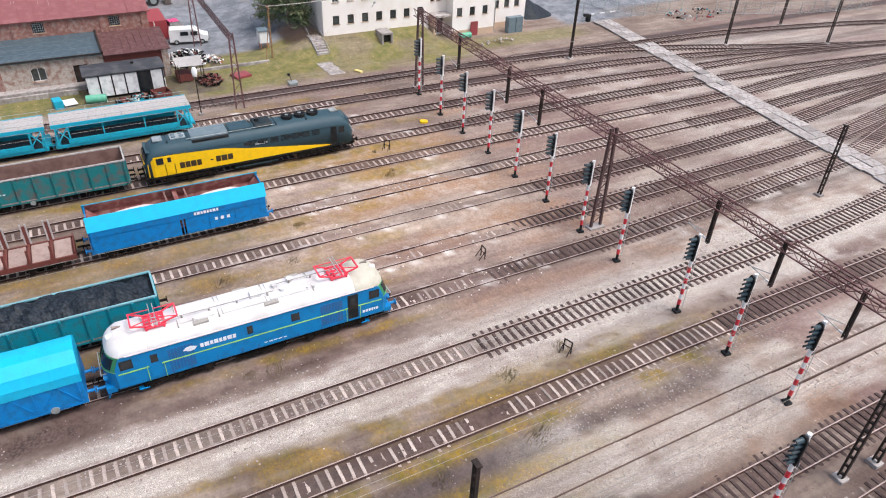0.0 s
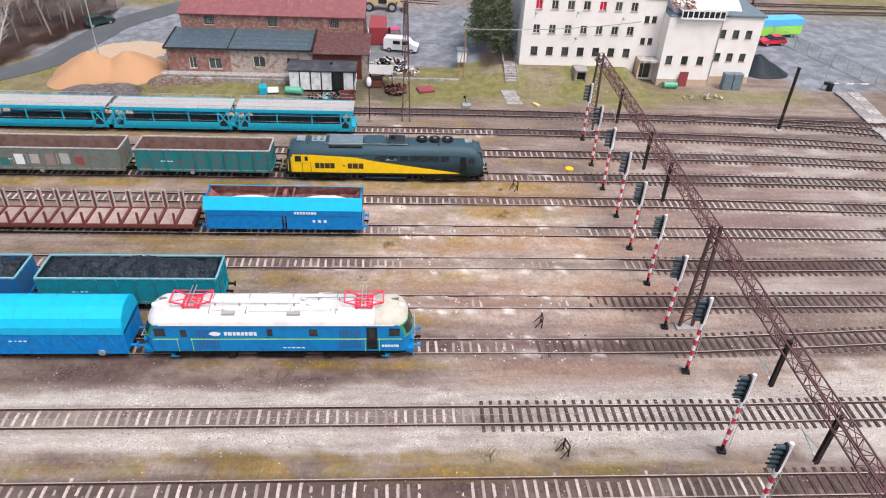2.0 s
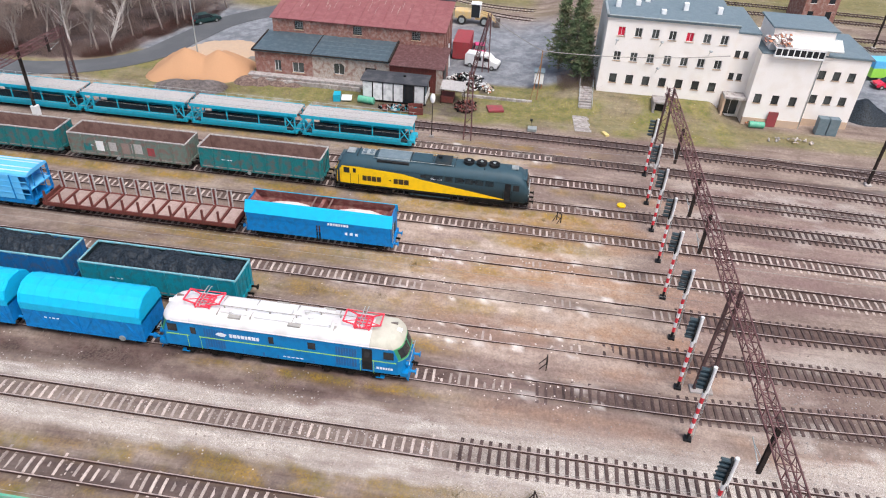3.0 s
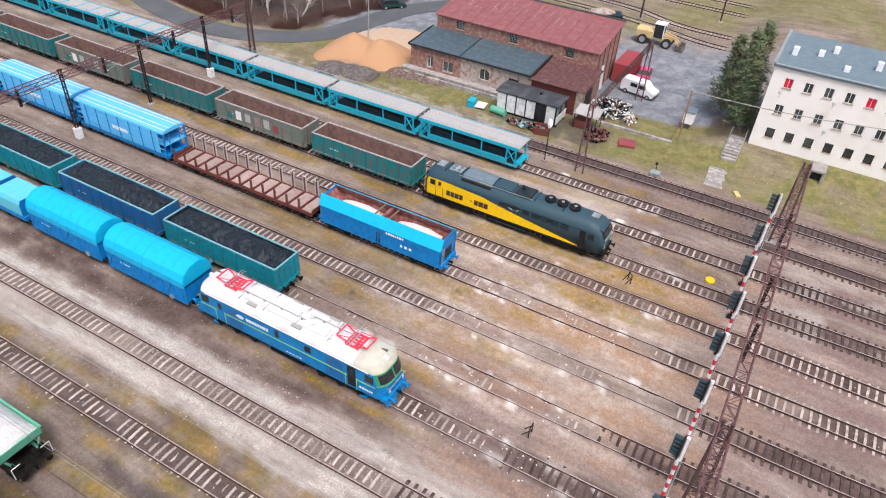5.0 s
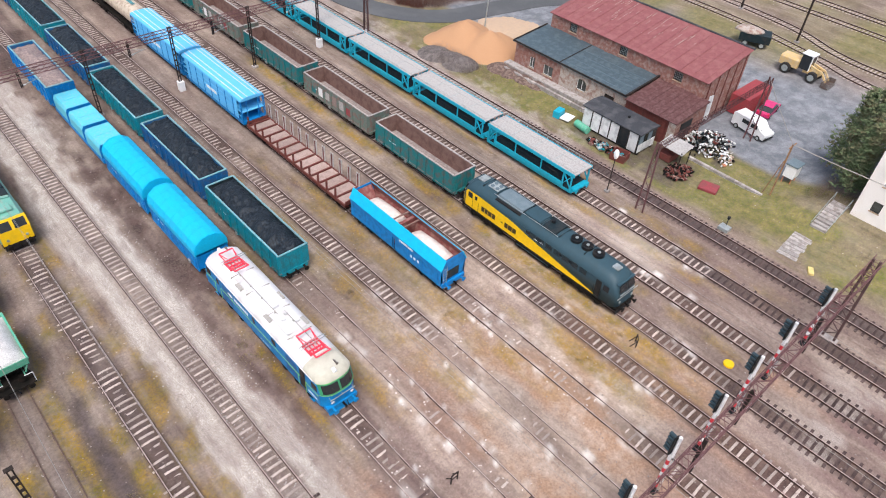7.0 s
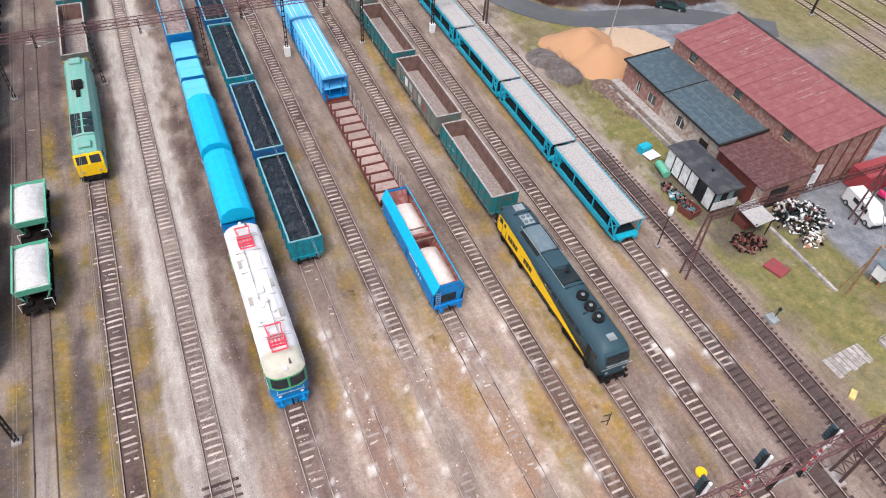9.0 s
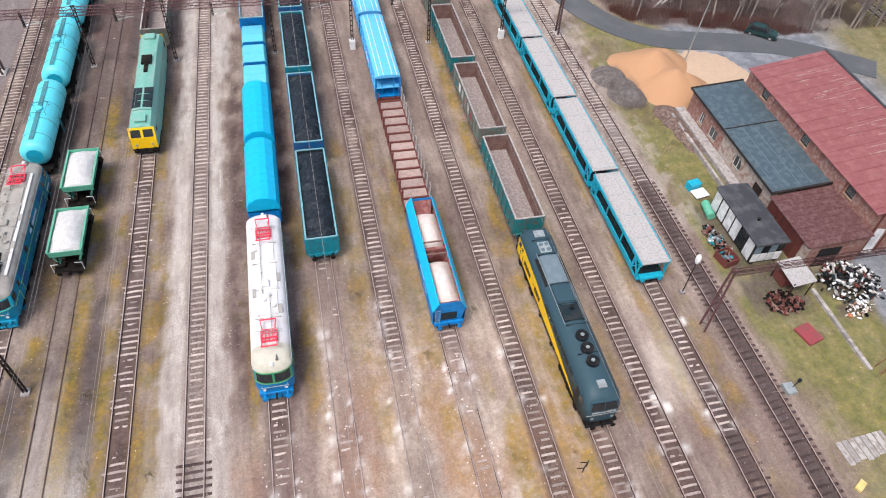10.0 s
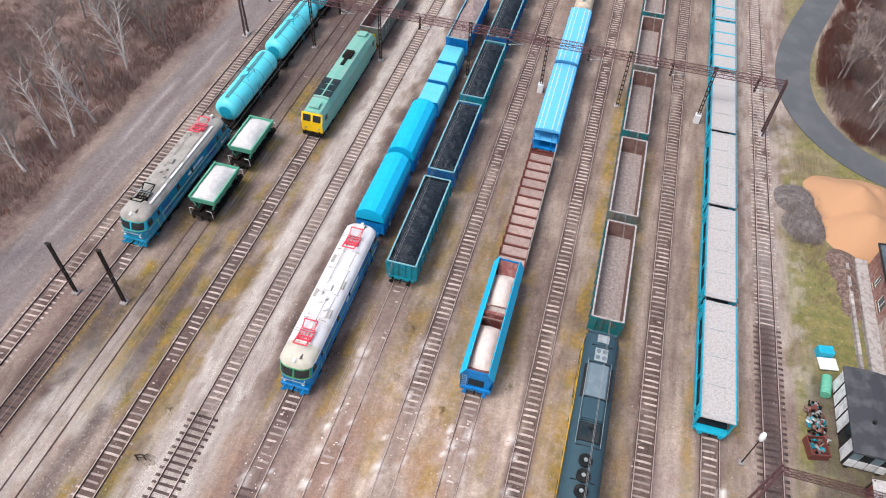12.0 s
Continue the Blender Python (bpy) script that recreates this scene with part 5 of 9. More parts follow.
def hopper_wagon(x, y):
    L = 14.2
    t = thing("hopper_wagon", "blue hopper wagon with cyan flared top and pale load", "wagon", "", (x, y, 0))
    a, c = 0.6, L - 0.6
    for s in (-1, 1):
        low = [(s * 1.10, 1.0), (s * 1.42, 1.0), (s * 1.42, 2.45), (s * 1.34, 2.45)]
        part("lower_side", Build().along(low if s > 0 else low[::-1], (a, L / 2 - 0.2)), m_wblue, t, "blue lower flap")
        part("lower_side", Build().along(low if s > 0 else low[::-1], (L / 2 + 0.2, c)), m_wblue, t, "blue lower flap")
        mid = [(s * 1.34, 2.4), (s * 1.46, 2.4), (s * 1.50, 2.95), (s * 1.44, 2.95)]
        part("upper_side", Build().along(mid if s > 0 else mid[::-1], (a, c)), m_wblue, t, "blue upper side")
        top = [(s * 1.44, 2.93), (s * 1.52, 2.93), (s * 1.02, 3.92), (s * 0.95, 3.92)]
        part("top_flare", Build().along(top if s > 0 else top[::-1], (a - 0.12, c + 0.12)), m_cyan, t, "cyan top band")
        inn = [(s * 0.62, 1.5), (s * 0.68, 1.45), (s * 1.40, 2.92), (s * 0.96, 3.86), (s * 0.92, 3.86), (s * 1.34, 2.92)]
        part("lining", Build().along(inn if s > 0 else inn[::-1], (a + 0.1, c - 0.1)), m_hopperred, t, "rust red inner wall")
        marks("logo_bar", t, m_mark, s, s * 1.485, 7.6 if s == 1 else 6.2, 2.56, 8, 0.20, 0.24, 0.06, "white lettering drawn as plain bars")
        marks("data_bar", t, m_mark, s, s * 1.42, 9.2 if s == 1 else 4.7, 1.7, 3, 0.28, 0.26, 0.22, "white round warning signs")
        for k in range(7):
            yy = a + 0.4 + k * (c - a - 0.9) / 6
            part("rib", Build().box(min(s * 1.38, s * 1.46), max(s * 1.38, s * 1.46), yy, yy + 0.08, 1.0, 2.42), m_wblue, t)
        lad = Build()
        for k in range(5):
            lad.bar((s * 1.44, L / 2 - 0.18, 1.1 + k * 0.28), (s * 1.44, L / 2 + 0.18, 1.1 + k * 0.28), 0.035)
        part("ladder", lad, m_black, t)
    for yy, d in ((a, 1), (c, -1)):
        e = Build().panel([(-1.36, yy, 1.35), (1.36, yy, 1.35), (1.46, yy, 2.95), (1.06, yy, 3.8), (-1.06, yy, 3.8), (-1.46, yy, 2.95)][::d], 0.06)
        part("end_wall", e, m_wblue, t, "blue end wall")
        # shade of the end inset, drawn as a dark plate on the closed wall
        part("end_recess", Build().box(-0.7, 0.7, min(yy - d * 0.02, yy), max(yy - d * 0.02, yy), 1.5, 2.5), m_slatedark, t, "dark plate for the shaded inset under the slope")
        part("headstock", Build().box(-1.3, 1.3, min(yy - d * 0.2, yy), max(yy - d * 0.2, yy), 0.85, 1.3), m_wblue, t)
        sl = Build().panel([(-1.0, yy + d * 0.1, 3.6), (1.0, yy + d * 0.1, 3.6), (0.6, yy + d * 2.2, 1.6), (-0.6, yy + d * 2.2, 1.6)][::d], 0.05)
        part("slope_plate", sl, m_hopperred, t, "rust red slope plate")
        lad = Build()
        for k in range(7):
            lad.bar((-1.25, yy - d * 0.15, 1.2 + k * 0.3), (-0.85, yy - d * 0.15, 1.2 + k * 0.3), 0.03)
        lad.bar((-1.25, yy - d * 0.15, 1.1), (-1.25, yy - d * 0.15, 3.2), 0.03)
        lad.bar((-0.85, yy - d * 0.15, 1.1), (-0.85, yy - d * 0.15, 3.2), 0.03)
        part("ladder", lad, m_galv, t, "thin end ladder")
    part("cross_wall", Build().along([(-1.3, 1.6), (1.3, 1.6), (1.34, 2.9), (1.0, 3.65), (-1.0, 3.65), (-1.34, 2.9)], (L / 2 - 0.16, L / 2 + 0.16)), m_hopperred, t, "rust red dividing bulkhead")
    for q in (-0.75, 0.75):
        part("brace", Build().bar((-1.0, L / 2 + q, 3.72), (1.0, L / 2 + q, 3.72), 0.12), m_inner, t, "rusty cross brace")
    for k, (y0, y1) in enumerate(((a + 0.5, L / 2 - 0.7), (L / 2 + 0.7, c - 0.9))):
        h = Build()
        heap_load(h, -1.28, 1.28, y0, y1, 2.35, 1.05, 0.06, 0.2, 5 + k)
        part("load", h, m_lime_load, t, "pale heaped load")
    part("underframe", Build().box(-0.9, 0.9, a, c, 0.8, 1.35), m_under, t)
    bogie(t, 2.5)
    bogie(t, L - 2.5)
    ends(t, L, m_wblue)
    return t


def stanchion_wagon(x, y):
    L = 19.7
    t = thing("flat_wagon", "oxide brown flat wagon with stanchions and plank floor", "wagon", "", (x, y, 0))
    a, c = 0.6, L - 0.6
    part("frame", Build().box(-1.35, 1.35, a, c, 0.85, 1.15), m_brown, t, "oxide brown frame", 0.02)
    for s in (-1, 1):
        part("side_rail", Build().box(min(s * 1.30, s * 1.42), max(s * 1.30, s * 1.42), a, c, 1.0, 1.32), m_brown, t)
    n = 12
    for k in range(n):
        y0 = a + 0.25 + k * (c - a - 0.4) / n
        part("plank_panel", Build().box(-1.28, 1.28, y0, y0 + 1.15, 1.15, 1.24), m_plank, t, "weathered plank bay")
        part("cross_beam", Build().box(-1.32, 1.32, y0 + 1.2, y0 + 1.36, 1.12, 1.38), m_brown, t)
        for q in (0.0, 0.34):
            part("stanchion", Build().bar((1.40, y0 + 1.11 + q, 1.0), (1.44, y0 + 1.11 + q, 3.05), 0.11), m_deck, t, "pale upright stanchion")
        part("stanchion_back", Build().box(1.39, 1.42, y0 + 1.14, y0 + 1.42, 1.3, 2.9), m_brown, t)
        part("stanchion", Build().bar((-1.40, y0 + 1.28, 1.0), (-1.36, y0 + 1.28, 2.45), 0.16), m_brown, t, "rust brown upright stanchion")
    for yy, d in ((a, 1), (c, -1)):
        part("headboard", Build().box(-1.3, 1.3, min(yy, yy + d * 0.08), max(yy, yy + d * 0.08), 0.9, 1.6), m_brown, t)
    bogie(t, 2.8)
    bogie(t, L - 2.8)
    ends(t, L)
    return t


def blue_carrier(x, y):
    L = 14.6
    t = thing("covered_carrier", "light blue roofed car carrier wagon with mesh sides", "wagon", "light blue carriers", (x, y, 0))
    a, c = 0.5, L - 0.3
    part("frame", Build().box(-1.4, 1.4, a, c, 0.8, 1.25), m_wblue, t, "blue frame", 0.02)
    prof = [(-1.5, 3.75), (1.5, 3.75), (1.42, 3.98), (0.7, 4.15), (-0.7, 4.15), (-1.42, 3.98)]
    roof = part("roof", Build().along(prof, (a, c)), m_carblue, t, "light blue ribbed roof")
    for q in (-1.05, -0.5, 0.5, 1.05):
        part("roof_seam", Build().box(q - 0.04, q + 0.04, a, c, 4.05 if abs(q) > 0.8 else 4.14, 4.12 if abs(q) > 0.8 else 4.19), m_roofwhite, roof, "pale roof seam")
    for s in (-1, 1):
        part("side_sheet", Build().box(min(s * 1.42, s * 1.46), max(s * 1.42, s * 1.46), a + 0.9, c - 0.9, 1.3, 3.75), m_carblue, t, "light blue side sheet")
        for k in range(9):
            yy = a + k * (c - a - 0.1) / 8
            part("side_post", Build().box(min(s * 1.44, s * 1.52), max(s * 1.44, s * 1.52), yy, yy + 0.1, 1.2, 3.8), m_wblue, t)
        for z in (1.9, 2.5, 3.1):
            part("side_rail", Build().box(min(s * 1.45, s * 1.50), max(s * 1.45, s * 1.50), a, c, z, z + 0.08), m_carblue, t)
        marks("data_bar", t, m_white, s, s * 1.50, 7 - s * 1.5, 2.2, 1, 2.4, 0.4, 0.1, "white side panel")
    part("deck", Build().box(-1.4, 1.4, a, c, 2.35, 2.45), m_carblue, t)
    for yy in (a + 0.1, c - 0.1):
        for q in (-1.35, -0.7, 0.7, 1.35):
            part("end_post", Build().bar((q, yy, 1.2), (q, yy, 3.8), 0.08), m_wblue, t)
    bogie(t, 2.4)
    bogie(t, L - 2.4)
    ends(t, L)
    return t


def car_carrier(x, y, long=13.1):
    """One half of an articulated two-deck car carrier."""
    L = long
    t = thing("car_carrier", "empty teal two-deck car carrier with grey upper deck", "wagon", "car carriers", (x, y, 0))
    a, c = 0.35, L - 0.2
    part("frame", Build().box(-1.4, 1.4, a, c, 0.62, 0.95), m_tealbright, t, "teal frame", 0.02)
    deck = part("upper_deck", Build().box(-1.42, 1.42, a - 0.1, c, 2.92, 3.02), m_deck, t, "grey sheet upper deck")
    for k in range(5):
        yy = a + 0.2 + k * (c - a - 0.5) / 4
        far = y > 40
        part("deck_seam", Build().box(-1.40, 1.40, yy, yy + (0.28 if far else 0.07), 3.02, 3.05), m_tealbright if far else m_galv, deck, "teal cross strip" if far else "")
    for s in (-1, 1):
        part("deck_track", Build().box(min(s * 0.55, s * 1.1), max(s * 0.55, s * 1.1), a, c, 3.02, 3.045), m_deck, deck)
        part("edge_beam", Build().box(min(s * 1.40, s * 1.50), max(s * 1.40, s * 1.50), a - 0.1, c, 2.70, 3.06), m_tealbright, t, "teal edge beam")
        part("lower_beam", Build().box(min(s * 1.38, s * 1.50), max(s * 1.38, s * 1.50), a + 1.2, c - 1.2, 0.95, 1.45), m_tealbright, t, "teal lower beam")
        for yy, yt in ((a + 0.2, a + 1.3), (c - 0.3, c - 1.4)):
            p = Build().bar((s * 1.44, yy, 0.9), (s * 1.44, yy, 2.9), 0.14).bar((s * 1.44, yt, 0.9), (s * 1.44, yt, 2.9), 0.14)
            p.bar((s * 1.44, yy, 1.2), (s * 1.44, yt, 2.7), 0.11).bar((s * 1.44, yy, 2.75), (s * 1.44, yt, 1.3), 0.08)
            part("end_truss", p, m_tealbright, t, "teal end bracing")
        for k in range(2):
            yy = a + 4.4 + k * (c - a - 8.8)
            part("side_post", Build().bar((s * 1.44, yy, 1.0), (s * 1.44, yy, 2.9), 0.12), m_tealbright, t)
        mesh = Build()
        for k in range(int((L - 4.5) / 0.35)):
            yy = a + 2.0 + k * 0.35
            mesh.bar((s * 1.40, yy, 1.45), (s * 1.40, yy + 0.18, 2.15), 0.025)
        mesh.bar((s * 1.40, a + 2, 2.15), (s * 1.40, c - 2, 2.15), 0.04)
        part("side_screen", mesh, m_slatedark, t, "dark side screen")
        rail = Build()
        for k in range(9):
            yy = a + 0.3 + k * (c - a - 0.6) / 8
            rail.bar((s * 1.46, yy, 3.05), (s * 1.46, yy, 3.42), 0.03)
        rail.bar((s * 1.46, a, 3.42), (s * 1.46, c, 3.42), 0.03)
        part("deck_rail", rail, m_galv, t, "thin grey deck rail")
    # interior shade below the upper deck, put into the deck colour
    part("lower_deck", Build().box(-1.36, 1.36, a + 0.5, c - 0.5, 0.95, 1.02), m_slatedark, t, "lower deck coloured dark for the shaded interior")
    part("gangway", Build().box(-1.2, 1.2, a - 0.3, a + 0.3, 0.95, 1.15), m_tealbright, t, "teal end step")
    bogie(t, 1.6, 2, 1.5, 0.36)
    bogie(t, L - 1.6, 2, 1.5, 0.36)
    ends(t, L, m_tealbright, 0.85)
    return t


def tank_wagon(x, y, paint, label, group, r=1.45):
    L = 13.3
    t = thing("tank_wagon", label, "wagon", group, (x, y, 0))
    n = 28
    rings = []
    for yy, q in ((0.75, 0.55), (0.85, 0.80), (1.05, 0.95), (1.35, 1.0), (L - 1.35, 1.0), (L - 1.05, 0.95), (L - 0.85, 0.80), (L - 0.75, 0.55)):
        rings.append([(r * q * math.cos(2 * math.pi * k / n), yy, 2.75 + r * q * math.sin(2 * math.pi * k / n)) for k in range(n)])
    tank = part("tank", Build().loft(rings, True, True), paint, t, "long round tank barrel")
    for yy in (2.7, 5.2, L - 5.2, L - 2.7):
        part("tank_band", Build().loft([[((r + 0.025) * math.cos(2 * math.pi * k / n), yy + d, 2.75 + (r + 0.02) * math.sin(2 * math.pi * k / n)) for k in range(n)] for d in (0, 0.06)], True, True), m_tankteal if paint is m_aqua else paint, tank)
    for yy in (0.74, L - 0.74):
        part("tank_end", Build().rod((0, yy - 0.02, 2.75), (0, yy + 0.02, 2.75), r * 0.54, 20), m_tealbright if paint is m_aqua else paint, tank, "darker end plate")
    # soft shade along the barrel top, built as a thin teal strip
    part("top_shade", Build().box(-0.22, 0.22, 1.6, L - 1.6, 2.75 + r + 0.02, 2.75 + r + 0.06), m_tankteal, t, "dull teal strip for the soft shade along the top")
    hb = Build()
    for q in (-0.75, 0.75):
        hb.bar((q, L / 2 - 0.9, 4.45), (q, L / 2 + 0.9, 4.45), 0.05)
        for d in (-0.9, 0.9):
            hb.bar((q, L / 2 + d, 4.0), (q, L / 2 + d, 4.45), 0.05)
    for q in (-0.9, 0.9):
        hb.bar((-0.75, L / 2 + q, 4.45), (0.75, L / 2 + q, 4.45), 0.05)
    part("platform_rail", hb, m_tankteal, t, "thin railing round the manhole")
    lad = Build()
    for q in (-0.2, 0.2):
        lad.bar((1.5, L / 2 + q, 1.1), (1.52, L / 2 + q, 3.2), 0.04)
    for k in range(7):
        lad.bar((1.51, L / 2 - 0.2, 1.2 + k * 0.3), (1.51, L / 2 + 0.2, 1.2 + k * 0.3), 0.03)
    part("ladder", lad, m_tankteal, t, "side ladder")
    part("manhole", Build().rod((0, L / 2, 4.1), (0, L / 2, 4.42), 0.34, 14), paint, t)
    part("underframe", Build().box(-1.2, 1.2, 0.5, L - 0.5, 0.85, 1.15).box(-0.9, 0.9, 1.6, 2.6, 1.15, 1.6).box(-0.9, 0.9, L - 2.6, L - 1.6, 1.15, 1.6), m_under, t)
    bogie(t, 2.4)
    bogie(t, L - 2.4)
    ends(t, L)
    return t


def ballast_wagon(x, y):
    L = 7.3
    t = thing("ballast_wagon", "small green hopper wagon heaped with pale gravel", "wagon", "ballast wagons", (x, y, 0))
    a, c = 0.9, L - 0.9
    for s in (-1, 1):
        sd = [(s * 0.75, 1.5), (s * 0.82, 1.45), (s * 1.42, 2.75), (s * 1.42, 3.05), (s * 1.36, 3.05), (s * 1.36, 2.8)]
        side = part("side_wall", Build().along(sd if s > 0 else sd[::-1], (a, c)), m_green, t, "green side")
        part("top_rail", Build().box(min(s * 1.34, s * 1.48), max(s * 1.34, s * 1.48), a - 0.1, c + 0.1, 3.03, 3.12), m_green, side, "pale worn top edge")
        for k in range(5):
            yy = a + 0.15 + k * (c - a - 0.4) / 4
            part("rib", Build().bar((s * 0.90, yy, 1.5), (s * 1.47, yy, 2.85), 0.1), m_green, side)
        part("chute_lever", Build().rod((s * 1.25, 2.0, 1.3), (s * 1.25, 5.2, 1.3), 0.05, 6), m_under, t)
    for yy, d in ((a, 1), (c, -1)):
        part("end_wall", Build().panel([(-1.4, yy, 2.35), (1.4, yy, 2.35), (1.4, yy - d * 0.1, 3.08), (-1.4, yy - d * 0.1, 3.08)][::d], 0.06), m_green, t, "green end plate")
        part("slope_plate", Build().panel([(-1.35, yy, 2.4), (1.35, yy, 2.4), (0.8, yy + d * 1.5, 1.4), (-0.8, yy + d * 1.5, 1.4)][::d], 0.05), m_under, t)
        pf = Build().box(-1.3, 1.3, min(yy - d * 0.75, yy + d * 0.3), max(yy - d * 0.75, yy + d * 0.3), 1.1, 1.18)
        part("platform", pf, m_under, t, "grimy end platform")
        for s in (-1.28, 1.28):
            rl = Build().rod((s, yy - d * 0.7, 1.18), (s, yy - d * 0.7, 2.15), 0.03, 6)
            rl.rod((s, yy - d * 0.7, 2.15), (s * 0.55, yy - d * 0.7, 2.15), 0.03, 6)
            part("end_rail", rl, m_panel, t, "pale end handrail")
            part("end_strut", Build().bar((s * 0.7, yy - d * 0.2, 1.15), (s * 0.7, yy + d * 0.3, 2.3), 0.1), m_under, t)
            part("brake_gear", Build().box(min(s * 0.3, s * 0.95), max(s * 0.3, s * 0.95), min(yy - d * 0.3, yy + d * 0.25), max(yy - d * 0.3, yy + d * 0.25), 1.18, 1.5), m_under, t)
        part("brake_wheel", Build().rod((0.5, yy - d * 0.5, 1.7), (0.5, yy - d * 0.45, 1.7), 0.25, 14), m_under, t)
    h = Build()
    heap_load(h, -1.34, 1.34, a + 0.05, c - 0.05, 2.80, 0.8, 0.08, 0.18, 9)
    part("load", h, m_gravel_load, t, "heaped pale gravel")
    part("underframe", Build().box(-1.15, 1.15, 0.5, L - 0.5, 0.85, 1.12).box(-0.7, 0.7, 2.6, 4.7, 0.5, 1.4), m_under, t)
    for yy in (1.9, L - 1.9):
        w = Build()
        for s in (-1, 1):
            w.rod((s * 0.70, yy, 0.65), (s * 0.83, yy, 0.65), 0.48, 16)
        part("wheelset", w, m_steel, t)
    ends(t, L)
    return t


# running order on each track
electric_loco("blue electric locomotive with white roof and red pantographs", 0.2, -0.55, False)
wagon_a = covered_wagon(0.25, 18.75)
copy_thing(wagon_a, pose(0.25, 18.75 + 10.2, 0))
coil_wagon(0.25, 39.2)
open_wagon("blue open wagon filled with pale scrap", 0.25, 53.5, m_wblue, m_sblue, m_scrap, 4, "scrap_wagon", "")

C_TEAL, C_BLUE = "teal open wagon heaped with coal", "blue open wagon heaped with coal"
coal_a = open_wagon("teal open wagon heaped high with coal", 5.3, 13.55, m_teal, m_slatedark, m_coal, 1)
coal_b = open_wagon(C_BLUE, 5.3, 27.6, m_sblue, m_sblue, m_coal, 2)
coal_c = open_wagon(C_TEAL, 5.3, 41.65, m_teal, m_teal, m_coal, 3)
for k in range(5):
    copy_thing(coal_b if k % 2 == 0 else coal_c, pose(5.3, 55.7 + 14.05 * k, 0))

hopper_wagon(15.25, 3.75)
stanchion_wagon(15.3, 17.95)
carrier_a = blue_carrier(15.3, 37.3)
copy_thing(carrier_a, pose(15.3, 51.8, 0))
tank_a = tank_wagon(15.3, 66.6, m_cream, "dirty cream tank wagon with brown stains", "cream tanks", 1.3)
copy_thing(tank_a, pose(15.3, 79.9, 0))
copy_thing(tank_a, pose(15.3, 93.2, 0))

diesel_slate(25.1, -7.75)
open_a = open_wagon("empty teal open wagon with rusty inside", 25.3, 12.9, m_tealold, m_inner, None, 1)
open_b = open_wagon("empty faded green and rust open wagon", 25.3, 27.0, m_olive, m_inner, None, 2)
for gy, gw, gz, gh, gm in ((4.1, 1.0, 1.5, 0.9, m_darkred), (5.4, 1.15, 1.6, 1.1, m_deck), (6.8, 1.1, 1.45, 1.2, m_plank), (8.2, 1.1, 1.6, 1.0, m_deck), (9.6, 1.05, 1.5, 1.1, m_white), (11.0, 0.9, 1.4, 0.8, m_tealold)):
    part("paint_patch", Build().box(-1.458, -1.452, gy, gy + gw, gz, gz + gh), gm, open_b, "faded patch of sprayed paint")
for k in range(6):
    copy_thing((open_a, open_b)[k % 2], pose(25.3, 41.1 + 14.1 * k, 0))

half_a = car_carrier(35.35, 5.9)
for k in range(3):
    copy_thing(half_a, pose(35.35, 5.9 + 13.15 * (k + 1), 0))
half_far = car_carrier(35.35, 5.9 + 13.15 * 4)
for k in range(4):
    copy_thing(half_far, pose(35.35, 5.9 + 13.15 * (k + 5), 0))

electric_loco("blue electric locomotive with sooty grey roof", -22.1, 10.35, True)
tank_b = tank_wagon(-21.9, 29.9, m_aqua, "aqua blue tank wagon with darker top strip", "aqua tanks")
for k in range(5):
    copy_thing(tank_b, pose(-21.9, 29.9 + 13.4 * (k + 1), 0))
ballast_a = ballast_wagon(-17.2, 15.6)
copy_thing(ballast_a, pose(-17.2, 24.2, 0))
diesel_green(-11.75, 31.9)
copy_thing(open_b, pose(-11.75, 52.3, 0))
copy_thing(open_a, pose(-11.75, 66.4, 0))


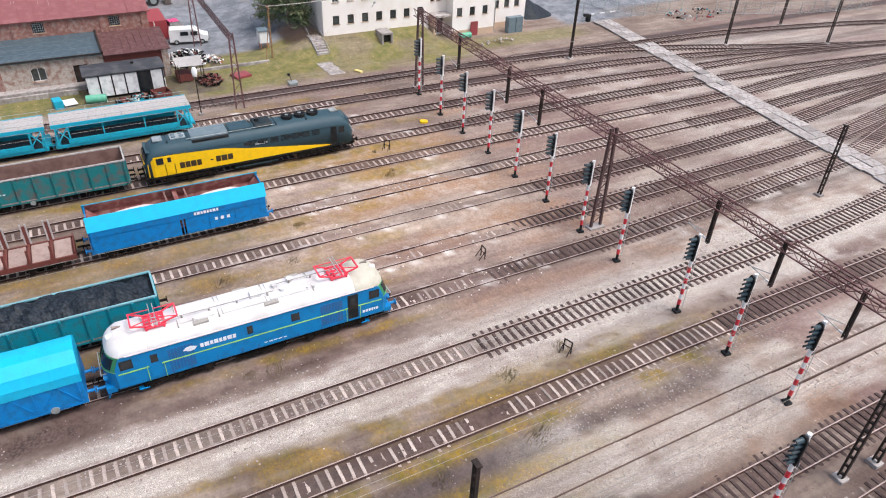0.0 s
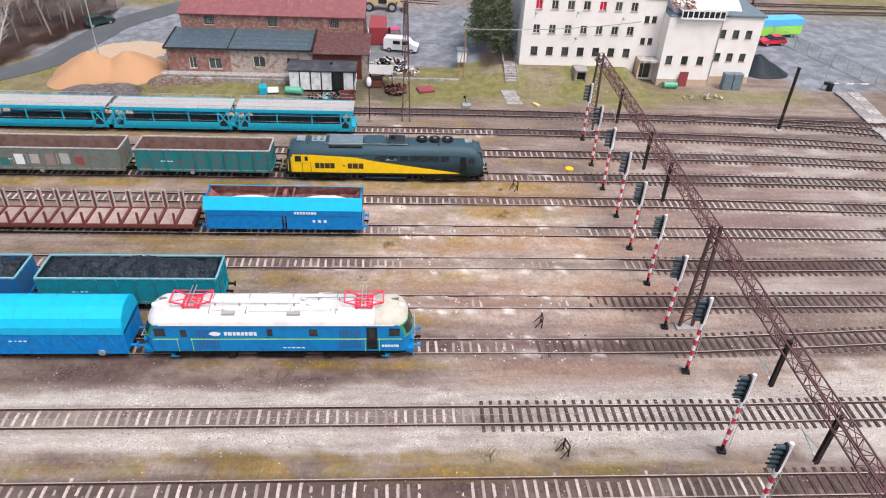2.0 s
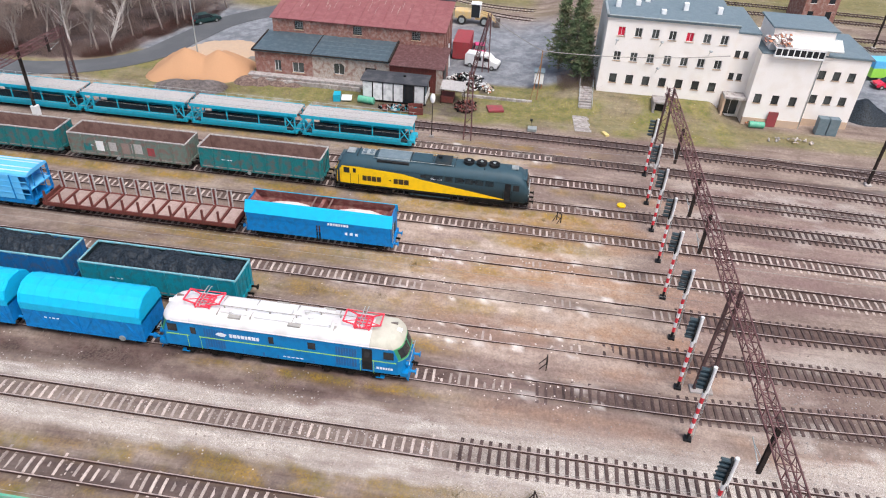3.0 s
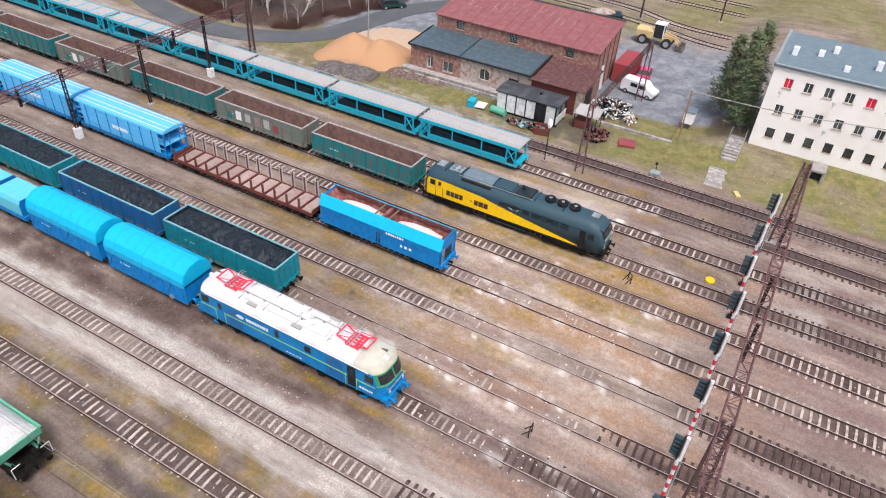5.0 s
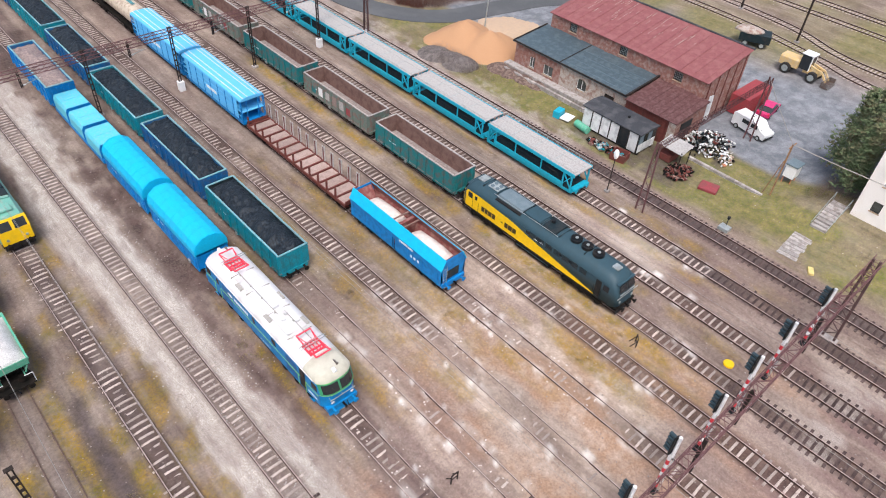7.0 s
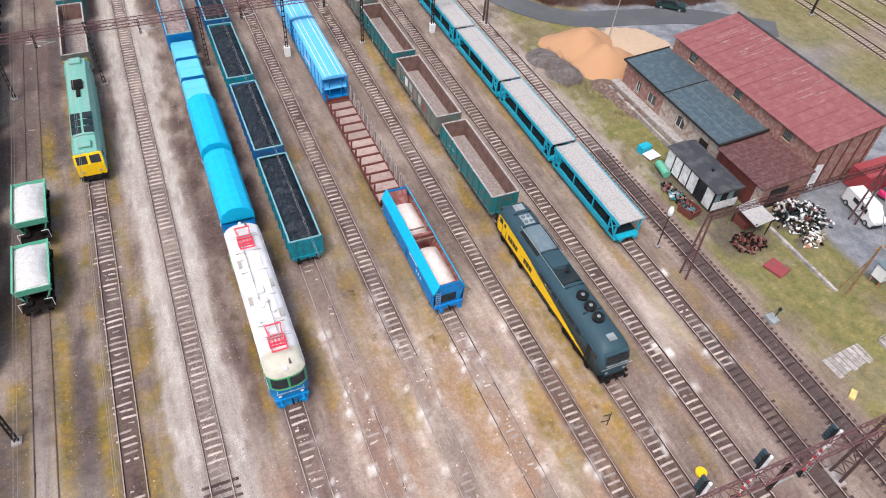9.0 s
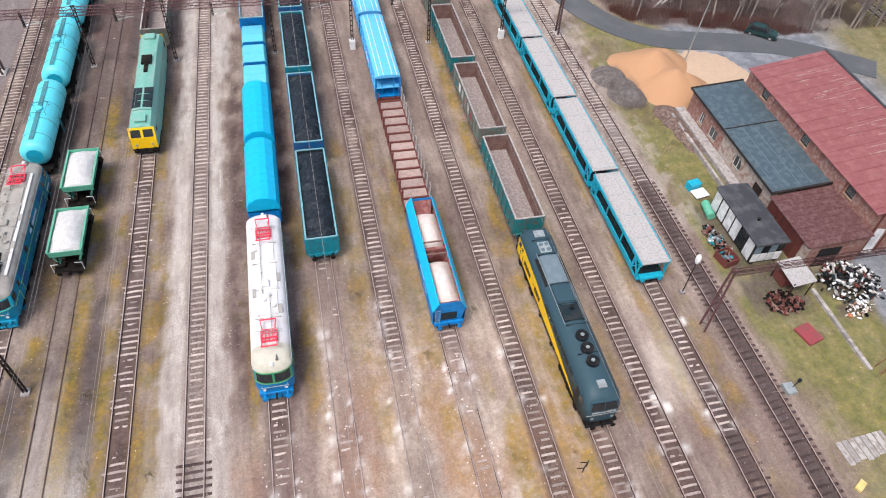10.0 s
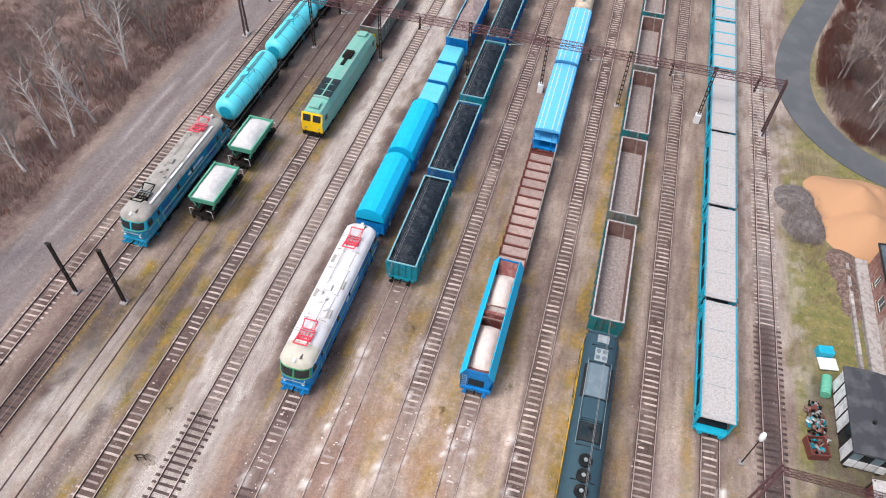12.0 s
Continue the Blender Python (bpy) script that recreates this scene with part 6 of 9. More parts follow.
# ---- signals, gantries and posts ----
def signal(x, y, h=6.6):
    t = thing("light_signal", "tall signal mast with red and white bands", "signal", "signals", (x, y, 0))
    part("base", Build().box(-0.25, 0.25, -0.25, 0.25, -0.1, 0.15).rod((0, 0, 0.1), (0, 0, 0.7), 0.11, 10), m_black, t, "black foot", 0.02)
    n, z0, z1 = 8, 0.7, h - 2.1
    for k in range(n):
        a, b = z0 + (z1 - z0) * k / n, z0 + (z1 - z0) * (k + 1) / n
        part("mast_band", Build().rod((0, 0, a), (0, 0, b), 0.125, 12), m_signwhite if k % 2 else m_signred, t, "white band" if k % 2 else "red band")
    prof = [(-0.30, z1), (0.30, z1), (0.34, z1 + 0.3), (0.34, h - 0.3), (0.18, h), (-0.18, h), (-0.34, h - 0.3), (-0.34, z1 + 0.3)]
    part("mast_top", Build().rod((0, -0.10, z1), (0, -0.10, h + 0.12), 0.125, 12), m_signwhite, t, "white top of the mast")
    part("collar", Build().rod((0, 0, z1 - 0.05), (0, 0, z1 + 0.16), 0.17, 12), m_signwhite, t, "white collar below the lamps")
    head = part("lamp_box", Build().along([(q * 0.74, z1 + 0.12 + (z - z1) * 0.95) for q, z in prof], (0.05, 0.16)), m_black, t, "black lamp housing", 0.03)
    for k in range(5):
        z = z1 + 0.38 + k * 0.37
        hood = [(0.145 * math.cos(a), 0.145 * math.sin(a)) for a in [math.pi * (q / 8 * 1.5 - 0.25) for q in range(9)]]
        v = Build()
        v.loft([[(u, 0.16, z + w) for u, w in hood] + [(u * 0.85, 0.16, z + w * 0.85) for u, w in hood[::-1]],
                [(u, 0.66, z + w) for u, w in hood] + [(u * 0.85, 0.66, z + w * 0.85) for u, w in hood[::-1]]])
        part("visor", v, m_visor, head, "lamp visor with reflected sky in its colour")
        part("lens", Build().rod((0, 0.16, z), (0, 0.19, z), 0.11, 10), m_glass, head)
    lad = Build()
    for s in (-0.17, 0.17):
        lad.bar((s, -0.26, 0.3), (s, -0.20, z1 + 0.2), 0.025)
    for k in range(12):
        z = 0.6 + k * (z1 - 0.6) / 12
        lad.bar((-0.17, -0.26, z), (0.17, -0.26, z), 0.02)
    part("ladder", lad, m_galv, t, "thin rear ladder")
    return t


sig_a = signal(-19.0, -19.1)
sig_a.rotation_euler = (0, 0, radians(-8))
for sx, sy, turn in ((-14.05, -19.05, 0.0), (-9.2, -19.15, 0.0), (-2.35, -19.2, 0.0), (2.35, -19.15, 0.0), (7.7, -19.35, 0.0), (12.75, -19.25, 0.0), (18.0, -19.4, 0.0),
                     (23.1, -19.3, 0.0), (28.2, -19.3, 0.0), (34.2, -19.6, 0.0), (-24.2, -11.2, 0.0)):
    copy_thing(sig_a, pose(sx, sy, 0, 0, 0, turn - 8))


def lattice(b, p0, p1, w, h, bays, chord=0.075, web=0.036):
    """A square lattice girder from p0 to p1, which differ in one direction only."""
    p0, p1 = Vector(p0), Vector(p1)
    d = (p1 - p0).normalized()
    side = Vector((0, 1, 0))
    up = d.cross(side).normalized()
    cs = [side * (sx * w / 2) + up * (sz * h / 2) for sx, sz in ((-1, -1), (1, -1), (1, 1), (-1, 1))]
    for c in cs:
        b.bar(p0 + c, p1 + c, chord)
    for k in range(bays):
        a, e = p0.lerp(p1, k / bays), p0.lerp(p1, (k + 1) / bays)
        for j in range(4):
            q, r = cs[j], cs[(j + 1) % 4]
            b.bar(a + q, e + r, web) if k % 2 else b.bar(a + r, e + q, web)
            b.bar(a + q, a + r, web)


def gantry(label, x0, x1, y, z, masts, drops, drop_len, name="signal_gantry"):
    t = thing(name, label, "gantry", "gantries", (0, y, 0))
    n = max(1, round((x1 - x0) / 15.0))
    for k in range(n):
        a, c = x0 + (x1 - x0) * k / n, x0 + (x1 - x0) * (k + 1) / n
        b = Build()
        lattice(b, (a, 0, z), (c, 0, z), 0.75, 0.75, 14)
        part("truss", b, m_gantry, t, "rust brown lattice truss")
    for mx in masts:
        b = Build()
        for s in (-1, 1):
            b.bar((mx, s * 0.50, -0.2), (mx, s * 0.26, z + 0.6), 0.20)
        for k in range(10):
            za, zb = 0.3 + k * (z - 0.3) / 10, 0.3 + (k + 1) * (z - 0.3) / 10
            wa, wb = 0.55 - 0.27 * za / z, 0.55 - 0.27 * zb / z
            b.bar((mx, -wa, za), (mx, wb, zb), 0.06) if k % 2 else b.bar((mx, wa, za), (mx, -wb, zb), 0.06)
            b.bar((mx, -wb, zb), (mx, wb, zb), 0.05)
        m = part("mast", b, m_mast, t, "dark lattice mast")
        part("footing", Build().box(mx - 0.4, mx + 0.4, -0.8, 0.8, -0.3, 0.12), m_slab, m, "concrete footing", 0.03)
    for dx in drops:
        b = Build().box(dx - 0.11, dx - 0.05, -0.12, 0.12, z - drop_len, z + 0.3).box(dx + 0.05, dx + 0.11, -0.12, 0.12, z - drop_len, z + 0.3)
        for k in range(4):
            zz = z - drop_len + 0.15 + k * drop_len / 4
            b.box(dx - 0.05, dx + 0.05, -0.1, 0.1, zz, zz + 0.08)
        dr = part("drop_post", b, m_post, t, "dark hanging post")
        arm = Build().rod((dx, 0, z - drop_len + 0.2), (dx + 2.0, 0, z - drop_len + 0.55), 0.035, 6)
        arm.rod((dx, 0, z - drop_len + 0.9), (dx + 1.6, 0, z - drop_len + 0.50), 0.025, 6)
        part("registration_arm", arm, m_galv, dr, "thin registration arm")
        ins = Build()
        for k in range(4):
            ins.rod((dx + 0.2 + k * 0.07, 0, z - drop_len + 0.235), (dx + 0.24 + k * 0.07, 0, z - drop_len + 0.24), 0.08, 8)
        part("insulator", ins, m_white, dr, "pale insulator")
    return t


gantry("long rust brown lattice gantry across the tracks", -34.0, 37.6, -20.8, 8.6, (2.4, 36.6, -33.2), (-19.6, -14.2, -8.75, 12.1, 17.6, 27.3), 3.3)
gantry("long rust brown lattice gantry across the sidings", -29.5, 41.0, 50.6, 7.4, (41.0, -29.5), (-25.0, -15.0, -4.0, 7.6, 17.9, 28.0, 38.0), 1.6)


def yard_post(label, x, y, h, lean=0.0, pale=False, turn=0.0):
    t = thing("catenary_post", label, "post", "catenary posts", (x, y, 0), turn)
    t.rotation_euler = (0, radians(lean), radians(turn))
    b = Build()
    for s in (-1, 1):
        b.box(s * 0.14 - 0.04, s * 0.14 + 0.04, -0.10, 0.10, -0.2, h)
    for k in range(int(h / 0.7)):
        b.box(-0.12, 0.12, -0.09, 0.09, 0.4 + k * 0.7, 0.5 + k * 0.7)
    part("column", b, m_post, t, "dark riveted column")
    part("footing", Build().box(-0.35, 0.35, -0.35, 0.35, -0.3, 0.2 if not pale else 1.2), m_slab if not pale else m_white, t, "concrete foot" if not pale else "white painted foot", 0.03)
    part("cap", Build().box(-0.25, 0.25, -0.14, 0.14, h, h + 0.08), m_post, t)
    return t


for px, py, ph, pale in ((-19.2, 50.6, 8.0, False), (-9.5, 50.6, 8.0, False), (2.7, 50.6, 8.0, False), (12.65, 50.6, 8.0, True), (22.8, 50.6, 8.0, False), (32.9, 50.6, 8.0, True)):
    yard_post("dark riveted post under the sidings gantry", px, py, ph, 0, pale)
for px, py, ph in ((-19.35, 4.2, 7.6), (-24.4, 3.9, 7.1), (-2.1, -43.9, 7.1), (37.6, -44.1, 7.7), (33.8, -69.5, 8.0), (28.4, -85.0, 8.0), (37.7, -85.8, 8.0), (-24.3, -17.1, 8.6), (-24.5, -19.9, 6.5)):
    yard_post("dark riveted catenary post standing in the soil", px, py, ph)


def inclined_mast(x, y, h):
    t = thing("lattice_mast", "dark narrow lattice mast beside the tracks", "mast", "", (x, y, 0))
    b = Build()
    for s in (-1, 1):
        b.bar((0, s * 0.45, -0.2), (0, s * 0.2, h), 0.14)
    for k in range(9):
        za, zb = 0.3 + k * (h - 0.4) / 9, 0.3 + (k + 1) * (h - 0.4) / 9
        wa, wb = 0.45 - 0.25 * za / h, 0.45 - 0.25 * zb / h
        b.bar((0, -wa, za), (0, wb, zb), 0.05) if k % 2 else b.bar((0, wa, za), (0, -wb, zb), 0.05)
    part("column", b, m_gantry, t, "rusty lattice column")
    g = Build()
    lattice(g, (0, 0, h - 0.5), (22.0, 0, h - 0.5), 0.42, 0.42, 26, 0.04, 0.025)
    part("truss", g, m_gantry, t, "thin lattice arm")
    return t


inclined_mast(38.2, 0.4, 8.3)
inclined_mast(60.2, 0.4, 8.3).rotation_euler = (0, 0, math.pi)


def yard_lamp(x, y, h):
    t = thing("yard_lamp", "thin lamp post with a white lantern", "lamp", "", (x, y, 0))
    part("base", Build().box(-0.25, 0.25, -0.25, 0.25, -0.1, 0.18), m_slab, t, "", 0.02)
    part("pole", Build().rod((0, 0, 0), (0, 0, h), 0.06, 10, 0.045), m_post, t)
    part("lantern", Build().blob(0, 0, h + 0.35, 0.24, 0.30, 0.6), m_signwhite, t, "white oval lantern")
    return t


yard_lamp(38.2, 4.6, 4.4)


def street_lamp(x, y, h, turn):
    t = thing("street_lamp", "leaning grey street lamp on the sand heap", "lamp", "", (x, y, 0), turn)
    t.rotation_euler = (0, radians(6), radians(turn))
    part("pole", Build().rod((0, 0, -0.2), (0, 0, h), 0.10, 10, 0.06), m_galv, t)
    part("head", Build().blob(0.25, 0, h + 0.05, 0.45, 0.18, 0.12), m_signwhite, t, "pale lamp head")


street_lamp(55.9, 41.3, 9.0, 20)


# overhead wires
def wire_run(x, y0, y1, z, sag=0.15):
    n, r = 12, 0.013
    for lift, drop in ((0.0, 0.0), (1.0, sag)):
        rings = []
        for k in range(n + 1):
            a = k / n
            y, zz = y0 + (y1 - y0) * a, z + lift - drop * 4 * a * (1 - a)
            rings.append([(x - r, y, zz), (x, y, zz - r), (x + r, y, zz), (x, y, zz + r)])
        tagged(part("overhead_wire", Build().loft(rings), m_wire), "thin overhead contact wire along a track" if lift == 0 else "thin sagging wire above a contact wire", "wire", "overhead wires")


for wx in (5.3, 25.2, -22.2, -17.4, -11.8):
    wire_run(wx, -20.8, 50.6, 5.75, 0.4)
    wire_run(wx, 50.6, 120.0, 5.75, 0.4)


def plain_wire(a, b, r=0.02, sag=0.4):
    t = Build()
    a, b = Vector(a), Vector(b)
    s = (b - a).cross(Vector((0, 0, 1))).normalized() * r
    u = Vector((0, 0, r))
    rings = []
    for k in range(13):
        p = a.lerp(b, k / 12) - Vector((0, 0, sag * 4 * (k / 12) * (1 - k / 12)))
        rings.append([tuple(p - s), tuple(p - u), tuple(p + s), tuple(p + u)])
    t.loft(rings)
    tagged(part("overhead_wire", t, m_wire), "thin sagging overhead wire", "wire", "overhead wires")


plain_wire((60.2, 0.4, 8.0), (51.5, -7.2, 6.8), 0.05, 0.2)
plain_wire((51.5, -7.2, 6.8), (52.5, -30.0, 8.0), 0.05, 0.5)
for wx in (10.25, 20.4, 30.3):
    plain_wire((wx, -20.8, 5.6), (wx + 0.5, -78.0, 5.6))


# ---- small things among the tracks ----
def trackside_frame(x, y, turn=0.0):
    t = thing("cable_frame", "small rusty upright frame in the soil", "frame", "cable frames", (x, y, 0), turn)
    b = Build()
    for s in (-0.3, 0.3):
        b.bar((s, 0, -0.1), (s, 0, 0.95), 0.07)
        b.bar((s, 0, 0.7), (s, 0.5, 0), 0.05)
    b.bar((-0.33, 0, 0.95), (0.33, 0, 0.95), 0.07)
    b.bar((-0.33, 0, 0.45), (0.33, 0, 0.45), 0.05)
    part("frame", b, m_post, t)
    return t


for k, (fx, fy) in enumerate(((2.6, -9.7), (-9.2, -9.3), (22.8, -10.4))):
    trackside_frame(fx, fy, 20 * k)


def yellow_disc(x, y):
    t = thing("pit_cover", "yellow round cover lying on the soil", "cover", "", (x, y, 0))
    part("lid", Build().rod((0, 0, -0.05), (0, 0, 0.16), 0.44, 20), m_yellow, t, "", 0.02)


yellow_disc(27.1, -16.7)
yb = thing("yellow_box", "small pale yellow box lying in the grass", "box", "", (43.6, -15.8, 0), 30)
part("body", Build().box(-0.52, 0.52, -0.26, 0.26, -0.05, 0.22), m_boxcream, yb, "", 0.03)


def point_machine(x, y):
    t = thing("point_machine", "grey point machine beside the rail", "point machine", "point machines", (x, y, 0))
    part("case", Build().box(-0.45, 0.45, -0.55, 0.55, 0.0, 0.42), m_galv, t, "pale metal case", 0.05)
    part("lever", Build().bar((0.2, 0, 0.3), (0.75, 0.2, 1.0), 0.06).rod((0.75, 0.2, 0.9), (0.75, 0.2, 1.15), 0.16, 10), m_black, t)
    part("rod", Build().bar((-0.4, 0, 0.15), (-1.6, 0, 0.15), 0.05), m_steel, t)


point_machine(42.6, -7.0)


def weed(x, y, r, m, label="tuft of dry yellow weeds"):
    b = Build()
    for _ in range(int(160 * r)):
        a, q = random.uniform(0, 6.28), r * random.random() ** 0.6
        px, py = x + q * math.cos(a), y + q * math.sin(a)
        h = random.uniform(0.12, 0.4) * (1.3 - q / r)
        dx, dy = random.uniform(-0.15, 0.15), random.uniform(-0.15, 0.15)
        b.add([(px - 0.02, py, -0.03), (px + 0.02, py + 0.02, -0.03), (px + dx, py + dy, h)], [(0, 1, 2)])
    tagged(part("weed_tuft", b, m), label, "weeds", "weeds", "stuff")


for wx, wy, wr in ((17.7, -8.4, 0.7), (18.4, -8.9, 0.5), (-2.6, 8.6, 0.9), (-2.4, 10.2, 0.5), (-0.6, -12.4, 0.7), (7.9, 9.5, 0.9), (8.3, 4.0, 0.6), (22.7, -9.0, 0.4), (13.0, 2.0, 0.6), (-8.6, -9.3, 0.7), (-14.2, -3.5, 1.1), (-9.4, -4.5, 0.8), (-14.5, 3.0, 0.8), (18.0, 6.0, 0.5)):
    weed(wx, wy, wr, m_straw)


def stones(label, spots, count, lo, hi, material, seed):
    rnd = random.Random(seed)
    b = Build()
    for _ in range(count):
        x0, x1, y0, y1 = spots[rnd.randrange(len(spots))]
        x, y, r = rnd.uniform(x0, x1), rnd.uniform(y0, y1), rnd.uniform(lo, hi)
        z = float(ground_height(np.array([x]), np.array([y]))[0])
        ring = lambda h, q: [(x + r * q * math.cos(a + h) * rnd.uniform(0.7, 1.2), y + r * q * math.sin(a + h) * rnd.uniform(0.7, 1.2), z + h) for a in (0, 1.26, 2.5, 3.77, 5.0)]
        b.loft([ring(-r * 0.3, 0.9), ring(r * 0.3, 1.0), ring(r * 0.7, 0.5)])
    tagged(part("loose_stones", b, material), label, "stones", kind="stuff")


stones("pale loose ballast stones", [(-9.0, -3.4, -30, 50), (-9.0, -3.4, -20, 20), (-20, -13, -25, -4), (-6, 4, -40, -24)], 3800, 0.03, 0.075, m_stone, 3)
stones("scattered pale stones in the soil", [(-28, 40, -30, 45)], 2400, 0.03, 0.08, m_concrete, 4)
stones("white limestone lumps spilled by the rails", [(-1.4, 1.6, -13, -2), (3.8, 6.6, -14, 2), (9, 11.6, -12, 2), (14, 16.5, -12, 2)], 150, 0.03, 0.09, m_lime_load, 5)


# ---- buildings ----
def wall_with_windows(parent, name, x, y0, y1, z0, z1, holes, material, t=0.35, label=""):
    """A wall across x, from y0 down to y1, with real openings (y, z, w, h) through it; its panes and sills are parts of it."""
    lo, hi = min(y0, y1), max(y0, y1)
    ys = sorted({lo, hi, *[a - w / 2 for a, z, w, h in holes], *[a + w / 2 for a, z, w, h in holes]})
    zs = sorted({z0, z1, *[z for a, z, w, h in holes], *[z + h for a, z, w, h in holes]})
    b = Build()
    for ya, yb in zip(ys, ys[1:]):
        for za, zb in zip(zs, zs[1:]):
            cy, cz = (ya + yb) / 2, (za + zb) / 2
            if not any(abs(cy - a) < w / 2 and z < cz < z + h for a, z, w, h in holes):
                b.box(x, x + t, ya, yb, za, zb)
    ob = part(name, b, material, parent, label)
    bm = bmesh.new()
    bm.from_mesh(ob.data)
    bmesh.ops.remove_doubles(bm, verts=bm.verts, dist=0.001)
    bm.to_mesh(ob.data)
    bm.free()
    return ob


def window_unit(parent, x, y, z, w, h, bars=True, glass=None, sill=True):
    win = part("window", Build().box(x + 0.16, x + 0.20, y - w / 2, y + w / 2, z, z + h), glass or m_pane, parent, "dark window pane")
    f = Build()
    for a in (-w / 2, w / 2 - 0.06):
        f.box(x + 0.12, x + 0.2, y + a, y + a + 0.06, z, z + h)
    for a in (0, h - 0.06):
        f.box(x + 0.12, x + 0.2, y - w / 2, y + w / 2, z + a, z + a + 0.06)
    if bars:
        f.box(x + 0.13, x + 0.2, y - 0.025, y + 0.025, z, z + h)
    part("frame", f, m_white if bars else m_black, win, "window frame")
    if sill:
        part("sill", Build().box(x - 0.08, x + 0.15, y - w / 2 - 0.08, y + w / 2 + 0.08, z - 0.08, z), m_renderlow, win)
    return win


def office_building():
    t = thing("office_building", "cream rendered three-storey office building with flat roof", "building")
    X, zb, zt = 53.0, -0.3, 11.3
    holes = [(-16.55 - 2.07 * k, z, 0.9, 1.15) for k in range(7) for z in (3.1, 6.0, 9.1)]
    wall = wall_with_windows(t, "wall", X, -14.7, -30.3, zb, zt, holes, m_render, 0.35, "cream street wall")
    for k, (y, z, w, h) in enumerate(holes):
        window_unit(wall, X, y, z, w, h, k % 3 != 0, m_carred if k in (2, 14) else None)
    body = Build().box(X + 0.35, 64.5, -30.3, -14.7, zb, zt).box(X + 0.6, 64.5, -33.2, -30.3, zb, 10.6)
    part("wall", body, m_render, t, "cream side and rear walls")
    roof = part("roof", Build().box(X - 0.25, 64.8, -30.4, -14.5, zt, zt + 0.25), m_felt, t, "blue grey felt roof", 0.03)
    part("parapet", Build().box(X - 0.3, X + 0.05, -30.4, -14.45, zt + 0.25, zt + 0.33).box(X - 0.3, 64.8, -14.7, -14.4, zt + 0.25, zt + 0.45), m_galv, roof, "pale roof edge")
    for cx, cy, cz in ((57, -16.0, 0.9), (58.5, -18.6, 0.6), (55.5, -21.5, 0.5), (58.0, -24.5, 0.9), (60.5, -20.0, 0.7), (57.5, -28.6, 0.8)):
        part("chimney", Build().box(cx - 0.35, cx + 0.35, cy - 0.3, cy + 0.3, zt + 0.2, zt + 0.25 + cz), m_white, roof, "pale roof vent", 0.04)
    # recessed stair bay
    bay_holes = [(-31.0, 7.6, 0.62, 0.9), (-32.0, 7.6, 0.62, 0.9), (-31.0, 4.75, 0.62, 0.9), (-32.0, 4.75, 0.62, 0.9), (-31.9, 0.15, 2.0, 2.2)]
    bay = wall_with_windows(t, "wall", X + 0.3, -30.3, -33.2, zb, 10.6, bay_holes, m_render, 0.3, "cream stair bay wall")
    for k, (y, z, w, h) in enumerate(bay_holes):
        window_unit(bay, X + 0.3, y, z, w, h, k == 4, None, k != 4)
    part("porch_roof", Build().box(X - 1.6, X + 0.3, -33.1, -30.5, 2.9, 3.25), m_slab, t, "stained concrete porch canopy", 0.04)
    part("porch_wall", Build().box(X - 1.4, X + 0.3, -30.75, -30.5, zb, 2.9), m_renderlow, t)
    part("stair_bay_roof", Build().box(X + 0.2, 64.6, -33.2, -30.3, 10.6, 10.8), m_felt, t)
    # projecting block with the control cabin
    F = 51.2
    fh = [(-34.3 - 2.1 * k, 2.9, 0.85, 1.15) for k in range(3)]
    fw = wall_with_windows(t, "wall", F, -33.2, -40.3, 0.9, 9.1, fh, m_render, 0.35, "cream projecting wall")
    for y, z, w, h in fh:
        window_unit(fw, F, y, z, w, h, False)
    part("plinth", Build().box(F - 0.06, F + 0.3, -40.3, -33.2, zb, 0.9), m_renderlow, t, "ochre plinth")
    part("wall", Build().box(F + 0.35, 62.0, -40.3, -33.2, zb, 9.1), m_render, t)
    cab = part("control_cabin", Build().box(F + 1.2, 58.0, -41.2, -34.2, 9.1, 11.9), m_render, t, "cream control cabin")
    part("cabin_roof", Build().box(F + 1.0, 58.4, -41.5, -33.9, 11.9, 12.1), m_felt, cab, "blue grey felt roof", 0.03)
    part("terrace", Build().box(F - 0.05, 58.0, -40.3, -33.2, 9.1, 9.25), m_felt, cab)
    part("cabin_awning", Build().panel([(F - 0.5, -35.4, 10.15), (F - 0.5, -42.1, 10.15), (F + 1.2, -42.1, 11.0), (F + 1.2, -35.4, 11.0)], 0.08), m_render, cab, "pale ribbed awning")
    for k in range(5):
        q = k / 4
        part("awning_rib", Build().bar((F - 0.5 + 1.7 * q, -35.4, 10.22 + 0.85 * q), (F - 0.5 + 1.7 * q, -42.1, 10.22 + 0.85 * q), 0.07), m_white, cab)
    part("bay_floor", Build().box(F - 0.55, F + 1.2, -40.2, -34.4, 8.98, 9.2), m_white, cab, "white window bay base", 0.02)
    gl = part("window_band", Build().box(F - 0.48, F - 0.42, -40.1, -34.5, 9.2, 10.0), m_glass, cab, "dark window band")
    part("bay_head", Build().box(F - 0.55, F + 1.2, -40.2, -34.4, 10.0, 10.1), m_white, cab)
    for k in range(9):
        yy = -34.5 - k * 0.7
        part("mullion", Build().box(F - 0.55, F - 0.41, yy - 0.06, yy + 0.06, 9.2, 10.0), m_white, gl, "white mullion")
    rt = random.Random(8)
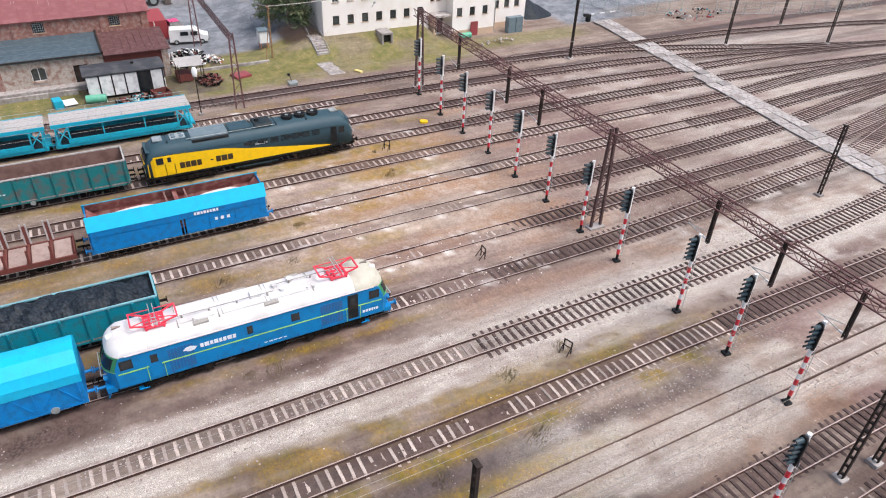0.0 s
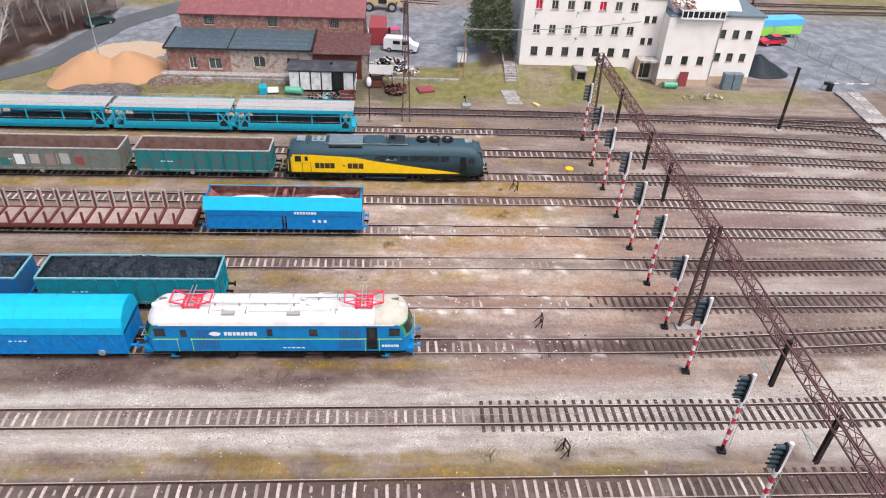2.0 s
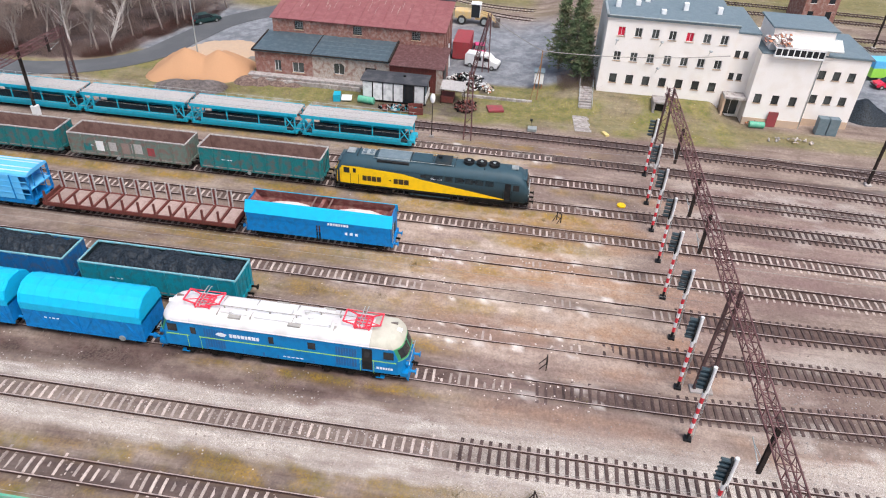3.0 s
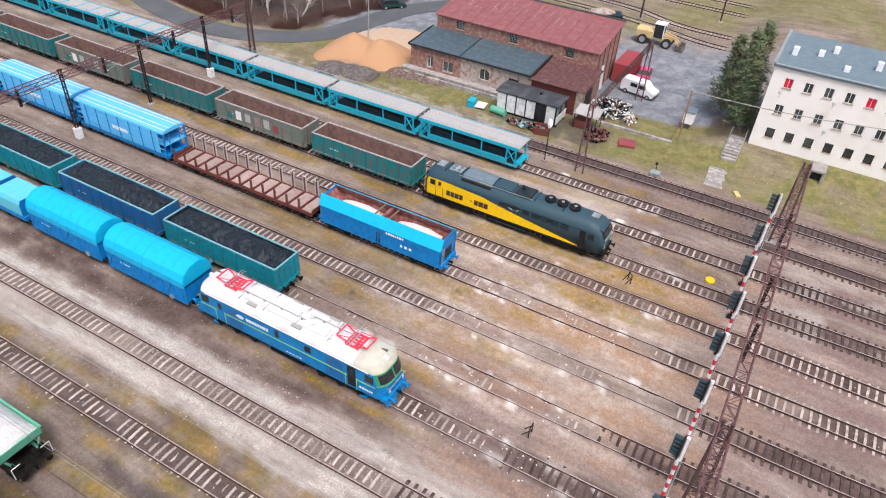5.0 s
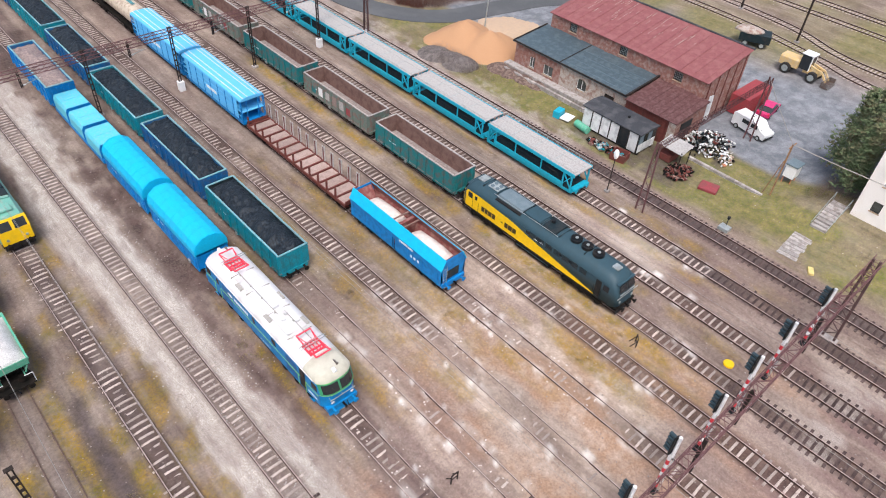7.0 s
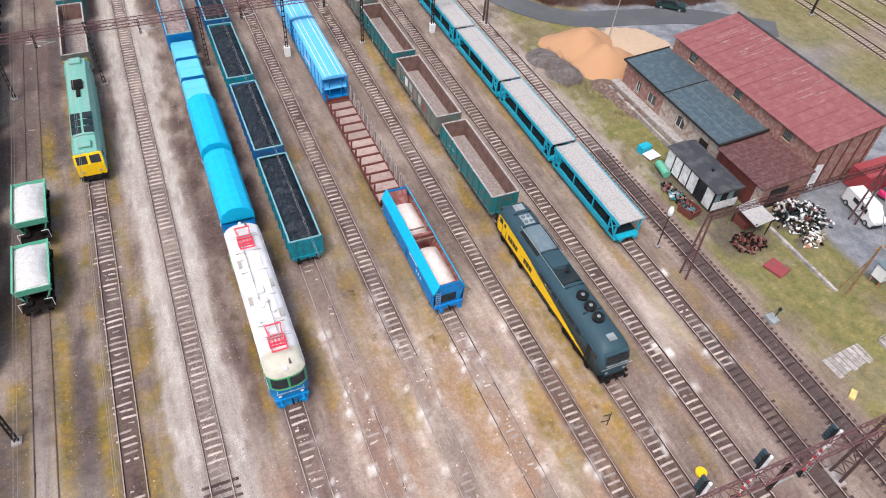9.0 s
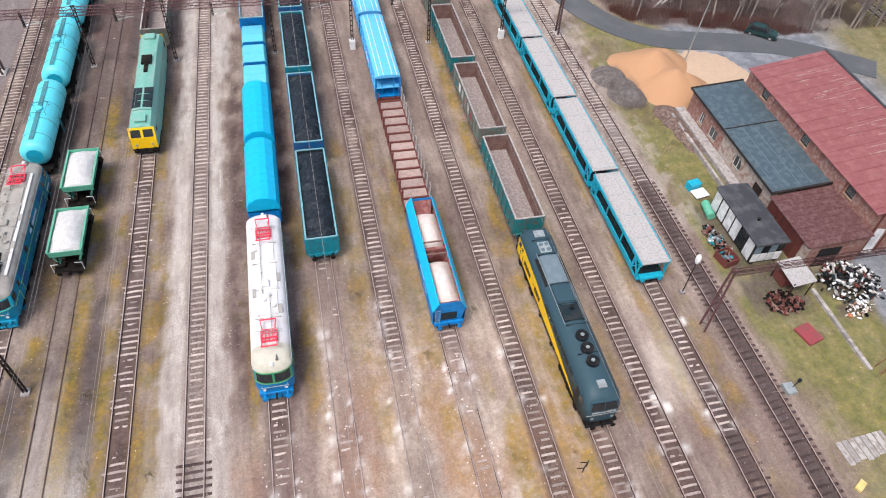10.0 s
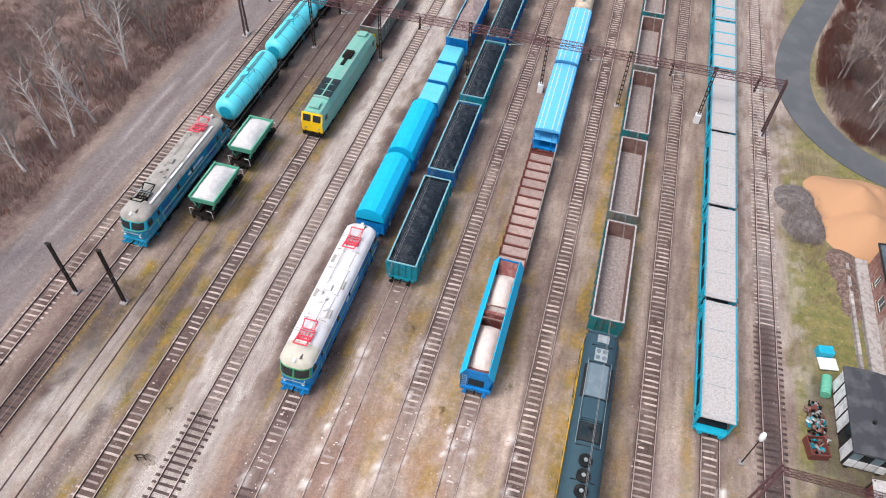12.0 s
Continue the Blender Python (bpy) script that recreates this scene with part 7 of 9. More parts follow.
    for k in range(46):
        yy = rt.uniform(-36.4, -33.1)
        q = rt.random() if yy < -34.6 else rt.uniform(0.1, 0.8)
        ob = part("broken_tile", Build().box(-0.22, 0.22, -0.14, 0.14, -0.02, 0.02), (m_orange, m_brick, m_render)[k % 3], cab, "broken orange tile")
        ob.matrix_basis = pose(F - 0.5 + 1.7 * q, yy, 10.3 + 0.85 * q + rt.uniform(0, 0.2), rt.uniform(-30, 30), -26 + rt.uniform(-25, 25), rt.uniform(0, 90))
    part("broken_batten", Build().bar((F - 0.5, -33.1, 10.2), (F + 1.2, -34.9, 11.0), 0.08).bar((F - 0.4, -34.6, 10.1), (F + 1.1, -33.4, 10.9), 0.08), m_plank, cab, "exposed roof battens")
    # lower end block
    E = 52.6
    eh = [(-41.3 - 1.75 * k, z, 0.85, 1.1) for k in range(3) for z in (3.0, 6.1)]
    ew = wall_with_windows(t, "wall", E, -40.3, -46.4, 0.9, 8.9, eh, m_render, 0.35, "cream end wall")
    for y, z, w, h in eh:
        window_unit(ew, E, y, z, w, h, False)
    part("plinth", Build().box(E - 0.05, E + 0.3, -46.4, -40.3, zb, 0.9), m_renderlow, t, "ochre plinth")
    part("wall", Build().box(E + 0.35, 62.0, -46.4, -40.3, zb, 8.9), m_render, t)
    part("end_roof", Build().box(E - 0.2, 62.2, -46.6, -40.3, 8.9, 9.15), m_felt, t, "blue grey felt roof", 0.03)
    part("downpipe", Build().rod((F - 0.05, -40.2, 0), (F - 0.05, -40.2, 9.0), 0.06, 8), m_galv, t)
    for k, (y, z) in enumerate(((-21.5, 8.2), (-27.5, 7.6), (-21.7, 4.9), (-16.1, 8.0))):
        d = part("wall_lamp", Build().rod((X, y, z), (X - 0.8, y, z + 0.8), 0.04, 6).blob(X - 0.9, y, z + 0.85, 0.28, 0.22, 0.14), m_galv, t, "grey wall lamp")
    return t


office_building()


def cellar_entrance():
    t = thing("cellar_entrance", "small concrete cellar entrance in the grass bank", "entrance", "", (49.9, -22.6, 0))
    b = Build().box(0.0, 2.2, 0.55, 0.85, -0.2, 2.0).box(0.0, 2.2, -0.85, -0.55, -0.2, 2.0).box(-0.05, 2.2, -0.85, 0.85, 2.0, 2.25)
    part("portal", b, m_slab, t, "pale concrete surround", 0.04)
    part("door", Build().box(0.45, 0.5, -0.55, 0.55, -0.2, 2.0), m_black, t, "dark doorway")


cellar_entrance()


def outdoor_stairs():
    t = thing("outdoor_stairs", "concrete garden stairs with thin handrails", "stairs", "", (49.6, -13.4, 0))
    for k in range(10):
        tz = float(terrain(np.array([49.8 + k * 0.42]), np.array([-14.2]))[0]) + 0.12
        part("step", Build().box(k * 0.42, k * 0.42 + 0.46, -0.8, 0.8, -0.2, tz), m_slab, t)
    for s in (-0.85, 0.85):
        r = Build().rod((0, s, 1.1), (4.2, s, 2.9), 0.035, 6)
        for k in range(4):
            r.rod((0.1 + k * 1.35, s, 0.1 + k * 0.58), (0.1 + k * 1.35, s, 1.1 + k * 0.58), 0.03, 6)
        part("handrail", r, m_galv, t, "thin metal handrail")


outdoor_stairs()
fl = thing("garden_path", "old concrete slabs leading to the stairs", "path", "", (46.4, -13.0, 0), 4)
tagged(fl, kind="structure")
for k in range(10):
    part("slab", Build().box(-2.6 + k * 0.6, -2.1 + k * 0.6, -1.0 + 0.1 * (k % 3), 1.0, -0.08, 0.05), m_slab, fl)


def warehouse():
    t = thing("warehouse", "old brick warehouse with a faded red sheet roof", "building")
    x0, x1, y0, y1 = 57.4, 66.6, 6.2, 30.2
    xr = x1
    ze, zr = 6.1, 7.7
    wh = [(10.0, 4.6, 1.2, 1.15), (18.2, 4.6, 1.2, 1.15), (26.5, 4.6, 1.2, 1.15)]
    wl = wall_with_windows(t, "wall", x0, y0, y1, -0.2, ze, wh, m_brick, 0.45, "weathered brick eaves wall")
    for y, z, w, h in wh:
        win = window_unit(wl, x0, y, z, w, h, False)
        bars = Build()
        for k in range(5):
            bars.box(x0 + 0.13, x0 + 0.2, y - 0.5 + k * 0.24, y - 0.46 + k * 0.24, z, z + h)
        for k in range(4):
            bars.box(x0 + 0.13, x0 + 0.2, y - 0.6, y + 0.6, z + 0.2 + k * 0.25, z + 0.23 + k * 0.25)
        part("glazing_bar", bars, m_galv, win, "thin iron glazing bars")
        part("arch", Build().box(x0 - 0.03, x0 + 0.1, y - 0.7, y + 0.7, z + h, z + h + 0.2), m_brick, win)
    for k in range(6):
        yy = y0 + 0.4 + k * (y1 - y0 - 0.8) / 5
        part("pilaster", Build().box(x0 - 0.14, x0, yy - 0.4, yy + 0.4, 3.8, ze), m_brick, t, "brick pilaster")
    for yy, d in ((y0, 1), (y1 - 0.45, -1)):
        prof = [(x0 + 0.45, -0.2), (x1, -0.2), (x1, zr - 0.10), (x0 + 0.45, ze)]
        part("gable_wall", Build().along(prof, (yy, yy + 0.45)), m_brick, t, "stained brick gable")
        for k in range(5):
            xx = x0 + 0.9 + k * 1.9
            part("gable_post", Build().box(xx, xx + 0.2, yy - 0.06 if d == 1 else yy + 0.45, yy if d == 1 else yy + 0.51, 0, ze + 0.26 * k), m_brown, t)
    part("wall", Build().box(x1 - 0.4, x1, y0 + 0.45, y1 - 0.45, -0.2, zr - 0.14), m_brick, t, "high brick back wall")
    west = Build().panel([(x0 - 0.35, y0 - 0.35, ze - 0.02), (xr, y0 - 0.35, zr), (xr, y1 + 0.35, zr), (x0 - 0.35, y1 + 0.35, ze - 0.02)][::1], 0.10)
    r1 = part("roof", west, m_redroof, t, "faded red sheet roof slope")
    part("ridge_cap", Build().rod((xr, y0 - 0.4, zr + 0.02), (xr, y1 + 0.4, zr + 0.02), 0.16, 8), m_feltdark, t, "dark ridge capping")
    rnd = random.Random(8)
    for k in range(70):
        u, v = rnd.uniform(0.12, 0.85), rnd.uniform(0.22, 0.92)
        ln = rnd.uniform(0.06, 0.40) * rnd.random()
        y = y0 + (y1 - y0) * v
        q = lambda s: (x0 + (xr - x0) * s, ze + (zr - ze) * s + 0.015)
        a, c = q(u), q(min(0.97, u + ln))
        part("seam", Build().panel([(a[0], y, a[1] + 0.01), (c[0], y, c[1] + 0.01), (c[0], y + 0.05, c[1] + 0.01), (a[0], y + 0.05, a[1] + 0.01)], 0.02), m_plaster, r1, "pale rubbed sheet seam")
    for k in range(15):
        y = y0 + 0.4 + k * (y1 - y0 - 0.8) / 14
        part("seam", Build().bar((x0 - 0.3, y, ze + 0.02), (xr, y, zr + 0.02), 0.05), m_redroof, r1)
    # lean-to with dark felt roof
    a0, a1 = 12.4, 30.7
    lh = [(24.8, 0.9, 1.6, 1.4), (19.2, 1.2, 1.5, 1.5), (14.9, 0.0, 1.5, 2.5), (27.6, 0.9, 0.9, 1.5)]
    lw = wall_with_windows(t, "lean_to_wall", 51.1, a0, 22.8, -0.2, 3.45, lh[1:3], m_plaster, 0.4, "peeling plaster wall")
    lw2 = wall_with_windows(t, "lean_to_wall", 51.08, 22.8, a1, -0.2, 3.45, [lh[0], lh[3]], m_brick, 0.4, "bare red brick wall")
    for k, (y, z, w, h) in enumerate(lh):
        win = window_unit(lw if y < 22.8 else lw2, 51.1, y, z, w, h, k != 2, None if k != 2 else m_post)
        if k == 1:
            ring = Build()
            for q in range(16):
                u, v = 2 * math.pi * q / 16, 2 * math.pi * (q + 1) / 16
                ring.bar((51.06, y + 0.95 * math.cos(u), z + 0.75 + 0.95 * math.sin(u)), (51.06, y + 0.95 * math.cos(v), z + 0.75 + 0.95 * math.sin(v)), 0.14)
            part("arch", ring, m_plaster, win, "pale round surround")
    part("lean_to_wall", Build().along([(51.5, -0.2), (57.4, -0.2), (57.4, 4.0), (51.5, 3.45)], (a1 - 0.4, a1)), m_brick, t, "brick end wall")
    rf = part("lean_to_roof", Build().panel([(50.7, a0, 3.62), (57.4, a0, 4.15), (57.4, a1 + 0.3, 4.15), (50.7, a1 + 0.3, 3.62)], 0.14), m_leanroof, t, "dark blue grey felt roof")
    part("roof_edge", Build().bar((50.75, a0, 3.66), (50.75, a1 + 0.3, 3.66), 0.14).bar((50.75, a1 + 0.25, 3.66), (57.4, a1 + 0.25, 4.2), 0.16).bar((50.7, a0, 3.72), (57.4, a0, 4.25), 0.22), m_post, rf, "dark roof edging")
    part("seam", Build().bar((50.8, 23.0, 3.65), (57.3, 23.0, 4.17), 0.10), m_post, rf)
    for k in range(4):
        part("seam", Build().bar((51.6 + k * 1.3, 13.0, 3.70 + k * 0.103), (51.6 + k * 1.3, 22.5, 3.70 + k * 0.103), 0.06), m_felt, rf, "pale felt lap")
    # lower brown shed at the end
    b0, b1 = 5.4, 12.3
    bh = [(10.6, 1.2, 1.3, 0.8)]
    bw = wall_with_windows(t, "shed_wall", 50.9, b0, b1, -0.2, 3.3, bh, m_brown, 0.25, "brown boarded wall")
    window_unit(bw, 50.9, 10.6, 1.2, 1.3, 0.8, True, m_paleblue)
    for k in range(12):
        part("board", Build().box(50.85, 50.9, b0 + k * 0.56, b0 + k * 0.56 + 0.5, 0, 3.25), m_brown, bw)
    part("pillar", Build().box(50.75, 51.2, b0 - 0.05, b0 + 0.7, -0.2, 3.35), m_plaster, t, "pale corner pillar")
    part("shed_wall", Build().box(51.2, 57.4, b0, b0 + 0.25, -0.2, 3.4), m_brick, t, "red boarded end wall")
    # shade inside the bay, drawn as a black sheet on the solid wall
    part("door", Build().box(52.4, 54.8, b0 - 0.06, b0, 0, 2.6), m_black, t, "black sheet for the shaded open bay")
    sr = part("shed_roof", Build().panel([(50.5, b0 - 0.35, 3.42), (57.4, b0 - 0.35, 4.0), (57.4, b1, 4.0), (50.5, b1, 3.42)], 0.10), m_brownroof, t, "rusty brown sheet roof")
    for k in range(9):
        yy = b0 - 0.2 + k * 0.8
        part("seam", Build().bar((50.5, yy, 3.44), (57.3, yy, 4.02), 0.06), m_brownroof, sr)
    part("loading_ledge", Build().box(49.9, 51.1, 13.5, 31.5, -0.2, 0.55), m_slab, t, "concrete loading ledge", 0.04)
    part("corner_sheet", Build().panel([(57.6, 5.3, 1.2), (58.7, 5.3, 1.0), (58.8, 5.5, 4.2), (57.8, 5.5, 4.4)], 0.06), m_panel, t, "pale sheet fixed to the corner")
    return t


warehouse()
# low retaining kerb behind the warehouse verge
kerb = thing("retaining_kerb", "low old concrete retaining kerb beside the grass", "kerb")
tagged(kerb, kind="structure")
for k in range(14):
    part("kerb_block", Build().box(50.75, 51.1, -6.6 + k * 0.66, -6.6 + k * 0.66 + 0.62, -0.2, 0.32), m_slab, kerb)
for k in range(10):
    part("kerb_block", Build().box(48.9, 49.2, 15.8 + k * 1.5, 15.8 + k * 1.5 + 1.44, -0.2, 0.5), m_slab, kerb)


def panel_shed():
    t = thing("panel_shed", "black roofed shed clad in worn white panels", "shed", "", (46.2, 6.7, 0))
    w, l = 3.45, 8.2
    part("wall", Build().box(0.1, w - 0.1, 0.1, l - 0.1, 0.25, 2.75), m_slatedark, t)
    part("skid", Build().box(0.3, 0.6, 0, l, 0, 0.3).box(w - 0.6, w - 0.3, 0, l, 0, 0.3), m_post, t)
    part("roof", Build().along([(-0.12, 2.75), (w + 0.12, 2.75), (w + 0.12, 2.88), (w / 2, 3.08), (-0.12, 2.88)], (-0.15, l + 0.15)), m_feltdark, t, "black felt roof")
    part("chimney", Build().rod((w / 2, 3.0, 3.0), (w / 2, 3.0, 3.3), 0.18, 10), m_black, t)
    for k in range(6):
        y0 = 0.2 + k * 1.33
        if k == 1:
            part("window", Build().box(0.02, 0.1, y0 + 0.05, y0 + 1.15, 0.5, 2.6), m_glass, t, "dark gap between the panels")
        else:
            part("panel", Build().box(0.0, 0.1, y0 + 0.03, y0 + 1.22, 0.35, 2.62), m_panel, t, "worn white panel", 0.02)
        part("strip", Build().box(-0.03, 0.08, y0 - 0.04, y0 + 0.03, 0.3, 2.7), m_post, t)
    for k in range(4):
        x0 = 0.15 + k * 0.82
        part("panel", Build().box(x0, x0 + 0.72, 0.0, 0.1, 0.35, 1.4), m_panel, t, "worn white panel", 0.02)
        part("window", Build().box(x0, x0 + 0.72, 0.02, 0.1, 1.5, 2.6), m_glass if k % 2 else m_felt, t, "dirty window pane")


panel_shed()


# ---- heaps ----
def heap(name, label, x, y, peaks, material, category, seed, size=0.35, reach=14):
    n = int(2 * reach / size)
    xs = np.linspace(-reach, reach, n)
    X, Y = np.meshgrid(xs, xs)
    Z = np.full_like(X, -9.0)
    for px, py, h, r in peaks:
        d = np.hypot(X - px, Y - py) * (1 + 0.22 * (fbm(X, Y, 2.5, seed) - 0.5))
        Z = np.maximum(Z, h * (1 - d / r) - 0.1 * np.exp(-d))
    Z = Z + 0.12 * (fbm(X, Y, 0.9, seed + 1) - 0.5)
    keep = Z > -0.35
    idx = {}
    b = Build()
    verts, faces = [], []
    for j in range(n - 1):
        for i in range(n - 1):
            if keep[j, i] and keep[j, i + 1] and keep[j + 1, i] and keep[j + 1, i + 1]:
                f = []
                for a, c in ((j, i), (j, i + 1), (j + 1, i + 1), (j + 1, i)):
                    if (a, c) not in idx:
                        idx[(a, c)] = len(verts)
                        verts.append((x + X[a, c], y + Y[a, c], max(Z[a, c], -0.3)))
                    f.append(idx[(a, c)])
                faces.append(tuple(f))
    b.add(verts, faces, True)
    return tagged(part(name, b, material), label, category)


heap("sand_mound", "large twin heap of orange sand beside the road", 51.5, 39.0, ((-0.9, 1.2, 3.2, 4.9), (-2.6, 2.4, 2.0, 3.6), (1.2, 2.6, 2.3, 3.8), (0.0, -3.0, 3.0, 4.6), (1.6, -3.2, 2.4, 4.0)), m_sand, "sand heap", 21)
heap("sand_mound", "flat spread of pale trodden sand", 58.0, 39.0, ((0, 0, 0.45, 4.6), (1.8, -1.6, 0.3, 3.6)), m_sandpale, "sand heap", 23)
heap("soil_mound", "dark heap of tipped soil and twigs", 45.4, 35.4, ((0, 0, 1.1, 2.6), (-0.6, 4.0, 0.9, 2.8), (0.2, 2.0, 0.8, 2.2)), m_soilheap, "soil heap", 22)
heap("rubble_bank", "overgrown rubble bank along the ledge", 49.3, 27.0, ((0, 0, 0.8, 1.5), (-0.3, 2.2, 0.8, 1.6), (-0.4, 4.2, 0.9, 1.8), (0.2, -2.2, 0.7, 1.4)), m_rubble, "rubble", 24)
# heap in coal colour, standing in for a dark blue covered thing
heap("dark_heap", "black heap at the building end", 57.8, -50.0, ((0, 0, 2.6, 3.4), (0.6, 2.4, 2.2, 3.0), (-0.8, -1.6, 1.6, 2.6)), m_coal, "coal heap", 25)


# ---- vehicles on the asphalt ----
def wheel(parent, x, y, r, w, axis="x"):
    a, c = ((x - w / 2, y, r), (x + w / 2, y, r)) if axis == "x" else ((x, y - w / 2, r), (x, y + w / 2, r))
    tyre = part("wheel", Build().rod(a, c, r, 16), m_rubber, parent, "black tyre")
    e = 0.012
    a2, c2 = ((a[0] - e, y, r), (c[0] + e, y, r)) if axis == "x" else ((x, a[1] - e, r), (x, c[1] + e, r))
    part("rim", Build().rod(a2, c2, r * 0.6, 12), m_galv, tyre, "grey rim")


def car(name, label, category, x, y, turn, paint, L=4.2, W=1.72, H=1.45, van=False):
    t = thing(name, label, category, "", (x, y, 0), turn)
    w = W / 2
    if van:
        prof = [(-L / 2, 0.35), (L / 2 - 0.1, 0.35), (L / 2, 0.75), (L / 2 - 0.05, 1.05), (L / 2 - 0.85, 1.25), (L / 2 - 1.55, H - 0.05), (L / 2 - 1.9, H), (-L / 2 + 0.1, H), (-L / 2, H - 0.15)]
    else:
        prof = [(-L / 2, 0.35), (L / 2 - 0.1, 0.35), (L / 2, 0.55), (L / 2 - 0.1, 0.80), (L / 2 - 1.1, 0.95), (L / 2 - 1.1, 0.98), (-L / 2 + 0.15, 0.98), (-L / 2, 0.75)]
    body = Build().loft([[(px, s * w * q, pz) for px, pz in prof] for s, q in ((-1, 0.94), (-1, 1.0), (1, 1.0), (1, 0.94))])
    part("body", body, paint, t, "painted body", 0.04)
    if not van:
        top = [(L / 2 - 1.15, 0.95), (L / 2 - 1.85, H), (-L / 2 + 0.75, H), (-L / 2 + 0.2, 0.97)]
        ins = Build().loft([[(px, s * w * (0.94 if pz < 1.2 else 0.80), pz) for px, pz in top] for s in (-1, 1)])
        part("cabin", ins, m_glass, t, "dark windows", 0.05)
        part("roof", Build().box(-L / 2 + 0.8, L / 2 - 1.9, -w * 0.78, w * 0.78, H - 0.02, H + 0.04), paint, t, "painted roof", 0.03)
    else:
        part("windscreen", Build().panel([(L / 2 - 0.90, -w * 0.85, 1.27), (L / 2 - 0.90, w * 0.85, 1.27), (L / 2 - 1.56, w * 0.80, H - 0.10), (L / 2 - 1.56, -w * 0.80, H - 0.10)], -0.02), m_glass, t, "dark windscreen")
        for s in (-1, 1):
            for xa, xb in ((L / 2 - 2.2, L / 2 - 1.3), (L / 2 - 3.5, L / 2 - 2.5)):
                part("side_window", Build().box(xa, xb, min(s * w, s * (w + 0.012)), max(s * w, s * (w + 0.012)), 1.2, H - 0.25), m_glass, t, "dark side window")
    for s in (-1, 1):
        for xx in (-L / 2 + 0.8, L / 2 - 0.85):
            wheel(t, xx, s * (w - 0.1), 0.32, 0.2, "y")
        part("headlight", Build().box(L / 2 - 0.08, L / 2 + 0.01, s * w * 0.68 - 0.16, s * w * 0.68 + 0.16, 0.62, 0.78), m_galv, t)
        part("tail_light", Build().box(-L / 2 - 0.015, -L / 2 + 0.05, s * w * 0.75 - 0.12, s * w * 0.75 + 0.12, 0.65, 0.9), m_signred, t)
    part("bumper", Build().box(L / 2 - 0.05, L / 2 + 0.06, -w * 0.9, w * 0.9, 0.35, 0.55), m_black, t, "", 0.03)
    return t


car("white_van", "white panel van parked on the asphalt", "van", 62.2, 1.0, -100, m_white, 4.9, 1.9, 1.95, True)
car("magenta_car", "magenta car parked by the red container", "car", 68.3, 2.1, 8, m_pink)
car("red_car", "red car parked by the office building", "car", 69.3, -57.4, 100, m_carred)
car("dark_green_car", "dark green car driving lane parked by the woods", "car", 70.2, 46.3, -40, m_cargreen, 4.4)


def container():
    t = thing("container", "red steel container beside the warehouse", "container", "", (64.2, 3.3, 0))
    part("body", Build().box(0, 6.0, 0, 2.4, 0.1, 2.55), m_boxred, t, "faded red body", 0.03)
    for k in range(15):
        part("rib", Build().box(0.2 + k * 0.39, 0.36 + k * 0.39, -0.04, 0, 0.2, 2.45), m_boxred, t)
    part("roof", Build().box(-0.02, 6.02, -0.02, 2.42, 2.55, 2.6), m_boxred, t)


container()


def wheel_loader():
    t = thing("wheel_loader", "dusty yellow wheel loader with white cab", "loader", "", (82.0, 4.0, 0), 180)
    part("rear_body", Build().along([(-1.0, 1.0), (1.0, 1.0), (1.0, 2.1), (0.8, 2.3), (-0.8, 2.3), (-1.0, 2.1)], (-3.6, -0.9)), m_loader, t, "yellow engine hood", 0.05)
    part("front_frame", Build().box(-0.6, 0.6, -0.2, 2.0, 0.8, 1.5), m_loader, t, "yellow front frame", 0.05)
    cb = part("cab", Build().box(-0.75, 0.75, -0.9, 0.6, 1.2, 3.3), m_glass, t, "glazed cab", 0.05)
    part("cab_roof", Build().box(-0.85, 0.85, -1.0, 0.7, 3.3, 3.45), m_white, cb, "white cab roof", 0.04)
    part("cab_post", Build().box(-0.78, -0.68, 0.5, 0.62, 1.2, 3.3).box(0.68, 0.78, 0.5, 0.62, 1.2, 3.3), m_white, cb)
    for s in (-1, 1):
        part("lift_arm", Build().bar((s * 0.5, 0.6, 2.0), (s * 0.5, 2.4, 1.6), 0.25).bar((s * 0.5, 2.4, 1.6), (s * 0.5, 3.2, 0.6), 0.22), m_loader, t, "yellow lift arm")
        for yy in (-2.4, 1.4):
            wheel(t, s * 1.05, yy, 0.75, 0.55)
    part("bucket", Build().along([(-1.3, 0.1), (1.3, 0.1), (1.3, 0.9), (-1.3, 0.9)], (3.0, 3.15)).box(-1.3, 1.3, 3.15, 4.1, 0.08, 0.18).box(-1.35, -1.3, 3.1, 3.9, 0.1, 0.8).box(1.3, 1.35, 3.1, 3.9, 0.1, 0.8), m_steel, t, "worn steel bucket")


wheel_loader()


def trailer():
    t = thing("parked_trailer", "long trailer with blue and lime green sides", "trailer", "", (73.4, -59.5, 0), 12)
    part("lower_body", Build().box(-1.2, 1.2, -4.2, 4.2, 0.6, 2.0), m_lime, t, "lime green lower body", 0.04)
    part("upper_body", Build().box(-1.2, 1.2, -4.2, 4.2, 2.0, 3.1), m_carblue, t, "blue upper body", 0.04)
    for yy in (-2.8, 2.6):
        for s in (-1, 1):
            wheel(t, s * 0.95, yy, 0.45, 0.3)


trailer()


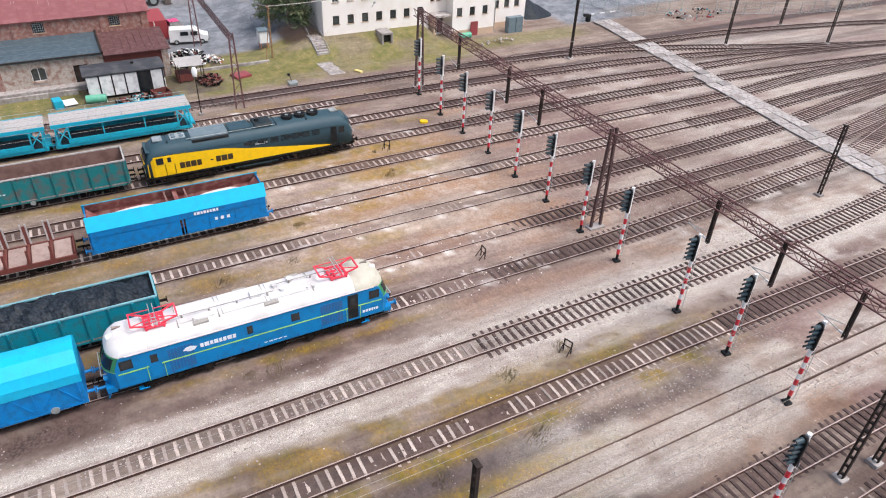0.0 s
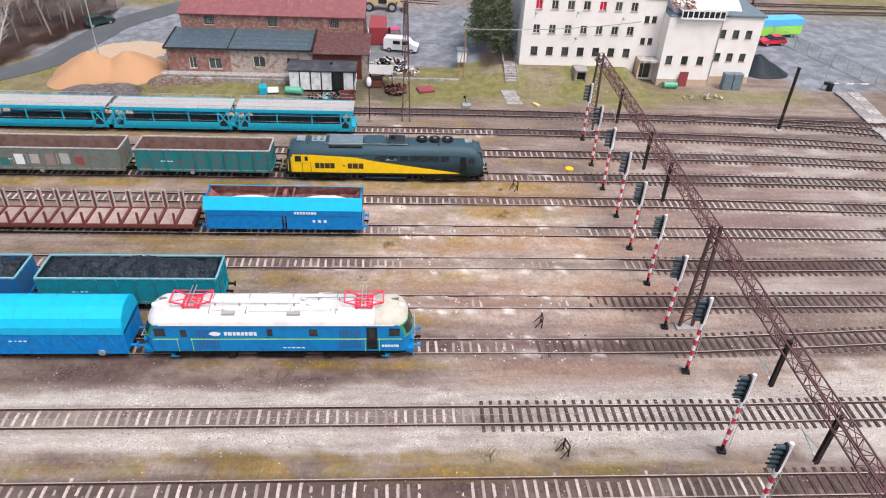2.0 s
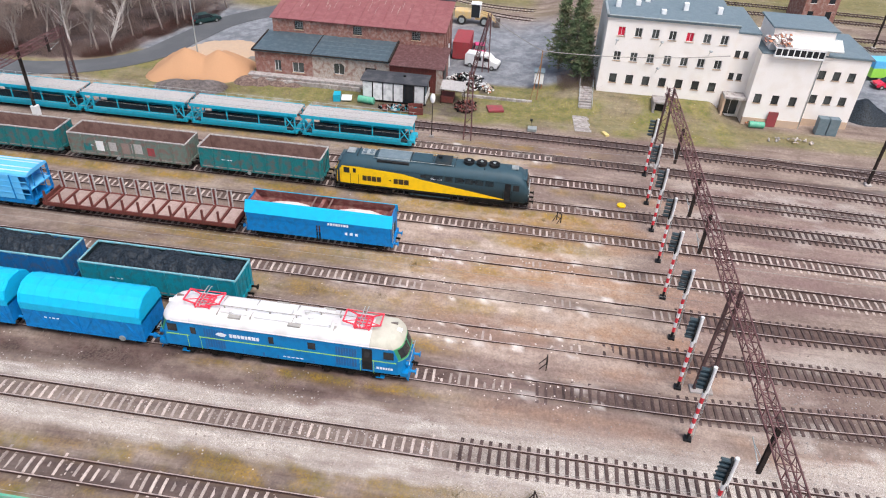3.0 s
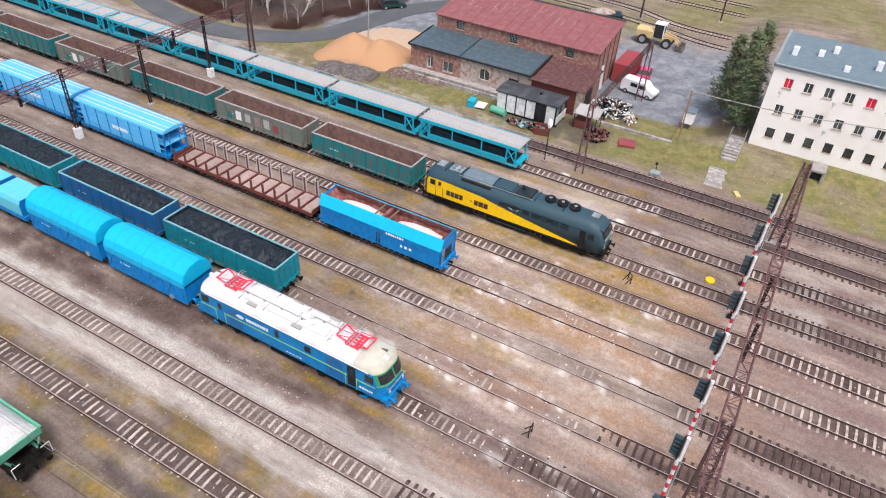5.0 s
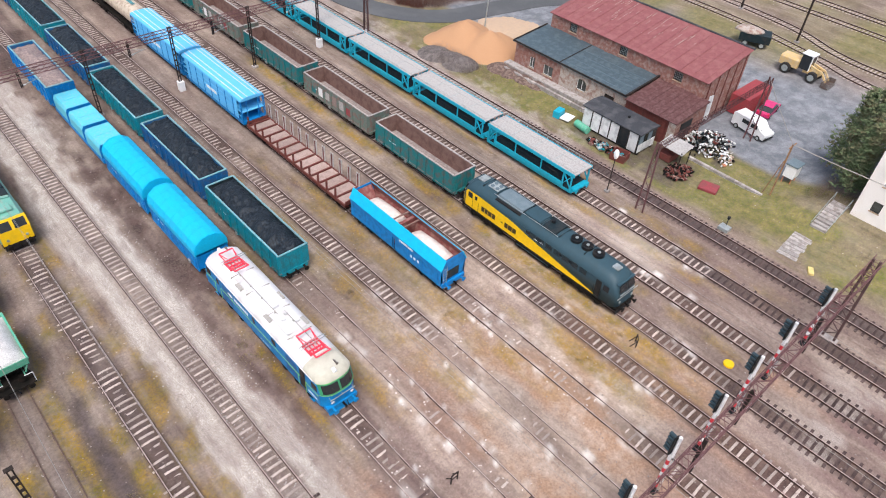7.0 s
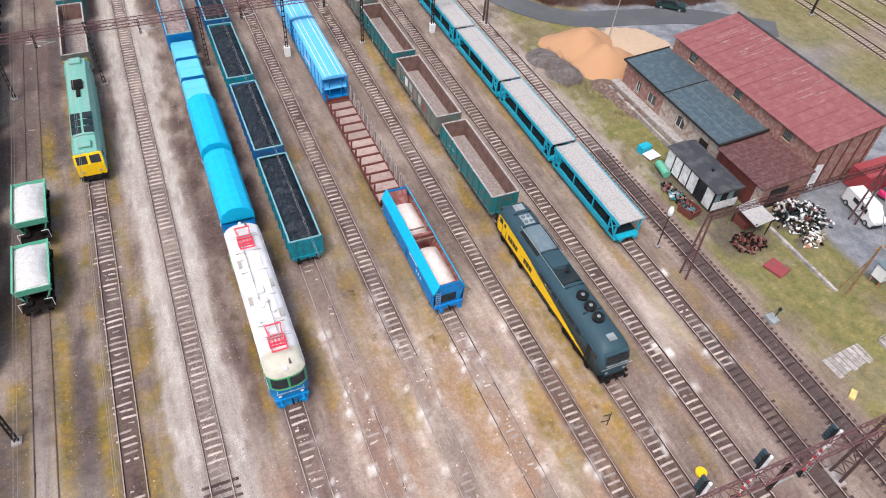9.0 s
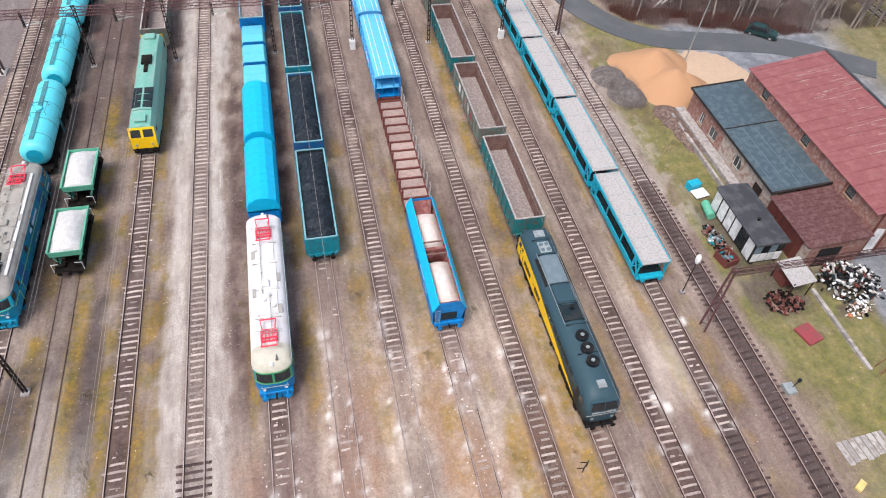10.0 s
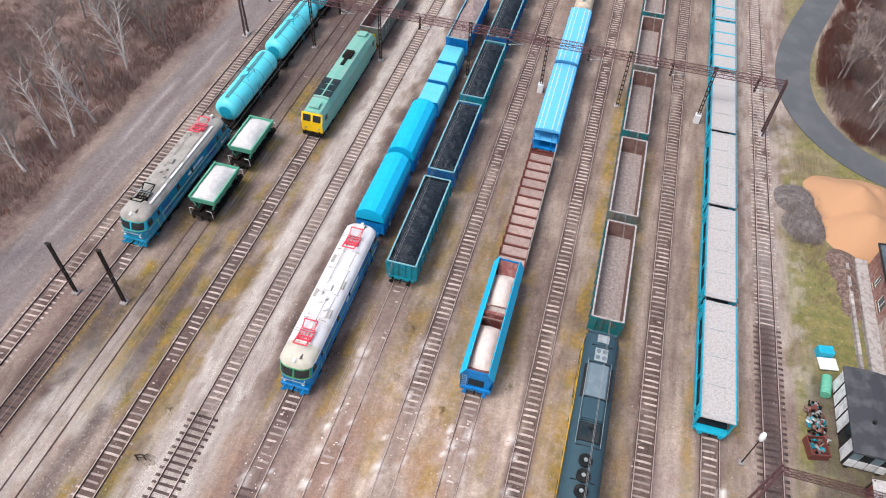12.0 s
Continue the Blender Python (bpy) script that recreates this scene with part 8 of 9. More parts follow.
def dump_trailer(x, y):
    t = thing("dump_trailer", "old dark tipping trailer with pale tarp", "trailer", "", (x, y, 0), 25)
    part("tub", Build().box(-1.3, 1.3, -2.2, 2.2, 0.8, 2.0), m_slatedark, t, "dark tub", 0.05)
    part("tarp", Build().blob(0, 1.0, 2.1, 1.5, 2.2, 0.4, 10, 5, 0.1), m_plaster, t, "pale tarpaulin")
    for s in (-1, 1):
        for yy in (-1.2, 1.2):
            wheel(t, s * 1.1, yy, 0.5, 0.3)


dump_trailer(85.5, 13.8)


# ---- scrap yard by the warehouse ----
def junk_heap(label, x, y, rx, ry, h, count, seed, mats):
    """Loose scrap: every piece is a plain small object of its own kind in one heap."""
    rnd = random.Random(seed)
    t = thing("scrap_heap", label, "scrap heap", "scrap heaps", (x, y, 0))
    for k in range(count):
        a, q = rnd.uniform(0, 6.28), rnd.random() ** 0.6
        px, py = rx * q * math.cos(a) * rnd.uniform(0.8, 1.1), ry * q * math.sin(a) * rnd.uniform(0.8, 1.1)
        z = h * (1 - q) * rnd.random()
        s = [rnd.uniform(0.05, 0.30) * rnd.uniform(0.5, 1.0) for _ in range(3)]
        b = Build()
        if k % 3 == 0:
            b.rod((-s[0] * 1.6, 0, 0), (s[0] * 1.6, 0, 0), 0.06 + 0.1 * rnd.random(), 7)
        elif k % 3 == 1:
            b.box(-s[0], s[0], -s[1], s[1], -s[2] * 0.4, s[2] * 0.4)
        else:
            b.blob(0, 0, 0, s[0], s[1], s[2] * 0.7, 7, 5, 0.3)
        ob = part("scrap_piece", b, mats[rnd.randrange(len(mats))], t)
        ob.matrix_basis = pose(px, py, z + 0.2, rnd.uniform(-40, 40), rnd.uniform(-40, 40), rnd.uniform(0, 180))
    return t


junk_heap("heap of white and dark household scrap", 55.2, 2.7, 3.3, 3.0, 1.5, 420, 31, [m_white, m_panel, m_galv, m_black, m_slatedark, m_under, m_brown, m_deck, m_under])
junk_heap("pale boards and yellow scrap on the verge", 53.8, -0.3, 1.3, 1.1, 0.7, 46, 32, [m_white, m_cream, m_plank, m_white, m_orange, m_under])
junk_heap("rust red scrap iron beside the shelter", 47.4, 1.6, 1.9, 1.5, 0.6, 190, 33, [m_brown, m_under, m_brown, m_under, m_inner, m_under])
junk_heap("rusty scrap and barrels beside the track", 44.6, 9.6, 0.9, 3.0, 0.6, 170, 34, [m_brown, m_under, m_under, m_inner, m_galv, m_teal])
junk_heap("broken crates and boards by the office door", 51.0, -35.0, 0.8, 1.2, 0.5, 18, 35, [m_orange, m_brown, m_plank])
junk_heap("pale rubble stones on the verge", 46.9, -38.6, 0.7, 3.2, 0.35, 26, 36, [m_slab, m_concrete])
junk_heap("stacked scrap and pallets behind the mesh fence", 47.0, -76.0, 3.0, 6.0, 1.2, 80, 37, [m_white, m_brown, m_under, m_galv, m_boxred, m_teal])


def shelter():
    t = thing("scrap_shelter", "small open shelter with a white sheet roof", "shelter", "", (49.0, 3.9, 0), 0)
    part("roof", Build().panel([(-1.3, -1.9, 1.95), (1.0, -1.9, 2.35), (1.0, 1.2, 2.4), (-1.3, 1.2, 2.05)], 0.06), m_deck, t, "white sheet roof")
    for xx in (-1.15, 0.85):
        for yy in (-1.75, 1.05):
            part("post", Build().bar((xx, yy, -0.1), (xx, yy, 2.15), 0.09), m_post, t)
    part("bench", Build().box(-1.0, 1.0, -0.5, 1.2, 0.1, 0.9), m_brown, t, "rusty bench")


shelter()
pl = thing("steel_plate", "rusty red steel plate lying on grass", "plate", "", (47.6, -2.1, 0), 15)
part("sheet", Build().box(-0.85, 0.85, -1.0, 1.0, 0.0, 0.28), m_darkred, pl, "", 0.03)
tb = thing("teal_cabinet", "teal cabinet with a white open lid", "cabinet", "", (45.9, 17.4, 0), 10)
part("box", Build().box(-0.7, 0.7, 0.2, 1.1, 0, 0.9), m_tealbright, tb, "teal box", 0.03)
part("lid", Build().box(-0.8, 0.9, -1.2, 0.1, 0.25, 0.35), m_white, tb, "white lid", 0.02)
gb = thing("green_barrel", "green barrel lying beside scrap iron", "barrel", "", (45.6, 14.2, 0), 20)
part("drum", Build().rod((-0.5, -0.9, 0.45), (0.5, 0.9, 0.45), 0.45, 14), m_green, gb)
ts = thing("tipper_skip", "small rusty open skip beside the track", "skip", "", (44.3, 7.6, 0), 12)
part("tub", Build().box(-0.8, -0.72, -0.9, 0.9, 0.1, 0.9).box(0.72, 0.8, -0.9, 0.9, 0.1, 0.9).box(-0.72, 0.72, -0.9, -0.82, 0.1, 0.9).box(-0.72, 0.72, 0.82, 0.9, 0.1, 0.9).box(-0.8, 0.8, -0.9, 0.9, 0.02, 0.1), m_brown, ts, "rusty tub")
gc = thing("green_cabinet", "pair of green grey cabinets against the office", "cabinet", "", (50.4, -43.2, 0))
for k in range(2):
    part("cupboard", Build().box(-0.5, 0.5, -1.25 + k * 1.3, -0.05 + k * 1.3, 0, 2.2), m_felt, gc, "green grey cupboard", 0.03)
rd = thing("red_door_panel", "dark red door leaning on the office wall", "door", "", (50.9, -36.7, 0))
part("leaf", Build().box(0, 0.08, -0.6, 0.6, 0, 2.0), m_darkred, rd)
gp = thing("green_barrel", "green barrel lying by the office wall", "barrel", "", (50.3, -34.8, 0))
part("drum", Build().rod((0, -1.0, 0.4), (0, 0.8, 0.4), 0.4, 12), m_green, gp)


def orange_post():
    t = thing("service_post", "orange rusty service post with a meter box", "post", "", (51.5, -7.2, 0))
    part("pole", Build().bar((0, 0, -0.2), (0, 0, 6.8), 0.15), m_rustpost, t, "orange rusty pole")
    part("stay", Build().bar((0.0, 0.9, -0.1), (0, 0.1, 4.8), 0.08), m_rustpost, t)
    part("cross_arm", Build().bar((-0.7, 0, 6.6), (0.9, 0, 6.6), 0.10), m_rustpost, t)


orange_post()
kb = thing("meter_kiosk", "white meter kiosk with dark cap on legs", "kiosk", "", (55.4, -7.2, 0))
part("box", Build().box(-0.7, 0.7, -0.6, 0.6, 1.2, 2.7), m_white, kb, "white box", 0.03)
part("cap", Build().box(-0.8, 0.8, -0.7, 0.7, 2.7, 2.85), m_felt, kb)
for kx in (-0.55, 0.55):
    for ky in (-0.45, 0.45):
        part("leg", Build().bar((kx, ky, -0.1), (kx, ky, 1.2), 0.1), m_orange, kb)


# ---- level crossing and fences ----
def crossing():
    t = thing("level_crossing", "concrete slab level crossing over all tracks", "level crossing")
    tagged(t, kind="structure")
    rnd = random.Random(4)
    n = 46
    for k in range(n):
        x = -14.0 + k * 1.4
        for j in range(2):
            yc = -54.0 - 0.105 * x + (j - 0.5) * 1.62 + rnd.uniform(-0.14, 0.14)
            if rnd.random() < 0.04:
                continue
            ob = part("slab", Build().box(-0.67, 0.67, -0.76, 0.76, -0.1, 0.0), m_slab, t)
            ob.matrix_basis = pose(x, yc, 0.19 + rnd.uniform(-0.02, 0.015), rnd.uniform(-1, 1), rnd.uniform(-1, 1), -6 + rnd.uniform(-1.5, 1.5))


crossing()


def barrier():
    t = thing("crossing_barrier", "white barrier boom beside the level crossing", "barrier", "", (50.6, -57.2, 0))
    part("stand", Build().box(-0.3, 0.3, -0.3, 0.3, -0.1, 1.1), m_black, t, "dark drive box", 0.04)
    for k in range(6):
        part("boom", Build().box(-0.06, 0.06, -1.05 * (k + 1), -1.05 * k, 0.95, 1.10), m_signwhite if k % 2 == 0 else m_galv, t)
    part("counterweight", Build().box(-0.2, 0.2, 0.3, 0.9, 0.8, 1.2), m_black, t)
    part("pole", Build().rod((0.5, 0.8, 0), (0.7, 0.6, 4.0), 0.05, 8), m_galv, t)


barrier()


def mesh_fence(label, pts, h=2.0):
    t = thing("mesh_fence", label, "fence", "mesh fences")
    for (xa, ya), (xb, yb) in zip(pts, pts[1:]):
        n = max(1, round(math.hypot(xb - xa, yb - ya) / 2.6))
        for k in range(n):
            a = Vector((xa + (xb - xa) * k / n, ya + (yb - ya) * k / n, 0))
            c = Vector((xa + (xb - xa) * (k + 1) / n, ya + (yb - ya) * (k + 1) / n, 0))
            part("post", Build().rod(a, a + Vector((0, 0, h + 0.1)), 0.05, 6), m_galv, t)
            b = Build().rod(a + Vector((0, 0, h)), c + Vector((0, 0, h)), 0.03, 5).rod(a + Vector((0, 0, 0.15)), c + Vector((0, 0, 0.15)), 0.03, 5)
            for q in range(1, 9):
                p = a.lerp(c, q / 9)
                b.rod(p + Vector((0, 0, 0.15)), p + Vector((0, 0, h)), 0.014, 3)
            for q in range(1, 7):
                z = Vector((0, 0, 0.15 + (h - 0.15) * q / 7))
                b.rod(a + z, c + z, 0.012, 3)
            part("mesh_panel", b, m_galv, t, "galvanised mesh panel")


mesh_fence("galvanised mesh fence along the access road", [(92, -56), (72, -58.6), (50.0, -65.4), (49.2, -78.0)])
mesh_fence("galvanised mesh fence round the storage plot", [(46.2, -80.0), (41.5, -92.0), (38.5, -110.0)])


# ---- the asphalt lane and the kerbed bend ----
def lane(name, label, pts, w):
    dense = []
    v = [Vector((*p, 0)) for p in pts]
    for i in range(len(v) - 1):
        p0, p1, p2, p3 = v[max(i - 1, 0)], v[i], v[i + 1], v[min(i + 2, len(v) - 1)]
        for k in range(10):
            t = k / 10
            dense.append(0.5 * (2 * p1 + (p2 - p0) * t + (2 * p0 - 5 * p1 + 4 * p2 - p3) * t * t + (3 * p1 - p0 - 3 * p2 + p3) * t ** 3))
    dense.append(v[-1])
    b = Build()
    rings = []
    for i, p in enumerate(dense):
        d = (dense[min(i + 1, len(dense) - 1)] - dense[max(i - 1, 0)]).normalized()
        s = Vector((d.y, -d.x, 0)) * (w / 2)
        rings.append([tuple(p - s + Vector((0, 0, -0.1))), tuple(p + s + Vector((0, 0, -0.1))), tuple(p + s + Vector((0, 0, 0.075))), tuple(p - s + Vector((0, 0, 0.075)))])
    b.loft(rings)
    tagged(part(name, b, m_asphalt), label, "road", kind="structure")


lane("road", "narrow worn asphalt lane bending round the wood", [(82.0, 36.0), (72.0, 43.0), (63.0, 45.6), (55.0, 47.5), (49.5, 52.0), (46.2, 59.0), (45.6, 67.0), (47.2, 76.0), (51.0, 88.0), (56.0, 104.0)], 4.6)


# ---- trees ----
def branch(b, tw, p, d, length, r, depth, rnd):
    q = p + d * length
    b.rod(p, q, r, 5 if depth > 2 else 3, r * 0.66, cap=False)
    if depth == 0:
        for _ in range(7):
            e = (d + Vector((rnd.uniform(-1, 1), rnd.uniform(-1, 1), rnd.uniform(-0.5, 0.8)))).normalized() * rnd.uniform(0.5, 1.1)
            s = e.orthogonal().normalized() * 0.014
            tw.add([tuple(q - s), tuple(q + s), tuple(q + e)], [(0, 1, 2)])
        return
    for k in range(3 if depth > 1 else 4):
        e = (d * rnd.uniform(0.7, 1.2) + Vector((rnd.uniform(-1, 1), rnd.uniform(-1, 1), rnd.uniform(-0.1, 0.7))) * 0.75).normalized()
        branch(b, tw, p.lerp(q, rnd.uniform(0.55, 1.0)), e, length * rnd.uniform(0.5, 0.78), r * 0.55, depth - 1, rnd)


def bare_tree(label, seed, h, at):
    rnd = random.Random(seed)
    t = thing("bare_tree", label, "tree", "bare trees", at)
    b, tw = Build(), Build()
    top = Vector((rnd.uniform(-0.6, 0.6), rnd.uniform(-0.6, 0.6), h * 0.45))
    b.rod((0, 0, -0.3), top, 0.17, 7, 0.12, cap=False)
    for k in range(5):
        d = Vector((rnd.uniform(-0.7, 0.7), rnd.uniform(-0.7, 0.7), 1.0)).normalized()
        branch(b, tw, top * rnd.uniform(0.6, 1.0), d, h * 0.26, 0.085, 3, rnd)
    part("trunk", b, m_bark, t, "grey bare trunk and limbs")
    part("crown", tw, m_twig, t, "thin leafless twigs")
    return t


tree_kinds = [bare_tree("leafless grey brown deciduous tree", 50 + k, 7.5 + k * 1.2, (-44 - 3 * k, 20 + 9 * k, 0)) for k in range(4)]
tree_rnd = random.Random(77)
spots = [(-38.5 - 31 * tree_rnd.random() ** 1.3, 2 + 92 * tree_rnd.random()) for _ in range(95)]
while len(spots) < 215:
    qx, qy = 49 + 46 * tree_rnd.random(), 46 + 50 * tree_rnd.random() ** 1.5
    if float(wood_east(np.array([qx]), np.array([qy]))[0]) > 1.5:
        spots.append((qx, qy))
for k, (qx, qy) in enumerate(spots):
    copy_thing(tree_kinds[k % 4], pose(qx, qy, 0, tree_rnd.uniform(-7, 7), tree_rnd.uniform(-7, 7), tree_rnd.uniform(0, 360)) @ Matrix.Scale(tree_rnd.uniform(0.7, 1.1), 4))


def birch(x, y, h, lean, turn, seed):
    """A slender pale trunk that forks twice, with a few thin limbs."""
    rnd = random.Random(seed)
    t = thing("birch_tree", "leaning leafless birch with a pale trunk", "tree", "birches", (x, y, 0), turn)
    d = Vector((math.sin(radians(lean)), 0, math.cos(radians(lean))))
    trunk, p = Build(), Vector((0, 0, -0.2))
    tw = Build()
    for k in range(6):
        e = p + d * h / 6
        trunk.rod(p, e, 0.17 * (1 - k / 7), 7, 0.17 * (1 - (k + 1) / 7))
        if k >= 1:
            for _ in range(5):
                u = (d * rnd.uniform(0.3, 0.9) + Vector((rnd.uniform(-1, 1), rnd.uniform(-1, 1), rnd.uniform(0, 0.6)))).normalized()
                m = p.lerp(e, rnd.random())
                f = m + u * h * rnd.uniform(0.12, 0.26)
                tw.rod(m, f, 0.045, 5, 0.018)
                for _ in range(3):
                    g = f + (u + Vector((rnd.uniform(-0.8, 0.8), rnd.uniform(-0.8, 0.8), rnd.uniform(-0.3, 0.8)))).normalized() * h * 0.12
                    tw.rod(m.lerp(f, rnd.uniform(0.5, 1.0)), g, 0.018, 4, 0.008)
        p = e
        d = (d + Vector((rnd.uniform(-0.15, 0.15), rnd.uniform(-0.15, 0.15), 0.02))).normalized()
    part("trunk", trunk, m_birch, t, "pale trunk")
    part("crown", tw, m_birch, t, "thin bare limbs")


for k, (bx, by, bh, bl, bt) in enumerate(((-40.0, 17.0, 9.0, 38, 160), (-39.2, 21.5, 8.5, 30, 150), (-37.8, 27.0, 7.5, 12, 200), (-40.5, 38.0, 11.0, 8, 90), (-41.2, 39.0, 11.5, 6, 250), (-38.6, 24.0, 8.0, 20, 120), (-42.5, 30.0, 9.5, 14, 180),
                                             (57.5, 55.5, 8.0, 32, 300), (59.5, 56.5, 7.0, 28, 310), (55.0, 60.0, 8.5, 15, 60))):
    birch(bx, by, bh, bl, bt, 90 + k)


def undergrowth(label, material, count, area, lo, hi, seed):
    rnd = random.Random(seed)
    b = Build()
    made = 0
    while made < count:
        x, y = area(rnd)
        if rough_noise(np.array([x / 3.0]), np.array([y / 3.0]), seed)[0] < 0.35:
            continue
        made += 1
        for _ in range(5):
            px, py = x + rnd.uniform(-0.5, 0.5), y + rnd.uniform(-0.5, 0.5)
            h = rnd.uniform(lo, hi)
            dx, dy = rnd.uniform(-0.5, 0.5) * h, rnd.uniform(-0.5, 0.5) * h
            s = rnd.uniform(0.012, 0.035)
            b.add([(px - s, py, -0.05), (px + s, py + s, -0.05), (px + dx, py + dy, h)], [(0, 1, 2)])
    tagged(part("undergrowth", b, material), label, "undergrowth", kind="stuff")


west = lambda r: (-36.6 - 34 * r.random() ** 1.2, -12 + 105 * r.random())


def inside(r, lo, hi, wide):
    while True:
        x, y = 49 + wide * r.random(), 46 + 48 * r.random()
        if lo < float(wood_east(np.array([x]), np.array([y]))[0]) < hi:
            return x, y


east = lambda r: inside(r, 0.8, 40.0, 44)
edge = lambda r: inside(r, 0.2, 4.5, 30)
undergrowth("dead brown undergrowth in the west wood", m_brush, 13000, west, 0.3, 1.3, 61)
undergrowth("dead brown undergrowth in the east wood", m_brush, 12000, east, 0.4, 1.9, 62)
undergrowth("russet brambles in the west wood", m_russet, 2200, lambda r: (-36.8 - 12 * r.random(), 10 + 70 * r.random()), 0.2, 0.8, 67)
undergrowth("russet brambles at the wood edge", m_russet, 6500, edge, 0.3, 1.3, 63)
undergrowth("cut twigs on the dark heap", m_bark, 700, lambda r: (43.4 + 4.4 * r.random(), 32.6 + 8 * r.random()), 0.2, 1.1, 66)
undergrowth("dry weeds along the sand heap", m_brush, 500, lambda r: (44 + 5 * r.random(), 24 + 24 * r.random()), 0.1, 0.5, 64)
undergrowth("bare shrubs beside the pines", m_brush, 900, lambda r: (53 + 5 * r.random(), -14.2 + 4.0 * r.random()), 0.8, 3.2, 65)


def pine(x, y, h, r, seed):
    rnd = random.Random(seed)
    t = thing("pine_tree", "tall dark green pine beside the office building", "tree", "pines", (x, y, float(terrain(np.array([x]), np.array([y]))[0]) - 0.1))
    part("trunk", Build().rod((0, 0, -0.3), (0, 0, h * 0.95), 0.22, 8, 0.05), m_bark, t, "brown trunk")
    tw = Build()
    for k in range(190):
        z = h * (0.12 + 0.86 * (k / 190))
        reach = r * (1.05 - z / h) ** 0.75 * rnd.uniform(0.45, 1.1)
        a = rnd.uniform(0, 6.28)
        c = Vector((math.cos(a) * reach, math.sin(a) * reach, z - 0.15 * reach))
        part_w = Vector((0, 0, z))
        for _ in range(16):
            p = part_w.lerp(c, rnd.uniform(0.35, 1.0)) + Vector((rnd.uniform(-0.35, 0.35), rnd.uniform(-0.35, 0.35), rnd.uniform(-0.25, 0.3)))
            e = Vector((rnd.uniform(-1, 1), rnd.uniform(-1, 1), rnd.uniform(-0.2, 0.7))).normalized() * rnd.uniform(0.25, 0.6)
            s = e.orthogonal().normalized() * rnd.uniform(0.05, 0.12)
            tw.add([tuple(p - s), tuple(p + s), tuple(p + e)], [(0, 1, 2)])
    part("crown", tw, m_pine, t, "dense needle crown")


pine(58.5, -11.6, 11.5, 3.2, 1)
pine(61.5, -9.8, 10.0, 2.8, 2)
pine(56.4, -12.8, 8.5, 2.2, 3)
pine(63.8, -12.2, 11.0, 2.8, 4)


def far_house():
    t = thing("brick_house", "small pinkish brick house by the main line", "house", "", (101, -55, 0), 8)
    part("wall", Build().box(-3, 3, -3, 3, -0.2, 6.5), m_brick, t, "pinkish brick walls")
    part("roof", Build().along([(-3.4, 6.5), (3.4, 6.5), (0, 8.6)], (-3.4, 3.4)), m_felt, t, "grey roof")
    for yy in (-1.6, 1.6):
        for zz in (1.2, 4.0):
            w = part("window", Build().box(-3.05, -2.98, yy - 0.5, yy + 0.5, zz, zz + 1.4), m_glass, t)
            part("frame", Build().box(-3.08, -3.05, yy - 0.6, yy + 0.6, zz - 0.1, zz), m_white, w)


far_house()
for px, py in ((92.0, 10.0), (99.0, -2.0), (96.5, 22.0), (90.5, 38.0), (88, -62)):
    yard_post("dark catenary post by the main line", px, py, 7.5)


# ---- tracks: rails and sleepers ----
RAIL = [(-0.07, 0.02), (0.07, 0.02), (0.06, 0.045), (0.014, 0.055), (0.014, 0.125), (0.036, 0.135), (0.036, 0.165), (0.028, 0.172), (-0.028, 0.172), (-0.036, 0.165), (-0.036, 0.135), (-0.014, 0.125), (-0.014, 0.055), (-0.06, 0.045)]
PITCH = 0.62


def sleeper_mesh(name, half, width, z0, z1, material):
    b = Build()
    b.loft([[(-half, -width, z0), (-half, width, z0), (-half, width * 0.85, z1 - 0.02), (-half, -width * 0.85, z1 - 0.02)],
            [(-half + 0.05, -width, z0), (-half + 0.05, width, z0), (-half + 0.05, width * 0.85, z1), (-half + 0.05, -width * 0.85, z1)],
            [(half - 0.05, -width, z0), (half - 0.05, width, z0), (half - 0.05, width * 0.85, z1), (half - 0.05, -width * 0.85, z1)],
            [(half, -width, z0), (half, width, z0), (half, width * 0.85, z1 - 0.02), (half, -width * 0.85, z1 - 0.02)]])
    me = b.mesh(name)
    me.materials.append(material)
    return me


def concrete_mesh():
    """A concrete sleeper: a slightly raised middle between low rail seats."""
    b = Build()
    rings = []
    for x, z in ((-1.25, -0.035), (-1.15, 0.015), (-0.62, 0.0), (-0.36, 0.045), (0.36, 0.045), (0.62, 0.0), (1.15, 0.015), (1.25, -0.035)):
        rings.append([(x, -0.12, -0.15), (x, 0.12, -0.15), (x, 0.09, z), (x, -0.09, z)])
    me = b.loft(rings).mesh("concrete sleeper")
    me.materials.append(m_concrete)
    return me


me_concrete = concrete_mesh()
me_wood = sleeper_mesh("timber sleeper", 1.30, 0.13, -0.15, 0.05, m_wood)


def path_points(pts, gap):
    """Points and headings evenly spaced along a polyline smoothed by a spline."""
    pts = [Vector((*p, 0)) for p in pts]
    dense = []
    for i in range(len(pts) - 1):
        p0, p1, p2, p3 = pts[max(i - 1, 0)], pts[i], pts[i + 1], pts[min(i + 2, len(pts) - 1)]
        n = max(2, int((p2 - p1).length / 1.5))
        for k in range(n):
            t = k / n
            dense.append(0.5 * (2 * p1 + (p2 - p0) * t + (2 * p0 - 5 * p1 + 4 * p2 - p3) * t * t + (3 * p1 - p0 - 3 * p2 + p3) * t ** 3))
    dense.append(pts[-1])
    out, left = [], 0.0
    for a, b in zip(dense, dense[1:]):
        d = (b - a).length
        s = left
        while s < d:
            out.append((a.lerp(b, s / d), (b - a) / d))
            s += gap
        left = s - d
    return dense, out


